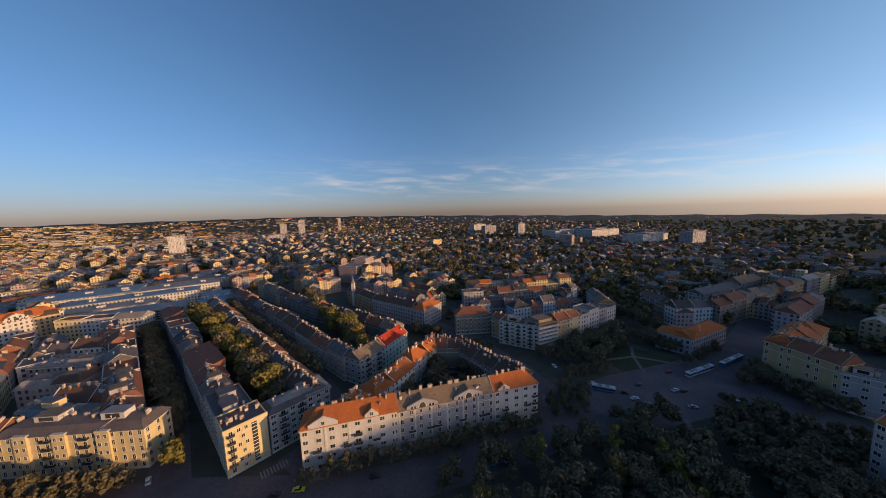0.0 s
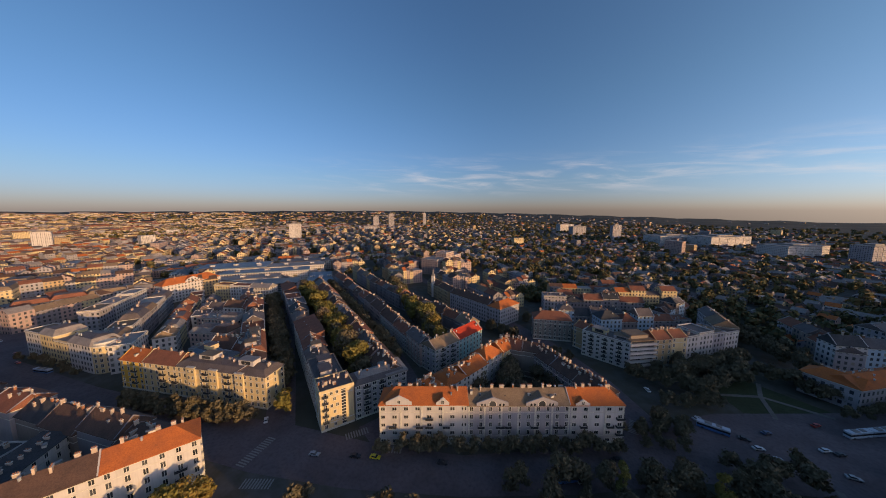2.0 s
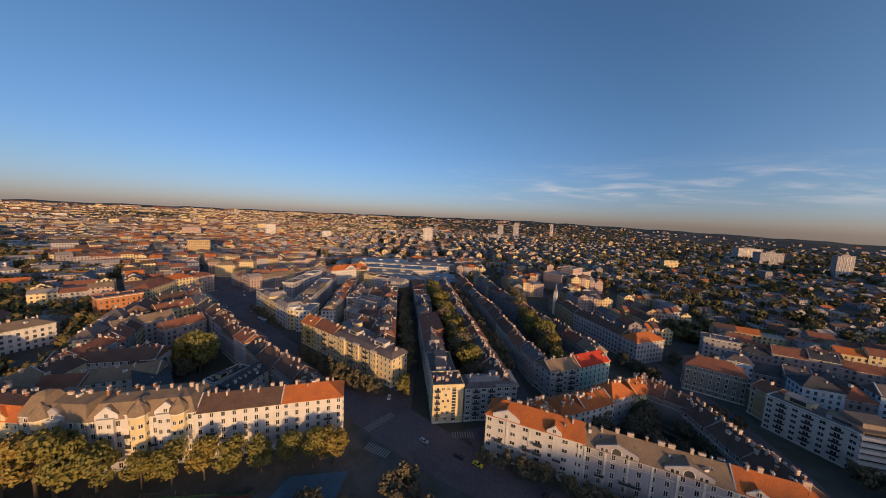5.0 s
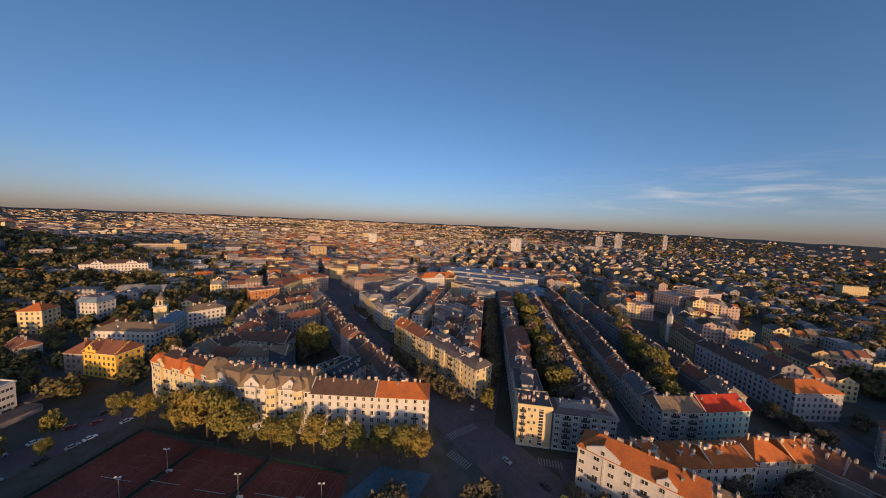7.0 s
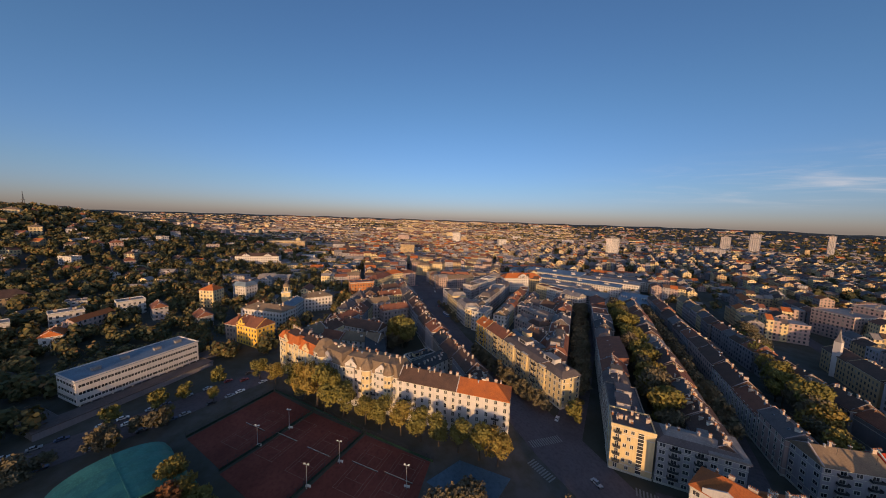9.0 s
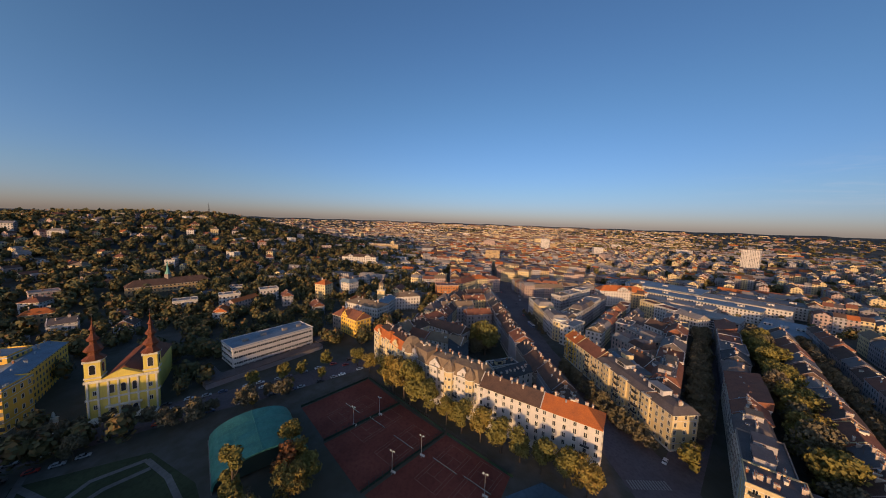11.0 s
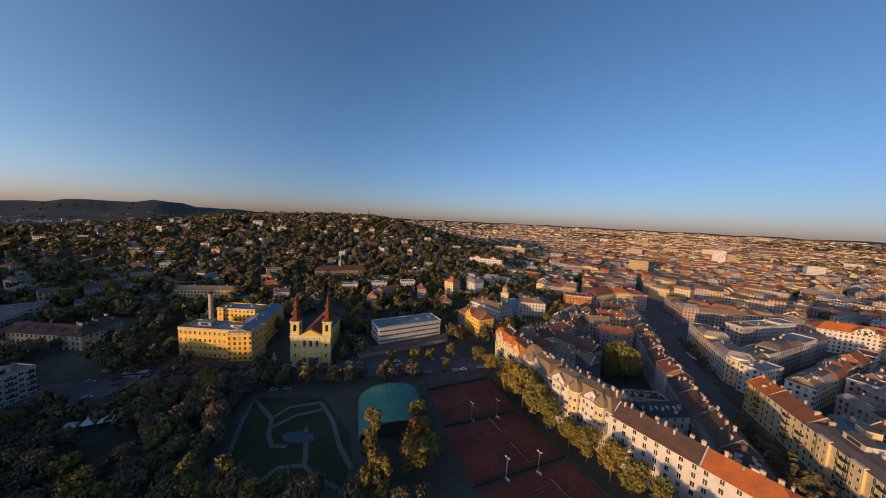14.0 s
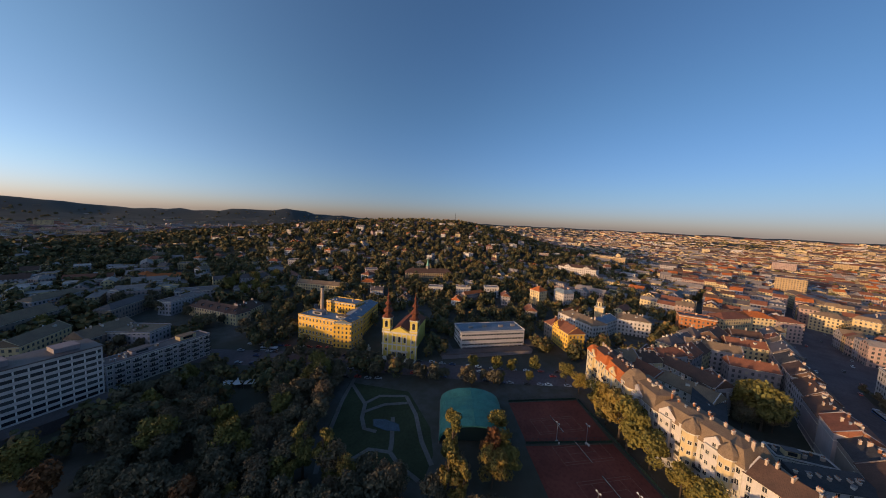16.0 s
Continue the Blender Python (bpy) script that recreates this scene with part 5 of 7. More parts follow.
house((-360, -110), (-350, -96), 14, 17, "white", "blue", "mansard", 4, 4, faces="f", label="white villa with blue grey roof", category="villa", z=7)
house((-354, 8), (-358, 35), 14, 23, "brick", "grey", "flat", 2, 6, faces="fl", label="red brick flats with a flat roof", category="flats", z=0)

# ---- landmarks further off ----
house((-366, 216), (-358, 272), 16, 20, "white", "orange", "hip", 6, 4, label="white public building with a bright orange hipped roof", category="public building", gables=((28, 14, 6),), stacks=2, far=True)
def market_hall():
    """Shopping centre of long white bands and shed roofs."""
    root = new("shopping_centre")
    u = Vector((65, 46)).normalized()
    root.matrix_basis = pose(-338, 254, 0, 0, 0, math.degrees(math.atan2(u.y, u.x)))
    tagged(root, "white and blue grey shopping centre with flat roofs", "shopping centre")
    part("hall", Shape().box(0, 82, 0, 30, -1, 11).mesh("hall", FARWALL["palegrey"]), root)
    for k in range(4):
        part("window_band", Shape().box(1, 81, -0.3, 0.1, 0, 1.3).mesh("window_band", GLASS), root, at=pose(0, 0, 1.6 + 2.5 * k))
    part("roof", Shape().box(-0.5, 82.5, -0.5, 30.5, 11, 11.6).mesh("roof", ROOF["pale"]), root)
    for x0, x1, y0, y1, z1, m in ((-30, 55, 36, 60, 12, "pale"), (-20, 90, 66, 92, 14, "blue"), (0, 110, 98, 130, 15, "pale"), (-60, 30, 100, 150, 16, "blue"), (40, 120, 138, 170, 15, "grey"), (92, 124, 4, 70, 8, "blue")):
        s = Shape().box(x0, x1, y0, y1, -1, z1).box(x0 - 0.5, x1 + 0.5, y0 - 0.5, y1 + 0.5, z1, z1 + 0.8, 1)
        for k in range(3):
            x = x0 + (x1 - x0) * (k + 0.5) / 3
            s.box(x - 3, x + 3, (y0 + y1) / 2 - 2, (y0 + y1) / 2 + 2, z1 + 0.8, z1 + 2.8, 0)
        part("hall", s.mesh("hall", [FARWALL["white"], ROOF[m]]), root)
market_hall()
def tower_block(x, y, w, d, h, turn, wall, label):
    root = tagged(new("tower_block"), label, "tower block", "tower blocks")
    root.matrix_basis = pose(x, y, ground_at(x, y), 0, 0, turn)
    part("wall", Shape().box(-w / 2, w / 2, -d / 2, d / 2, -2, h).mesh("wall", FARWALL[wall]), root)
    part("roof", Shape().box(-w / 2 - 0.3, w / 2 + 0.3, -d / 2 - 0.3, d / 2 + 0.3, h, h + 1).box(-w / 5, w / 5, -d / 4, d / 4, h + 1, h + 4).mesh("roof", ROOF["pale"]), root)
    for k in range(1, 5):
        part("pilaster", Shape().box(-0.6, 0.6, -0.5, 0, 0, h).mesh("pilaster", WALL["white"]), root, at=pose(-w / 2 + w * k / 5, -d / 2, 0))
tower_block(-770, 862, 36, 22, 54, 35, "white", "tall white tower block with vertical ribs")
tower_block(-1160, 448, 32, 18, 46, 62, "white", "tall white tower block")
for x, y, w, h in ((-970, 2066, 42, 75), (-882, 1658, 34, 62), (-800, 1700, 34, 60), (-700, 1260, 60, 26), (-670, 1950, 20, 82), (300, 1150, 30, 48), (330, 1250, 30, 46), (210, 1350, 60, 34), (420, 1050, 120, 26), (520, 1000, 130, 30), (560, 820, 110, 26), (640, 760, 60, 34), (180, 1500, 70, 36)):
    tower_block(x, y, w, w * 0.5, h, 25, "palegrey" if w < 70 else "white", "pale slab block far across the town")
row((-560, 186), (-502, 150), 3, 18, 20, ("cream",), ("orange", "tan"), ("mansard",), 141, group="cream block on the square")
row((-650, 130), (-560, 145), 3, 16, 20, ("cream",), ("rust", "tan"), ("mansard", "gable"), 142, group="cream block on the square")
row((-502, 150), (-516, 130), 1, 16, 19, ("cream",), ("tan",), ("hip",), 143, group="cream block on the square")
row((-420, 138), (-386, 226), 4, 14, 18, ("white", "palegrey"), ("rust", "orange", "tan"), ("gable", "mansard"), 144, group="white row on the square")
row((-404, 60), (-420, 100), 2, 16, 20, ("cream", "pink"), ("rust", "orange"), ("hip",), 145, group="corner house with round bays")
row((-372, 40), (-400, 62), 1, 15, 19, ("cream",), ("rust",), ("hip",), 146, group="corner house with round bays")
house((-129, 434), (-108, 512), 30, 24, "pink", "pale", "flat", 2, 6, label="pink stepped flats with flat roof", category="flats")
house((-122, 462), (-116, 490), 20, 31, "pink", "pale", "flat", 2, 6, label="pink upper storeys with flat roof", category="flats")
def church_spire():
    root = tagged(new("church_tower"), "white church tower with a pointed spire", "church tower")
    root.matrix_basis = pose(-101, 324, 0)
    part("shaft", Shape().box(-1.7, 1.7, -1.7, 1.7, -1, 25).mesh("shaft", WALL["white"]), root)
    part("spire", Shape().rings([circle(2.6, 25, 4, turn=0.5), circle(1.2, 27.5, 4, turn=0.5), circle(0.1, 34, 4, turn=0.5)]).mesh("spire", ROOF["pale"]), root)
church_spire()
house((-530, -158), (-528, -98), 18, 20, "white", "brown", "hip", 4, 4, label="long white villa with brown hipped roof", category="villa", far=True, gables=((15, 10, 4), (45, 10, 4)))
house((-810, -170), (-800, -90), 20, 22, "ochre", "grey", "flat", 2, 4, label="long ochre flat block below the hill", category="flats", far=True)
def hill_mast():
    x, y = -930 * math.sin(radians(126.0)), 930 * math.cos(radians(126.0))
    root = tagged(new("radio_mast"), "thin lattice mast on the hill top", "mast")
    root.matrix_basis = pose(x, y, ground_at(x, y))
    for a in range(3):
        part("leg", Shape().rings([circle(0.5, 0, 5, 2.4 * math.cos(a * 2.1), 2.4 * math.sin(a * 2.1)), circle(0.25, 28, 5, 0.3 * math.cos(a * 2.1), 0.3 * math.sin(a * 2.1))]).mesh("leg", DARK_METAL), root)
    part("platform", Shape().box(-1.5, 1.5, -1.5, 1.5, 18, 18.6).box(-0.2, 0.2, -0.2, 0.2, 27, 34).mesh("platform", DARK_METAL), root)
hill_mast()
for az, r, w in ((124, 940, 34), (128.5, 960, 30), (131, 930, 18), (122.5, 930, 16)):
    x, y = -r * math.sin(radians(az)), r * math.cos(radians(az))
    house((x - w / 2, y - w / 3), (x + w / 2 - w, y + w / 3), 9, 9, "cream", "tan", "hip", 3, 2, label="pale house on the crest of the hill", category="villa", far=True, z=ground_at(x, y))

# ---- trees ----
def crown_mesh(name, seed, lobes, spread, tall, leaf, count, mat):
    """Many small leaf sprays set round several lobes, with gaps between."""
    rng = np.random.default_rng(seed)
    verts, faces = [], []
    centres = []
    for k in range(lobes):
        a, q = rng.uniform(0, 2 * math.pi), rng.uniform(0, 1) ** 0.6
        zz = rng.uniform(0.12, 1.0)
        r = spread * (0.75 - 0.5 * abs(zz - 0.45)) * q
        centres.append((r * math.cos(a), r * math.sin(a), tall * zz * 0.85, spread * rng.uniform(0.32, 0.5)))
    for k in range(count):
        cx, cy, cz, cr = centres[k % lobes]
        d = rng.normal(size=3)
        d /= np.linalg.norm(d)
        d[2] = d[2] * 0.85 + 0.1
        core = k < count * 0.14
        p = np.array([cx, cy, cz]) + d * cr * (rng.uniform(0.35, 0.7) if core else rng.uniform(0.72, 1.05))
        t1 = np.cross(d + rng.normal(size=3) * 0.6, rng.normal(size=3))
        t1 /= np.linalg.norm(t1)
        t2 = np.cross(d + rng.normal(size=3) * 0.5, t1)
        t2 /= np.linalg.norm(t2)
        s = leaf * rng.uniform(0.6, 1.3) * (1.7 if core else 1.0)
        o = len(verts)
        verts += [p - t1 * s, p - t2 * s * 0.7, p + t1 * s, p + t2 * s * 0.7 + d * s * 0.3]
        faces.append((o, o + 1, o + 2, o + 3))
    return mesh_of(name, verts, faces, mat)


def trunk_mesh(name, seed, height, r, limbs, spread):
    rng = random.Random(seed)
    s = Shape().rings([circle(r * 1.5, -0.4, 7), circle(r, 0.8, 7), circle(r * 0.75, height * 0.55, 7, rng.uniform(-0.2, 0.2)), circle(r * 0.2, height, 7, rng.uniform(-0.3, 0.3))])
    for k in range(limbs):
        a, z0 = rng.uniform(0, 6.28), height * rng.uniform(0.4, 0.75)
        x, y = math.cos(a) * spread * 0.5, math.sin(a) * spread * 0.5
        s.rings([circle(r * 0.4, z0, 5), circle(r * 0.25, z0 + 0.9, 5, x * 0.5, y * 0.5), circle(r * 0.08, z0 + 2.6, 5, x, y)])
    return s.mesh(name, BARK)


def tree_kind(seed, height, spread, lobes, leaf, count, mat, label, low=0.28):
    root = tagged(new("tree"), label, "tree", "trees")
    part("trunk", trunk_mesh("trunk", seed, height * 0.8, 0.12 + height * 0.014, 5, spread), root)
    part("crown", crown_mesh("crown", seed, lobes, spread, height * (1 - low), leaf, count, mat), root, at=pose(0, 0, height * low))
    return root


KINDS = {
    "oak": [tree_kind(200 + k, 12, 5.2, 14, 0.40, 1900, LEAF, "broad green tree with an uneven crown") for k in range(4)],
    "gold": [tree_kind(210 + k, 12, 4.8, 13, 0.40, 2000, LEAF_GOLD, "golden green autumn tree with a full crown") for k in range(3)],
    "rust": [tree_kind(220 + k, 9, 4.0, 9, 0.5, 700, LEAF_RUST, "rust red autumn tree") for k in range(1)],
    "poplar": [tree_kind(230 + k, 17, 2.9, 15, 0.40, 1700, LEAF_GOLD, "tall slender poplar turning yellow", 0.12) for k in range(2)],
    "small": [tree_kind(240 + k, 7, 2.9, 9, 0.30, 900, LEAF, "small dark green tree") for k in range(3)],
}
for k, t in enumerate([t for ts in KINDS.values() for t in ts]):
    t.matrix_basis = pose(95 - 14 * k if k < 5 else 30 - 11 * (k - 5), (40 + 5 * (k % 3)) if k < 5 else (20 - 6 * (k % 4)), 0, 0, 0, 40 * k)
TREE_RNG = random.Random(77)
PLANTED, MASSED = [], []


def plant(kind, x, y, size=1.0, z=None):
    PLANTED.append((x, y))
    if len(PLANTED) > 286:
        src = TREE_RNG.choice(KINDS[kind])
        s = size * TREE_RNG.uniform(0.88, 1.12)
        MASSED.append((src, x, y, s, TREE_RNG.uniform(0, 6.28)))
        return None
    t = copy_thing(TREE_RNG.choice(KINDS[kind]), pose(x, y, ground_at(x, y) if z is None else z, 0, 0, TREE_RNG.uniform(0, 360)))
    s = size * TREE_RNG.uniform(0.88, 1.12)
    t.scale = (s, s, s * TREE_RNG.uniform(0.92, 1.1))
    return t


# the lit trees along the courts
for x, y, s in ((-160, -13, 1.55), (-153, -9, 1.4), (-168, -20, 1.35), (-164, -6, 1.2), (-177, -26, 1.15), (-148, 0, 1.2), (-139, 10, 1.05), (-133, 17, 1.0), (-127, 25, 0.95), (-121, 33, 1.15), (-116, 40, 1.1), (-110, 47, 1.05), (-104, 54, 1.1), (-99, 60, 0.9), (-188, -38, 1.0), (-197, -48, 0.8)):
    plant("gold", x, y, s * 1.18)
for x, y, s in ((-93, -63, 1.5), (-80, -55, 1.2), (-82, -50, 1.0), (35, 103, 1.05), (66, 108, 0.9), (78, 99, 1.0)):
    plant("poplar", x, y, s)
for x, y, s in ((-120, -57, 1.2), (-103, -43, 1.1), (-112, -50, 1.0), (-163, -78, 0.8), (-178, -65, 0.6), (-218, 43, 2.05), (-226, 38, 1.6), (-140, -395, 1.6), (-165, -398, 1.5), (-150, -90, 0.6), (-112, 112, 0.95), (-117, 117, 0.7)):
    plant("gold", x, y, s)
for x, y, s in ((-19, -153, 1.35), (-37, -131, 1.4), (13, -170, 1.4), (-96, -46, 1.1), (-94, -168, 1.1)):
    plant("gold", x, y, s)
for x, y, s in ((-52, -103, 1.4), (-57, -97, 1.2)):
    plant("poplar", x, y, s)
for x, y in ((-62, -60), (-20, -118), (8, -154), (-108, -53)):
    plant("rust", x, y, 1.4)
# trees in the courtyards of the narrow blocks
for k in range(22):
    f = k / 21
    x, y = -84 - 150 * f, 138 + 138 * f
    plant("oak" if k % 3 == 0 else "gold", x + TREE_RNG.uniform(-4, 4), y + TREE_RNG.uniform(-4, 4), TREE_RNG.uniform(1.5, 1.85))
for k in range(20):
    f = k / 11
    plant("oak" if k % 2 else "gold", -54 - 60 * f + TREE_RNG.uniform(-3, 3), 192 + 80 * f + TREE_RNG.uniform(-3, 3), TREE_RNG.uniform(1.45, 1.8))
for k in range(22):
    plant("oak", TREE_RNG.uniform(-22, 20), TREE_RNG.uniform(142, 172), TREE_RNG.uniform(0.8, 1.15))
for k in range(14):
    plant("oak", -225 + TREE_RNG.uniform(-14, 14), 42 + TREE_RNG.uniform(-8, 8), 0.95)


def inside(x, y, pts):
    hit = False
    for (ax, ay), (bx, by) in zip(pts, pts[1:] + pts[:1]):
        if (ay > y) != (by > y) and x < (bx - ax) * (y - ay) / (by - ay) + ax:
            hit = not hit
    return hit


def near_line(x, y, pts, gap):
    p = Vector((x, y))
    for a, b in zip(pts, pts[1:]):
        a, b = Vector(a), Vector(b)
        t = max(0.0, min(1.0, (p - a).dot(b - a) / (b - a).length_squared))
        if (p - a.lerp(b, t)).length < gap:
            return True
    return False


PATHS = [[(-108, -149), (-104, -146), (-89, -134), (-73, -119), (-64, -111), (-56, -101)], [(-103, -145), (-96, -123), (-88, -115), (-84, -108), (-86.5, -102)], [(-96, -123.5), (-106, -123), (-116, -112)], [(-91.7, -118), (-102.7, -115), (-112, -107)], [(-66, -97), (-77.4, -96), (-82.4, -88), (-80, -79), (-80, -69)], [(-98.6, -104), (-86.5, -91.4), (-82.4, -88)], [(-116, -112), (-108, -97), (-96, -82), (-89, -70)], [(112, 129), (104, 110), (104, 102), (103, 91), (96, 70)], [(134, 205), (126, 190), (120, 170)], [(126, 190), (148, 178)], [(126, 190), (104, 186)]]
for k, p in enumerate(PATHS):
    band("path", p, 2.0, PATH, 0.07 + 0.006 * k, "pale gravel path through the park", "path")
slab("lawn", [(-103, -147), (-120, -114), (-105.5, -85), (-93.6, -73), (-81, -67.5), (-66, -91.6), (-63.5, -109), (-74, -122)], LAWN, 0.02, "dark mown lawn in the park", "lawn")
slab("lawn", [(108, 172), (104, 190), (128, 208), (152, 182), (142, 172)], LAWN, 0.02, "dark mown lawn on the square", "lawn")
PARK = [(100, 105), (60, 100), (20, 88), (-30, 78), (-70, 70), (-84, 40), (-70, -20), (-86, -46), (-104, -90), (-132, -120), (-104, -160), (-50, -212), (40, -190), (110, -120), (140, -40), (140, 90)]
LAWNS = [(-101, -149), (-128, -128), (-138, -105), (-109, -80), (-94, -71), (-79, -65), (-62, -90), (-60, -110), (-72, -124)]
count = 0
while count < 330:
    x, y = TREE_RNG.uniform(-135, 142), TREE_RNG.uniform(-212, 108)
    if math.hypot(x, y) < 78 or (x < 20 and -60 < y < 60 and x > -75) or (x > 0 and y < 30):
        continue
    if not inside(x, y, PARK) or inside(x, y, LAWNS) or math.hypot(x + 62, y + 186) < 16 or math.hypot(x + 51, y + 163) < 15 or math.hypot(x, y) < 16 or any(near_line(x, y, p, 6.0) for p in PATHS):
        continue
    if any(abs(x - a) + abs(y - b) < 6 for a, b in PLANTED):
        continue
    count += 1
    plant("oak" if TREE_RNG.random() < 0.85 else ("gold" if TREE_RNG.random() < 0.4 else "small"), x, y, TREE_RNG.uniform(0.75, 1.2))
# dense dark trees on the islands of the square and at its park corner
GROVES = [([(80, 201), (109, 223), (133, 218), (123, 193), (98, 178), (88, 180)], 30, 0.75), ([(156, 152), (179, 169), (185, 165), (184, 147)], 16, 0.7), ([(53, 144), (63, 160), (77, 142), (66, 133), (50, 132)], 18, 0.6),
          ([(130, 140), (151, 143), (182, 131), (176, 126), (143, 131)], 16, 0.4), ([(146, 217), (162, 213), (171, 192), (160, 190)], 14, 0.7), ([(74, 129), (93, 133), (108, 134), (112, 126), (139, 124), (179, 117), (142, 91), (84, 92), (-3, 95), (-3, 101), (33, 115)], 95, 0.85)]
GROVES += [([(-136, -130), (-127, -122), (-157, -73), (-168, -78)], 18, 0.8), ([(-120, -160), (-112, -154), (-128, -128), (-136, -132)], 8, 0.7), ([(20, 276), (120, 286), (116, 300), (24, 292)], 22, 0.8), ([(40, 240), (80, 232), (96, 240), (56, 250)], 12, 0.7), ([(-30, 226), (-22, 218), (20, 214), (40, 207), (44, 200), (20, 203), (-18, 212)], 22, 0.6), ([(-30, 250), (-14, 243), (2, 232), (0, 225), (-26, 236)], 16, 0.7), ([(-2, 262), (8, 262), (4, 290)], 8, 0.6), ([(-37, -488), (-62, -468), (-65, -349), (-94, -265), (-105, -226), (-62, -268), (-52, -329), (-16, -405)], 60, 0.9), ([(24, -350), (10, -370), (2, -345)], 8, 0.9), ([(-40, -270), (-10, -262), (0, -285), (-20, -300)], 14, 0.7), ([(-112, -262), (-96, -235), (-104, -228), (-125, -250)], 10, 0.7)]
for pts, n, size in GROVES:
    xs, ys = [p[0] for p in pts], [p[1] for p in pts]
    made = 0
    while made < n:
        x, y = TREE_RNG.uniform(min(xs), max(xs)), TREE_RNG.uniform(min(ys), max(ys))
        made += 0.1
        if inside(x, y, pts) and not any(near_line(x, y, p, 5.5) for p in PATHS):
            plant("oak", x, y, size * TREE_RNG.uniform(0.75, 1.2))
            made += 0.9
for x, y in ((-113, -395), (-116, -361), (-131, -364), (-133, -346), (-124, -404), (12, -352)):
    plant("gold", x, y, 1.3)
plant("gold", -111, 109, 1.05)
plant("oak", -114, 112, 0.9)
# street trees and the green of the square
for pts, n, kind, sz in (([(-57, 99), (43, 127)], 26, "small", 1.2), ([(-195, 92), (-120, 101)], 24, "small", 1.3), ([(-192, 89), (-125, 97)], 14, "small", 1.1), ([(95, 180), (60, 192)], 8, "oak", 0.9), ([(86, 190), (140, 230)], 14, "oak", 1.0), ([(90, 176), (130, 212)], 12, "oak", 0.9), ([(70, 166), (100, 172)], 8, "oak", 0.7), ([(136, 214), (156, 190)], 6, "oak", 0.9), ([(150, 175), (190, 196)], 6, "oak", 0.7), ([(176, 150), (186, 126)], 8, "oak", 0.8), ([(160, 110), (140, 128)], 6, "oak", 0.6),
                         ([(-90, -205), (-140, -140)], 14, "oak", 0.7), ([(-160, -108), (-196, -62)], 4, "gold", 0.9), ([(-320, 105), (-250, 104)], 7, "small", 1.0), ([(46, 140), (75, 150)], 8, "small", 0.9), ([(152, 300), (170, 210)], 14, "oak", 1.0), ([(160, 300), (180, 240)], 10, "oak", 1.0), ([(-126, 125), (-262, 252)], 30, "oak", 1.05), ([(-128, 131), (-262, 258)], 26, "oak", 1.0), ([(-76, 168), (-240, 322)], 34, "oak", 1.15)):
    for k in range(n):
        f = (k + TREE_RNG.uniform(0.2, 0.8)) / n
        a, b = Vector(pts[0]), Vector(pts[1])
        p = a.lerp(b, f)
        plant(kind, p.x + TREE_RNG.uniform(-1.5, 1.5), p.y + TREE_RNG.uniform(-1.5, 1.5), sz)



def massed_trees():
    """The trees of the park and streets past the countable ones."""
    groups = {}
    for src, x, y, size, turn in MASSED:
        crown = [c for c in src.children if c.name.startswith("crown")][0]
        groups.setdefault(crown.data.materials[0].name, []).append((crown, x, y, size, turn))
    verts, faces, which, mats, o = [], [], [], [], 0
    for name, items in groups.items():
        mats.append(bpy.data.materials[name])
        for crown, x, y, size, turn in items:
            me = crown.data
            co = np.empty(len(me.vertices) * 3)
            me.vertices.foreach_get("co", co)
            co = co.reshape(-1, 3) + (0, 0, crown.location.z)
            c, s = math.cos(turn), math.sin(turn)
            p = np.stack([co[:, 0] * c - co[:, 1] * s, co[:, 0] * s + co[:, 1] * c, co[:, 2]], 1) * size + (x, y, ground_at(x, y))
            keep = 0.5 if math.hypot(x, y) < 140 else 0.3
            sprays = p.reshape(-1, 4, 3)
            sprays = sprays[:int(len(sprays) * keep)]
            middle = sprays.mean(axis=1, keepdims=True)
            p = (middle + (sprays - middle) * keep ** -0.45).reshape(-1, 3)
            verts += p.tolist()
            q = np.arange(len(p)).reshape(-1, 4) + o
            faces += q.tolist()
            which += [len(mats) - 1] * len(q)
            o += len(p)
    tagged(new("park_trees", mesh_of("park_trees", verts, faces, mats, which)), "dense dark canopy of park trees in evening shade", "park trees", kind="stuff")


massed_trees()

# ---- hill side: villas among trees ----
HILL_RNG = random.Random(5)
BUILT = [(-168, -6, 22), (-192, -30, 24), (-135, -208, 34), (-150, -235, 34), (-155, -165, 22), (-170, -185, 20), (-205, -112, 32), (-288, -70, 24), (-305, -46, 26), (-326, -24, 20), (-255, -75, 18), (-230, -10, 45), (-336, -124, 14), (-356, -102, 14), (-95, -318, 32), (-120, -375, 22), (-85, -395, 22), (-30, -240, 34), (20, -220, 34), (10, -300, 40), (-45, -330, 36), (-40, -380, 30), (-76, -268, 18), (-130, -75, 22), (-355, 20, 20)]
def clear(x, y, gap):
    return all(math.hypot(x - a, y - b) > r + gap for a, b, r in BUILT)
def villa(x, y, w, d, h, turn, wall, roof, kind, **kw):
    BUILT.append((x, y, max(w, d) * 0.6))
    u = Vector((math.cos(radians(turn)), math.sin(radians(turn))))
    n = Vector((-u.y, u.x))
    a = Vector((x, y)) - u * w / 2 - n * d / 2
    return house(a, a + u * w, d, h, wall, roof, kind, far=True, stacks=HILL_RNG.randint(1, 2), z=ground_at(x, y), category="villa", group="villas on the hill side", label=f"{wall} plastered villa with a {roof} roof among trees", name="villa", rh=3.5, **kw)
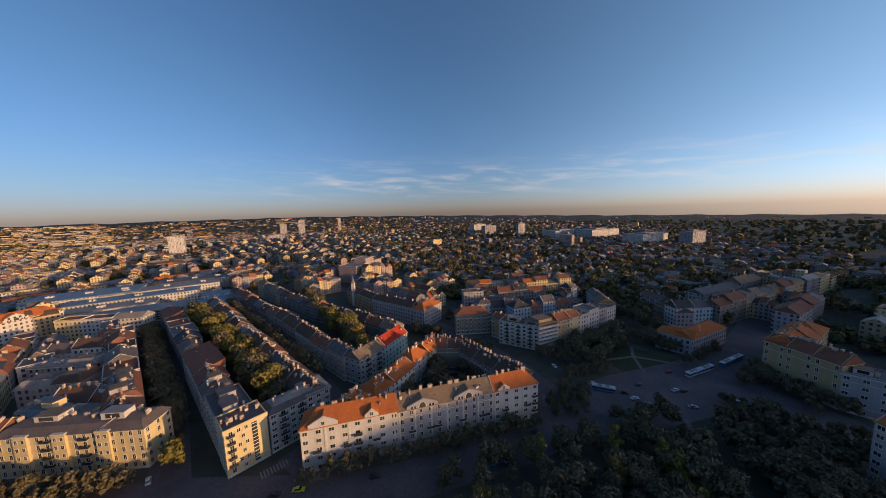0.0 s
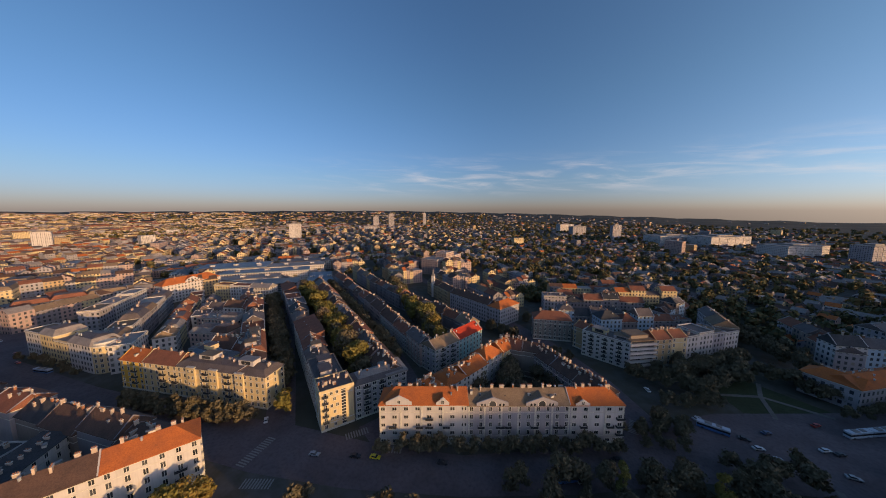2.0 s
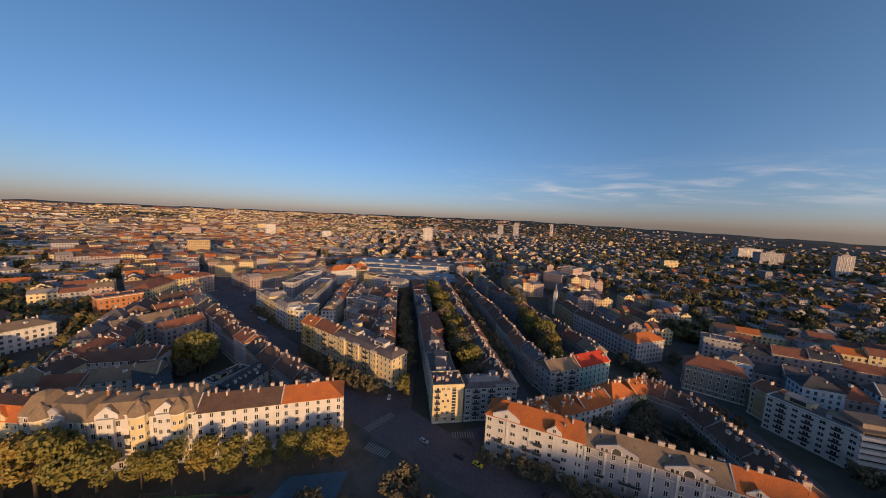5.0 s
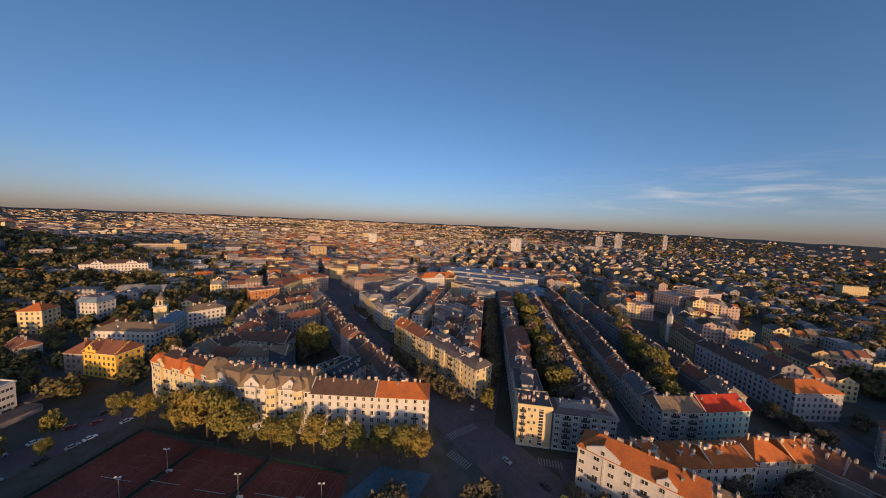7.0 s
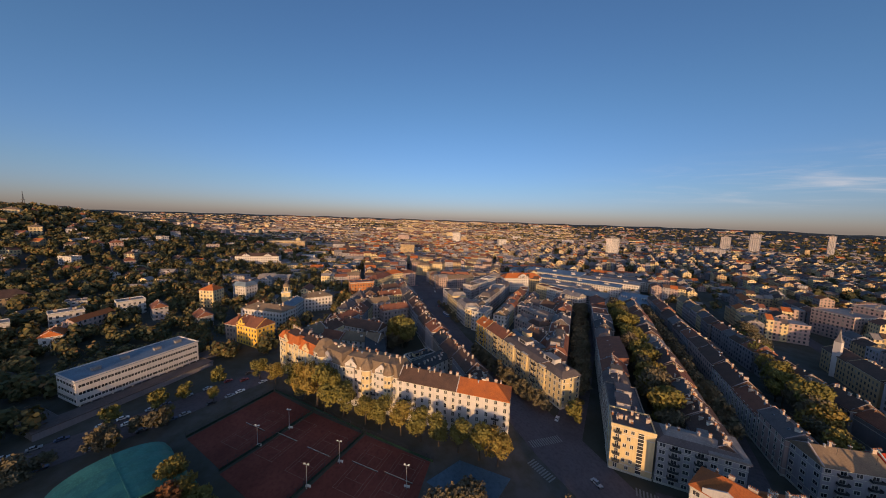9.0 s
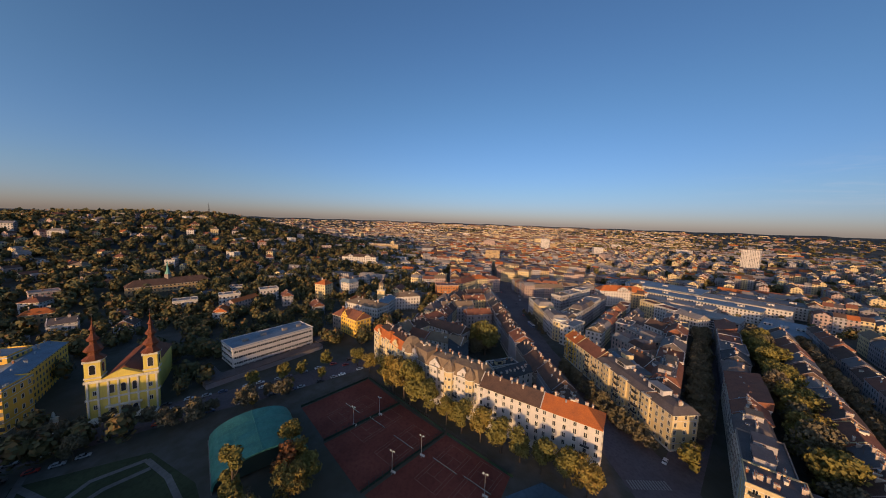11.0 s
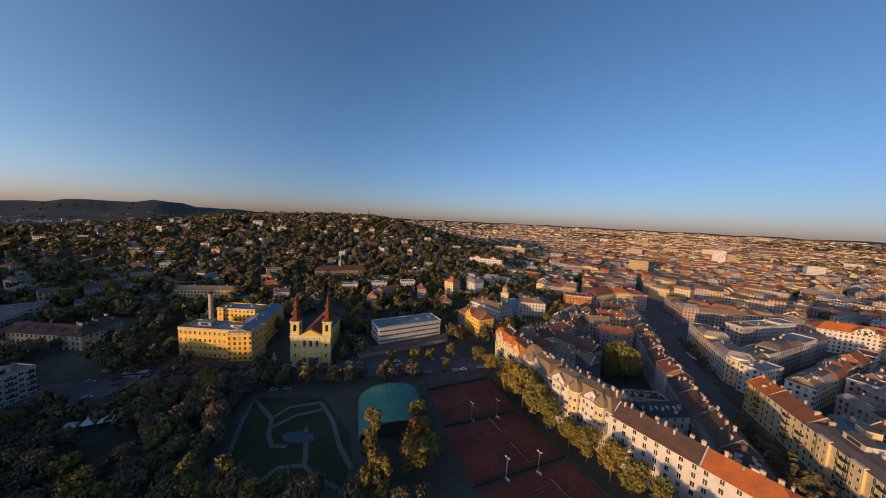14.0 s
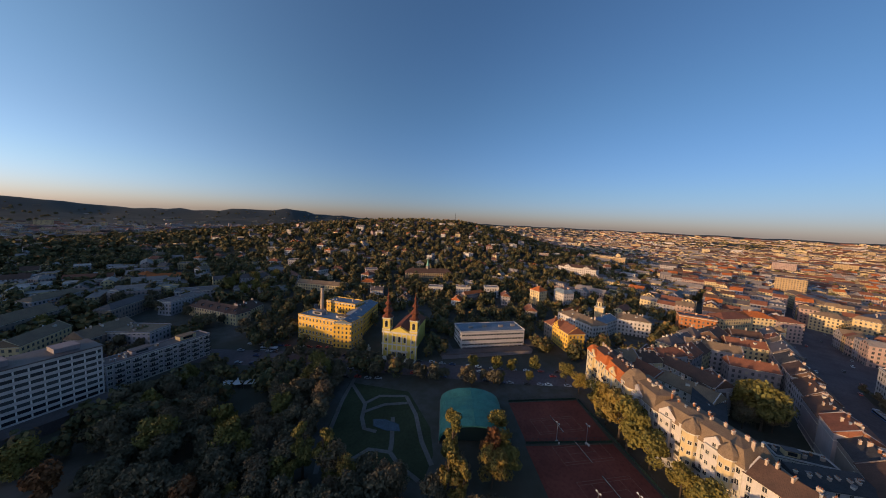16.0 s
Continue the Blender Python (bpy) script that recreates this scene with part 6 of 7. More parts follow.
# the convent-like long house with a small spire, and three pale flats
house((-297, -298), (-348, -253), 13, 7, "ochre", "brown", "hip", 6, 2, faces="f", label="long ochre institute with a brown roof", category="institute", z=17)
def small_spire():
    root = tagged(new("turret"), "slender green copper turret over the institute", "turret")
    root.matrix_basis = pose(-326, -282, 14)
    part("base", Shape().box(-2, 2, -2, 2, 8, 20).mesh("base", WALL["brown"]), root)
    part("spire", Shape().rings([circle(2.6, 20, 8), circle(1.2, 24, 8), circle(0.15, 34, 8)]).mesh("spire", ROOF["green"]), root)
small_spire()
BUILT.append((-326, -280, 38))
for x, y in ((-272, -221), (-296, -198), (-322, -174)):
    villa(x, y, 17, 11, 12, -52, "white", "pale", "flat")
villa(-190, -330, 60, 12, 8, -60, "cream", "tan", "gable")
for k in range(150):
    for _ in range(40):
        az, r = HILL_RNG.uniform(88, 190), 235 + 720 * HILL_RNG.random() ** 0.8
        x, y = -r * math.sin(radians(az)), r * math.cos(radians(az))
        if clear(x, y, 11) and not (az < 100 and r < 430):
            break
    else:
        continue
    kind = HILL_RNG.choice(("hip", "hip", "flat", "gable"))
    villa(x, y, HILL_RNG.uniform(11, 19), HILL_RNG.uniform(9, 13), HILL_RNG.uniform(6, 11), HILL_RNG.choice((20, 40, 60, -40, -60, 120)) + HILL_RNG.uniform(-10, 10), HILL_RNG.choice(("white", "cream", "palegrey", "white", "ochre", "pink")), HILL_RNG.choice(("rust", "rust", "brown", "grey", "pale", "orange", "tan")) if kind != "flat" else HILL_RNG.choice(("grey", "pale")), kind)

# ---- town blocks at middle distance ----
CITY_RNG = random.Random(9)
ROADS = [ring, [(-330, 92), (-420, 110), (-560, 128), (-800, 170), (-1200, 250)], [(-105, 100), (-140, 140), (-200, 205), (-290, 300)]]
def block(cx, cy, w, d, turn, h, sides=(0, 1, 2, 3)):
    """One closed block of houses round a yard."""
    u = Vector((math.cos(radians(turn)), math.sin(radians(turn))))
    n = Vector((-u.y, u.x))
    c = Vector((cx, cy))
    q = [c - u * w / 2 - n * d / 2, c + u * w / 2 - n * d / 2, c + u * w / 2 + n * d / 2, c - u * w / 2 + n * d / 2]
    for k in sides:
        a, b = q[k], q[(k + 1) % 4]
        run = (b - a).length
        v = (b - a).normalized()
        n_k = max(1, round(run / 15))
        a, b = a + v * (0 if k % 2 == 0 else 12.5), b - v * (0 if k % 2 == 0 else 12.5)
        inner = Vector((-v.y, v.x))
        for j in range(n_k):
            p = a.lerp(b, (j + 0.5) / n_k) + inner * 6
            TERRACES.append((p.x, p.y, (b - a).length / n_k, 12.0 + CITY_RNG.uniform(-1.5, 1.5), h + CITY_RNG.uniform(-3.5, 2.5), math.atan2(v.y, v.x), CITY_RNG.random() < 0.75))
NEAR_BLOCKS, TERRACES = [], []
for bx, by, bw, bd, bt, bh in ((-420, 160, 70, 50, 95, 18), (-388, 245, 70, 40, 60, 21), (-540, 165, 90, 60, 82, 19), (-440, 60, 60, 50, 85, 18), (-440, -2, 50, 40, 85, 16), (-520, 70, 70, 50, 82, 19), (-610, 90, 70, 50, 80, 18), (-640, 190, 80, 60, 80, 18), (-520, 250, 80, 60, 60, 18), (-620, 280, 90, 60, 60, 18), (-300, 450, 80, 50, 132, 17), (-172, 395, 60, 40, 132, 17), (-200, 470, 80, 50, 132, 17), (-90, 390, 60, 40, 132, 16), (-120, 470, 70, 45, 132, 22), (-30, 320, 50, 40, 132, 15), (-20, 400, 60, 45, 125, 14), (60, 340, 60, 45, 10, 15), (120, 370, 60, 45, 10, 15), (300, 260, 60, 40, 25, 17), (330, 190, 70, 50, 25, 17), (270, 120, 70, 50, -20, 18), (390, 330, 80, 50, 25, 18)):
    block(bx, by, bw, bd, bt, bh)
    NEAR_BLOCKS.append((bx, by, max(bw, bd) * 0.62))


def street_grid():
    """Closed blocks in rows on the grid of the inner town."""
    landmarks = [(-290, 330, 125), (-118, 470, 70), (-770, 862, 45), (-1160, 448, 45), (-362, 245, 50), (-101, 324, 30), (-60, 280, 60)]
    for turn, lo, hi in ((132.0, 4, 62), (98.0, 62, 89)):
        u = Vector((math.cos(radians(turn)), math.sin(radians(turn))))
        n = Vector((-u.y, u.x))
        for i in range(-16, 17):
            for j in range(-22, 23):
                c = u * (i * 118 + (j % 3) * 20) + n * (j * 74 + (i % 2) * 6)
                az, r = math.degrees(math.atan2(-c.x, c.y)), c.length
                if not (lo < az < hi and 460 < r < 1450) or CITY_RNG.random() < (0.5 if az < 20 else 0.12):
                    continue
                if any(near_line(c.x, c.y, p, 62) for p in ROADS) or any(math.hypot(c.x - a, c.y - b) < g + 50 for a, b, g in landmarks + NEAR_BLOCKS):
                    continue
                block(c.x, c.y, 100 + CITY_RNG.uniform(-14, 4), 58 + CITY_RNG.uniform(-8, 3), turn + CITY_RNG.uniform(-2, 2), 11 if az < 20 else CITY_RNG.uniform(13, 17), (0, 2) if CITY_RNG.random() < 0.6 else (0, 1, 2))
                GRID.append((c.x, c.y, 48))


GRID = []
street_grid()


def scatter_town():
    """Everything further off: small houses, slabs and sheds joined into one sheet of roofs."""
    rng = np.random.default_rng(4)
    verts, faces, which = [], [], []
    def add(x, y, w, d, h, turn, pitched, roof_k, wall_k):
        z = float(land(x, y)) - 1
        c, s = math.cos(turn), math.sin(turn)
        o = len(verts)
        for dx, dy in ((-w, -d), (w, -d), (w, d), (-w, d)):
            verts.append((x + (dx * c - dy * s) / 2, y + (dx * s + dy * c) / 2, z))
        for dx, dy in ((-w, -d), (w, -d), (w, d), (-w, d)):
            verts.append((x + (dx * c - dy * s) / 2, y + (dx * s + dy * c) / 2, z + h))
        faces.extend([(o, o + 1, o + 5, o + 4), (o + 1, o + 2, o + 6, o + 5), (o + 2, o + 3, o + 7, o + 6), (o + 3, o, o + 4, o + 7)])
        which.extend([wall_k] * 4)
        if pitched:
            for dx in (-w, w):
                verts.append((x + dx * c / 2, y + dx * s / 2, z + h + d * 0.3))
            faces.extend([(o + 4, o + 5, o + 9, o + 8), (o + 6, o + 7, o + 8, o + 9), (o + 5, o + 6, o + 9), (o + 7, o + 4, o + 8)])
            which.extend([roof_k, roof_k, wall_k, wall_k])
        else:
            faces.append((o + 4, o + 5, o + 6, o + 7))
            which.append(roof_k)
    for x, y, w, d, h, turn, pitched in TERRACES:
        add(x, y, w, d, h + 1, turn, pitched, int(rng.choice([6, 6, 7, 7, 8, 9, 10, 11])) if pitched else int(rng.choice([8, 9])), int(rng.choice([0, 0, 2, 3, 4, 5])))
    made = 0
    while made < 16000:
        az = rng.uniform(-62, 186)
        r = 330 + 3800 * rng.random() ** 1.2
        x, y = -r * math.sin(math.radians(az)), r * math.cos(math.radians(az))
        hill = 100 < az and land(x, y) > 12
        if (az > 138 and r > 2300 and rng.random() < 0.95) or (az < 6 and r > 2300 + 60 * (az + 30) and rng.random() < 0.85):
            continue
        if hill and rng.random() < 0.45:
            continue
        if az > 88 and r < 960 and rng.random() < (0.95 if r < 420 else 0.7):
            continue
        if r < 900 and any(math.hypot(x - a, y - b) < g + 18 for a, b, g in NEAR_BLOCKS):
            continue
        if r < 1520 and az < 90 and any(math.hypot(x - a, y - b) < g for a, b, g in GRID):
            continue
        if az < 48 and r > 1000 and rng.random() < 0.6:
            continue
        if r < 700 and (any(near_line(x, y, p, 34) for p in ROADS) or not clear(x, y, 10)):
            continue
        if r < 470 and -35 < az < 88 and not (az < 2 and r > 400):
            continue
        green = math.sin(x * 0.0041 + 1.3) + math.sin(y * 0.0047 + x * 0.002) + (0.9 if az < 20 else 0)
        if green > 1.0 and rng.random() < 0.6:
            continue
        low = az < 22 or green > 0.7 or hill
        turn = math.radians(132 if az < 60 else 80) + (math.pi / 2 if rng.random() < 0.4 else 0) + rng.normal() * 0.06
        big = min(2.2, 0.8 + r / 2600)
        w, d = rng.uniform(11, 40) * big, rng.uniform(9, 15) * big
        h = rng.uniform(6, 14)
        if low:
            w, d, h = rng.uniform(9, 18) * big, rng.uniform(8, 12) * big, rng.uniform(5, 9)
        if rng.random() < 0.007 and r > 700 and not hill:
            w, d, h = rng.uniform(18, 40), rng.uniform(12, 16), rng.uniform(24, 42)
        pitched = rng.random() < (0.75 if low else 0.4)
        roof_k = int(rng.choice([6, 7, 8, 9, 10], p=[0.16, 0.18, 0.2, 0.36, 0.1])) if pitched else int(rng.choice([8, 9]))
        h *= max(0.45, 1 - r / 6000)
        wall_k = int(rng.choice([0, 2, 3, 3, 4, 5] if az < 48 else [0, 0, 1, 2, 4, 5]))
        if az < 58 and r > 2000 and rng.random() < 0.7:
            continue
        if r > 1000 and az > 48:
            pitched = rng.random() < 0.15
            roof_k, wall_k = int(rng.choice([9, 7, 8, 11, 8, 7, 6, 6])), int(rng.choice([0, 0, 4, 1, 5]))
            w *= 1.3
        add(x, y, w, d, h, turn, pitched, roof_k, wall_k)
        made += 1
    mats = [FARWALL[k] for k in ("cream", "white", "palegrey", "grey", "ochre", "pink")] + [ROOF[k] for k in ("rust", "brown", "grey", "pale", "orange", "tan")]
    return tagged(new("far_town", mesh_of("far_town", verts, faces, mats, which)), "far roofs and walls of the town to the horizon", "far town", kind="stuff")


scatter_town()


def scatter_woods():
    """Crowns of far trees, each a clump of leaf sprays."""
    rng = np.random.default_rng(8)
    verts, faces = [], []
    made = 0
    while made < 14000:
        az = rng.uniform(-62, 188)
        near_hill = az > 88
        r = (175 + 940 * rng.random() ** 0.8) if near_hill and rng.random() < 0.78 else 330 + 3600 * rng.random() ** 1.5
        x, y = -r * math.sin(math.radians(az)), r * math.cos(math.radians(az))
        if (az > 138 and r > 2000 and rng.random() < 0.4) or (az < 6 and r > 2600) or (az < 127 and near_hill and r < 232):
            continue
        if r < 1000 and not all(math.hypot(x - a, y - b) > g * (0.8 if g > 30 else 1.0) for a, b, g in BUILT):
            continue
        if r < 900 and any(math.hypot(x - a, y - b) < g for a, b, g in NEAR_BLOCKS):
            continue
        if r < 470 and -35 < az < 88 and not (az < 2 and r > 330):
            continue
        if r < 1000 and any(near_line(x, y, p, 20) for p in ROADS) or (az > 88 and r < 520 and near_line(x, y, [(-10, -300), (-64, -233), (-105, -186), (-148, -124), (-172, -85), (-200, -48), (-235, -10), (-300, 30), (-400, 52)], 12)):
            continue
        if not near_hill and rng.random() < (0.4 if az > 20 else 0.2):
            continue
        z = float(land(x, y))
        made += 1
        s = rng.uniform(3.0, 5.2) * (1 + r / 4000)
        tall = s * rng.uniform(1.3, 2.0) * max(0.3, 1 - r / 3200)
        n = 100 if r < 330 else 60 if r < 700 else 20
        for k in range(n):
            d = rng.normal(size=3)
            d /= np.linalg.norm(d)
            core = k < n * 0.2
            p = np.array([x, y, z + tall * 0.9]) + d * np.array([s, s, tall * 0.75]) * (rng.uniform(0.2, 0.6) if core else rng.uniform(0.65, 1.05))
            t1 = np.cross(d, rng.normal(size=3))
            t1 /= np.linalg.norm(t1)
            t2 = np.cross(d + rng.normal(size=3) * 0.5, t1)
            t2 /= np.linalg.norm(t2)
            q = s * (0.21 if n == 100 else 0.27 if n == 60 else 0.5) * rng.uniform(0.7, 1.3) * (2.0 if core else 1.0)
            o = len(verts)
            verts.extend([p - t1 * q, p - t2 * q, p + t1 * q, p + t2 * q])
            faces.append((o, o + 1, o + 2, o + 3))
    return tagged(new("far_woods", mesh_of("far_woods", verts, faces, LEAF_FAR)), "autumn trees on the hill and between far houses", "far trees", kind="stuff")


scatter_woods()

# ---- vehicles and small things ----
def car_kind(colour_name, colour, van=False):
    paint, nt, b = material("car_paint_" + colour_name, 0.3)
    nt.links.new(mixed(nt, ramp(nt, grain(nt, 2.0), [(0.4, (0, 0, 0)), (0.8, (0.3, 0.3, 0.3))]), colour, tuple(c * 0.8 for c in colour)), b.inputs["Base Color"])
    root = tagged(new("car"), f"{colour_name} parked car on the asphalt", "car", "cars")
    h = 1.0
    s = Shape().rings([[(-2.1, -0.8, 0.3), (2.1, -0.8, 0.3), (2.1, 0.8, 0.3), (-2.1, 0.8, 0.3)], [(-2.2, -0.88, 0.6), (2.2, -0.88, 0.55), (2.2, 0.88, 0.55), (-2.2, 0.88, 0.6)], [(-2.1, -0.84, 0.98), (2.1, -0.8, 0.82), (2.1, 0.8, 0.82), (-2.1, 0.84, 0.98)]])
    part("body", s.mesh("body", paint), root)
    x0, x1 = (-2.0, 1.3) if van else (-1.5, 0.9)
    top = 2.0 if van else 1.45
    part("cabin", Shape().rings([[(x0, -0.8, 0.9), (x1, -0.8, 0.85), (x1, 0.8, 0.85), (x0, 0.8, 0.9)], [(x0 + 0.35, -0.66, top - 0.06), (x1 - 0.6, -0.66, top - 0.06), (x1 - 0.6, 0.66, top - 0.06), (x0 + 0.35, 0.66, top - 0.06)]]).mesh("cabin", GLASS), root)
    part("roof", Shape().box(x0 + 0.33, x1 - 0.58, -0.67, 0.67, top - 0.06, top).mesh("roof", paint), root)
    tyre = Shape().rings([[(0.32 * math.cos(a * 0.628), 0.1, 0.32 * math.sin(a * 0.628)) for a in range(10)], [(0.32 * math.cos(a * 0.628), -0.1, 0.32 * math.sin(a * 0.628)) for a in range(10)]]).mesh("wheel", DARK_METAL)
    for x in (-1.35, 1.35):
        for y in (-0.78, 0.78):
            part("wheel", tyre, root, at=pose(x, y, 0.32))
    return root


CARS = [car_kind("white", (0.75, 0.75, 0.74)), car_kind("grey", (0.3, 0.31, 0.33)), car_kind("black", (0.03, 0.03, 0.035)), car_kind("silver", (0.5, 0.51, 0.53)), car_kind("dark blue", (0.04, 0.06, 0.13)), car_kind("red", (0.35, 0.04, 0.03))]
TAXI = car_kind("yellow", (0.75, 0.6, 0.03))
VAN = car_kind("white van", (0.7, 0.7, 0.7), True)
CAR_RNG = random.Random(12)
TAXI.matrix_basis = pose(-55.5, 98, 0.08, 0, 0, 5)
VAN.matrix_basis = pose(24, 108.5, 0.08, 0, 0, 22)
SPOTS = [(69, 180, 100), (83, 160, 30), (96, 150, -15), (98, 145, 10), (108, 157, 25), (134, 169, 30), (124, 151, 20), (128, 150, 20), (109, 141, -20), (122, 137, -10), (144, 142, -50), (147, 139, -55), (150, 136, -55), (146, 129, -60), (39, 123, 25), (16, 114, 20), (101, 140, 10)]
for k, c in enumerate(CARS):
    x, y, a = SPOTS[k]
    c.matrix_basis = pose(x, y, 0.08, 0, 0, a)
for x, y, a in SPOTS[len(CARS):]:
    copy_thing(CAR_RNG.choice(CARS[:4]), pose(x, y, 0.08, 0, 0, a))


def parked(pts, n, off, jitter=0.4):
    """Cars at the kerb along a line."""
    lens = [(Vector(b) - Vector(a)).length for a, b in zip(pts, pts[1:])]
    for k in range(n):
        d = sum(lens) * (k + CAR_RNG.uniform(0.2, 0.8)) / n
        for (a, b), l in zip(zip(pts, pts[1:]), lens):
            if d <= l:
                a, b = Vector(a), Vector(b)
                u = (b - a).normalized()
                p = a + u * d + Vector((-u.y, u.x)) * (off + CAR_RNG.uniform(-jitter, jitter))
                copy_thing(CAR_RNG.choice(CARS), pose(p.x, p.y, ground_at(p.x, p.y) + 0.08, 0, 0, math.degrees(math.atan2(u.y, u.x))))
                break
            d -= l


VILL = [(-64, -233), (-105, -186), (-148, -124), (-172, -85), (-200, -48)]
parked(VILL, 26, 8.6)
parked(VILL, 28, -8.4)
parked([(-70, -236), (-112, -186)], 9, 12.5, 0.8)
parked([(-98, -182), (-128, -142)], 8, -11.5, 0.6)
parked(VILL, 6, 2.5, 1.5)
parked([(-300, 92), (-420, 110), (-520, 124)], 14, 12, 6)
parked([(-300, 92), (-420, 110), (-520, 124)], 10, -10, 6)
parked([(-110, 104), (-200, 205)], 10, 5.0)
parked([(-62, 116), (-52, 136)], 3, -4.5)
parked([(-250, 88), (-150, 90)], 7, -9)
parked([(-95, 88), (-60, 92), (-20, 98)], 3, 5, 2)


def bus(x, y, turn, parts, label, colour, stripe):
    root = tagged(new("bus"), label, "bus", "buses and trams")
    root.matrix_basis = pose(x, y, 0.08, 0, 0, turn)
    L = 11.5
    for k in range(parts):
        o = (k - (parts - 1) / 2) * (L + 0.4)
        body = part("body", Shape().box(o - L / 2, o + L / 2, -1.25, 1.25, 0.35, 1.35, 1).box(o - L / 2, o + L / 2, -1.25, 1.25, 2.3, 3.0).mesh("body", [colour, stripe]), root)
        part("glazing", Shape().box(o - L / 2 + 0.05, o + L / 2 - 0.05, -1.22, 1.22, 1.35, 2.3).mesh("glazing", GLASS), body)
        part("roof_unit", Shape().box(o - 3, o - 0.5, -0.9, 0.9, 3.0, 3.3).box(o + 1, o + 3, -0.8, 0.8, 3.0, 3.25).mesh("roof_unit", ROOF["pale"]), body)
        for wx in (-3.6, 3.4):
            for wy in (-1.1, 1.1):
                part("wheel", Shape().rings([[(0.48 * math.cos(a * 0.628), 0.15, 0.48 * math.sin(a * 0.628)) for a in range(10)], [(0.48 * math.cos(a * 0.628), -0.15, 0.48 * math.sin(a * 0.628)) for a in range(10)]]).mesh("wheel", DARK_METAL), body, at=pose(o + wx, wy, 0.48))


BUS_PALE, BUS_BLUE = plain("pale_bus_paint", (0.42, 0.45, 0.52), 0.35), plain("blue_bus_paint", (0.07, 0.17, 0.42), 0.35)
bus(86, 153.2, -24, 1, "pale blue city bus crossing the square", BUS_PALE, BUS_BLUE)
bus(151.5, 167.7, 21, 2, "pale articulated tram at its stop", BUS_PALE, BUS_PALE)
bus(181, 178.5, 24, 2, "pale articulated tram at its stop", BUS_PALE, BUS_BLUE)
bus(19.5, 108.2, 22, 1, "white and blue bus at the kerb", BUS_PALE, BUS_BLUE)
bus(-284, 101, 6, 1, "blue city bus on the avenue", BUS_PALE, BUS_BLUE)
bus(-88, -224, 128, 1, "pale bus standing by the park", BUS_PALE, BUS_PALE)
bus(-96, -250, 140, 1, "blue city bus by the school", BUS_BLUE, BUS_PALE)


def crossing(x, y, turn, n, length):
    root = tagged(new("zebra_crossing"), "worn white zebra crossing on asphalt", "crossing", kind="structure")
    root.matrix_basis = pose(x, y, 0.085, 0, 0, turn)
    stripe = Shape().box(-0.28, 0.28, -length / 2, length / 2, -0.02, 0.012).mesh("stripe", PAINT)
    for k in range(n):
        part("stripe", stripe, root, at=pose((k - (n - 1) / 2) * 1.15, 0, 0))


crossing(-105, 88, 88, 14, 4.2)
crossing(-92, 76, 15, 10, 4.2)
crossing(-70, 108, 42, 9, 4.0)
crossing(52, 146, 70, 9, 4.0)
crossing(-50, 104, 12, 6, 3.6)


def tents():
    cloth = plain("white_tent_cloth", (0.75, 0.76, 0.78), 0.7)
    for k in range(5):
        root = tagged(new("party_tent"), "white peaked tent among the park trees", "tent", "tents")
        f = k / 4
        root.matrix_basis = pose(-53 - 17.5 * f, -192 + 15 * f, 0, 0, 0, -38)
        part("canopy", Shape().rings([circle(3.4, 2.6, 4, turn=0.5), circle(2.2, 3.2, 4, turn=0.5), circle(0.8, 4.2, 4, turn=0.5), circle(0.1, 5.6, 4, turn=0.5)]).mesh("canopy", cloth), root)
        for x in (-2.3, 2.3):
            for y in (-2.3, 2.3):
                part("pole", Shape().rings([circle(0.06, -0.2, 6), circle(0.06, 2.7, 6)]).mesh("pole", METAL), root, at=pose(x, y, 0))


tents()
slab("paved_yard", [(-44, -200), (-34, -196), (-38, -186), (-48, -190)], PAVING, 0.1, "pale paved yard in the park", "paving")
slab("pond", [(-97, -98), (-94, -94), (-90, -99), (-88, -106), (-91, -110), (-95, -106)], sheet("dark_pond_water", (0.05, 0.07, 0.09), 0.15), 0.12, "small still pond in the park", "pond")


def statue():
    root = tagged(new("monument"), "pale stone monument on a stepped plinth", "monument")
    root.matrix_basis = pose(-136, -172, 0)
    part("plinth", Shape().box(-1.6, 1.6, -1.6, 1.6, -1, 0.5).box(-1, 1, -1, 1, 0.5, 3.2).box(-1.2, 1.2, -1.2, 1.2, 3.2, 3.5).mesh("plinth", STONE), root)
    part("column", Shape().rings([circle(0.5, 3.5, 10), circle(0.62, 4.6, 10), circle(0.42, 5.6, 10), circle(0.3, 6.2, 10)]).mesh("column", STONE), root)


statue()


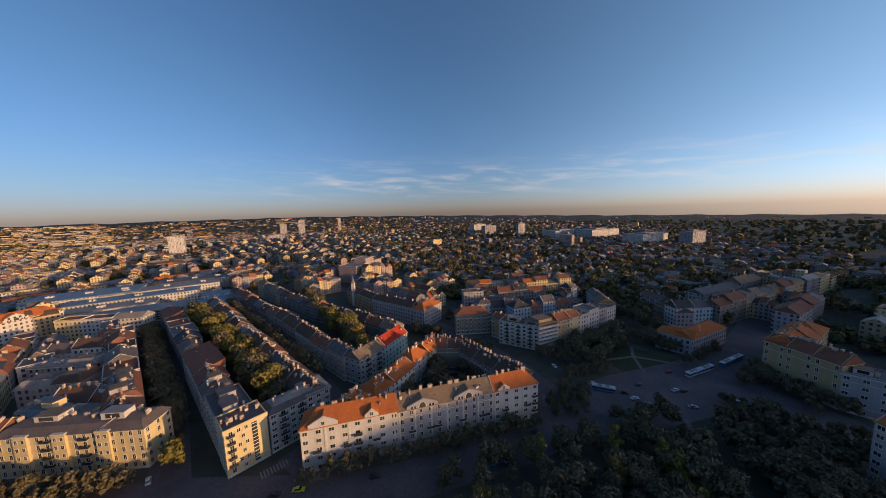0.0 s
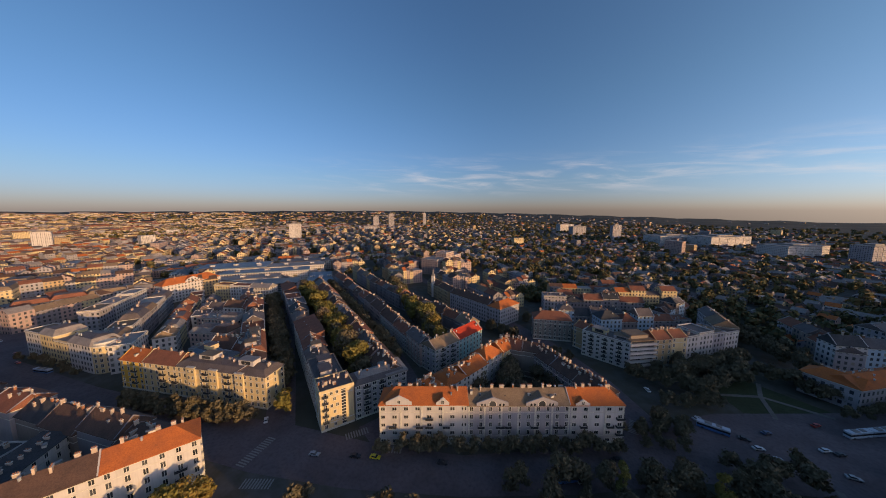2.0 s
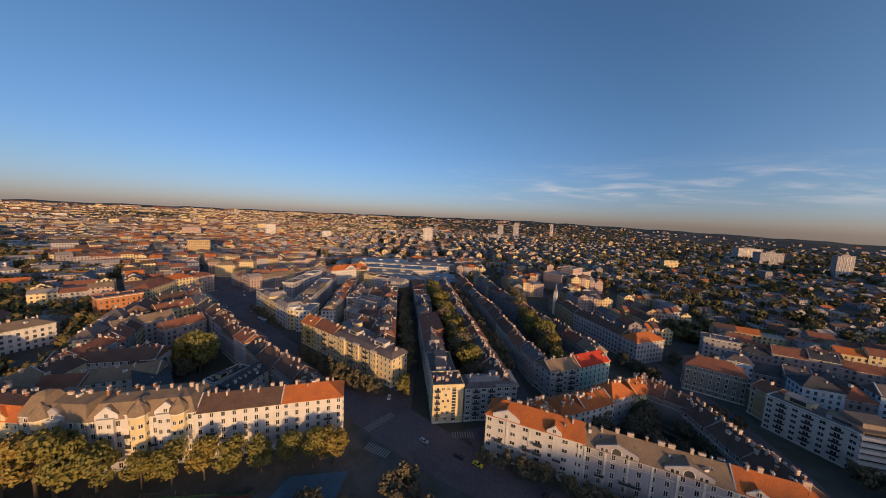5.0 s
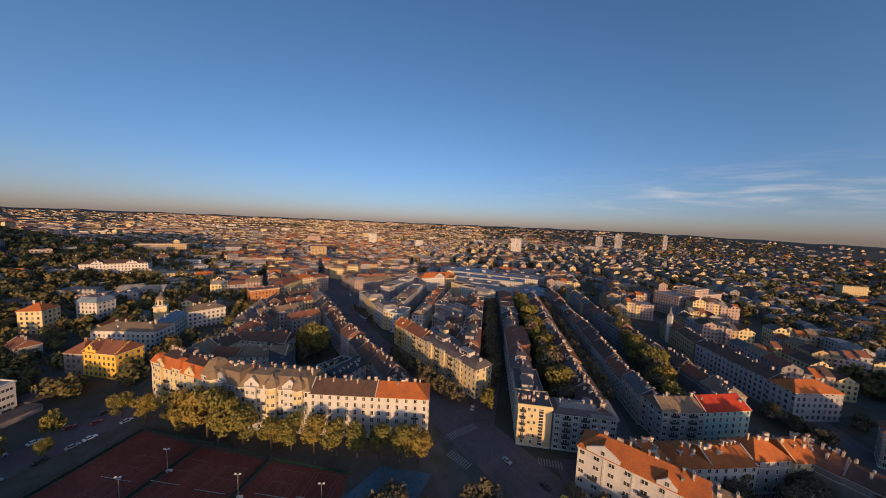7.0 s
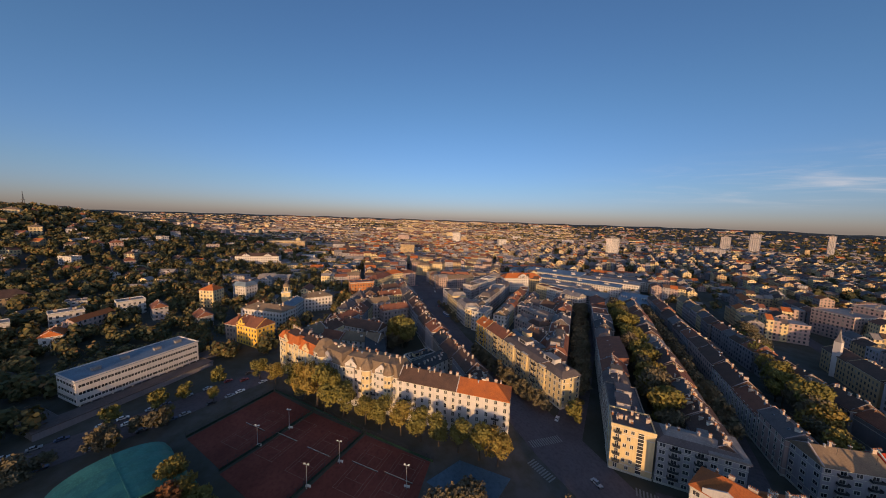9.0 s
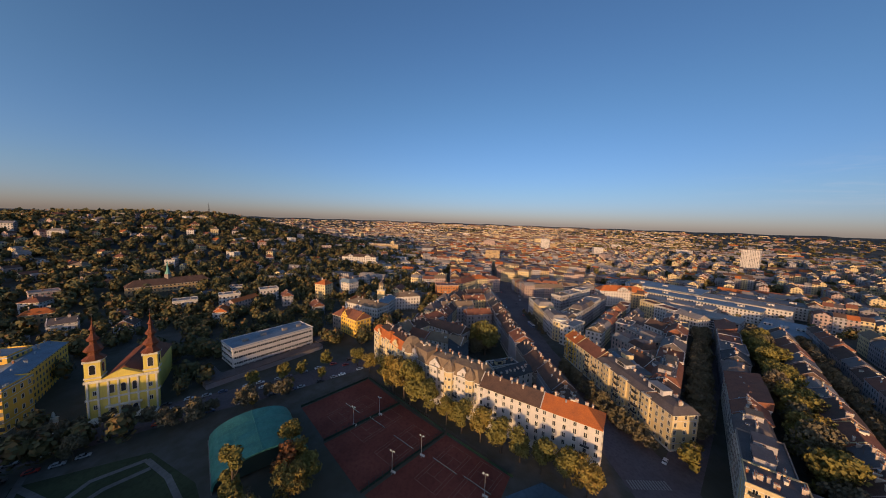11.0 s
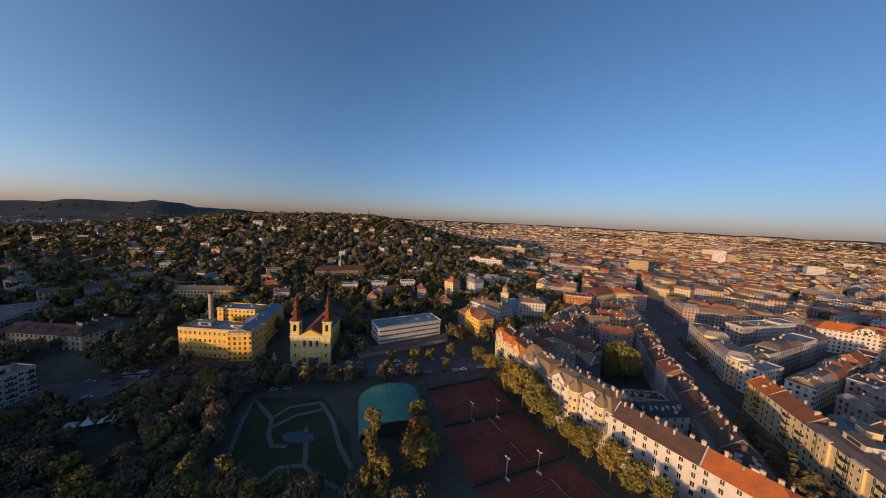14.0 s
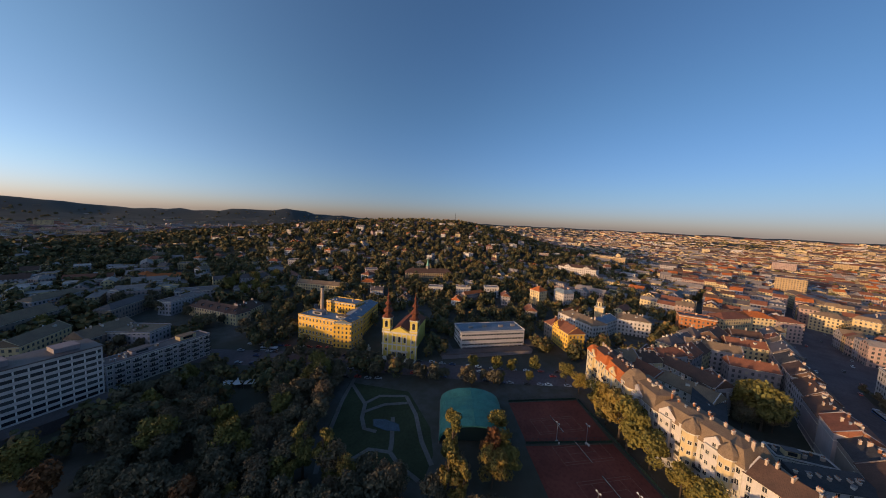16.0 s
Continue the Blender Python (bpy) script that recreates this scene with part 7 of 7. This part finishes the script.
def court_fence(a, b, h=3.0):
    a, b = Vector(a), Vector(b)
    u, w = (b - a).normalized(), (b - a).length
    root = tagged(new("court_fence"), "dark green mesh fence between the courts", "fence", "court fences")
    root.matrix_basis = pose(a.x, a.y, 0, 0, 0, math.degrees(math.atan2(u.y, u.x)))
    n = int(w / 3)
    post = Shape().box(-0.05, 0.05, -0.05, 0.05, -0.2, h).mesh("post", DARK_METAL)
    for k in range(n + 1):
        part("post", post, root, at=pose(w * k / n, 0, 0))
    rail = Shape().box(0, w, -0.015, 0.015, -0.02, 0.02).mesh("rail", DARK_METAL)
    for k in range(7):
        part("rail", rail, root, at=pose(0, 0, 0.32 + k * (h - 0.3) / 6.5))
    part("windscreen", Shape().box(0, w, 0.03, 0.05, 0.1, 1.2).mesh("windscreen", plain("dark_green_cloth", (0.02, 0.045, 0.03), 0.9)), root)


court_fence((-126.8, -45.6), (-155.4, -14.8))
court_fence((-101.2, -23), (-132.4, 8.8))
court_fence((-151, -66), (-180.6, -37.5))
court_fence((-180.8, -36.6), (-133, 9.4))
court_fence((-108, 35), (-132, 10))


CHALK = plain("worn_chalk_line", (0.26, 0.15, 0.12), 0.9)


def court_marks(cx, cy, turn):
    root = tagged(new("court_lines"), "white lines on a clay court", "court marks", kind="structure")
    root.matrix_basis = pose(cx, cy, 0.075, 0, 0, turn)
    for x0, x1, y0, y1 in ((-11.9, 11.9, -5.5, -5.4), (-11.9, 11.9, 5.4, 5.5), (-11.9, -11.8, -5.5, 5.5), (11.8, 11.9, -5.5, 5.5), (-11.9, 11.9, -4.15, -4.05), (-11.9, 11.9, 4.05, 4.15), (-6.45, -6.35, -4.1, 4.1), (6.35, 6.45, -4.1, 4.1), (-6.4, 6.4, -0.05, 0.05)):
        part("line", Shape().box(x0, x1, y0, y1, -0.02, 0.006).mesh("line", CHALK), root)
    part("net", Shape().box(-0.02, 0.02, -6.2, 6.2, 0.45, 0.85).box(-0.03, 0.03, -6.2, 6.2, 0.85, 0.95, 1).mesh("net", [DARK_METAL, FRAMES]), root)


for x, y in ((-150, -39), (-139, -24), (-126, -10), (-113, 8), (-104, 20)):
    court_marks(x, y, 139)
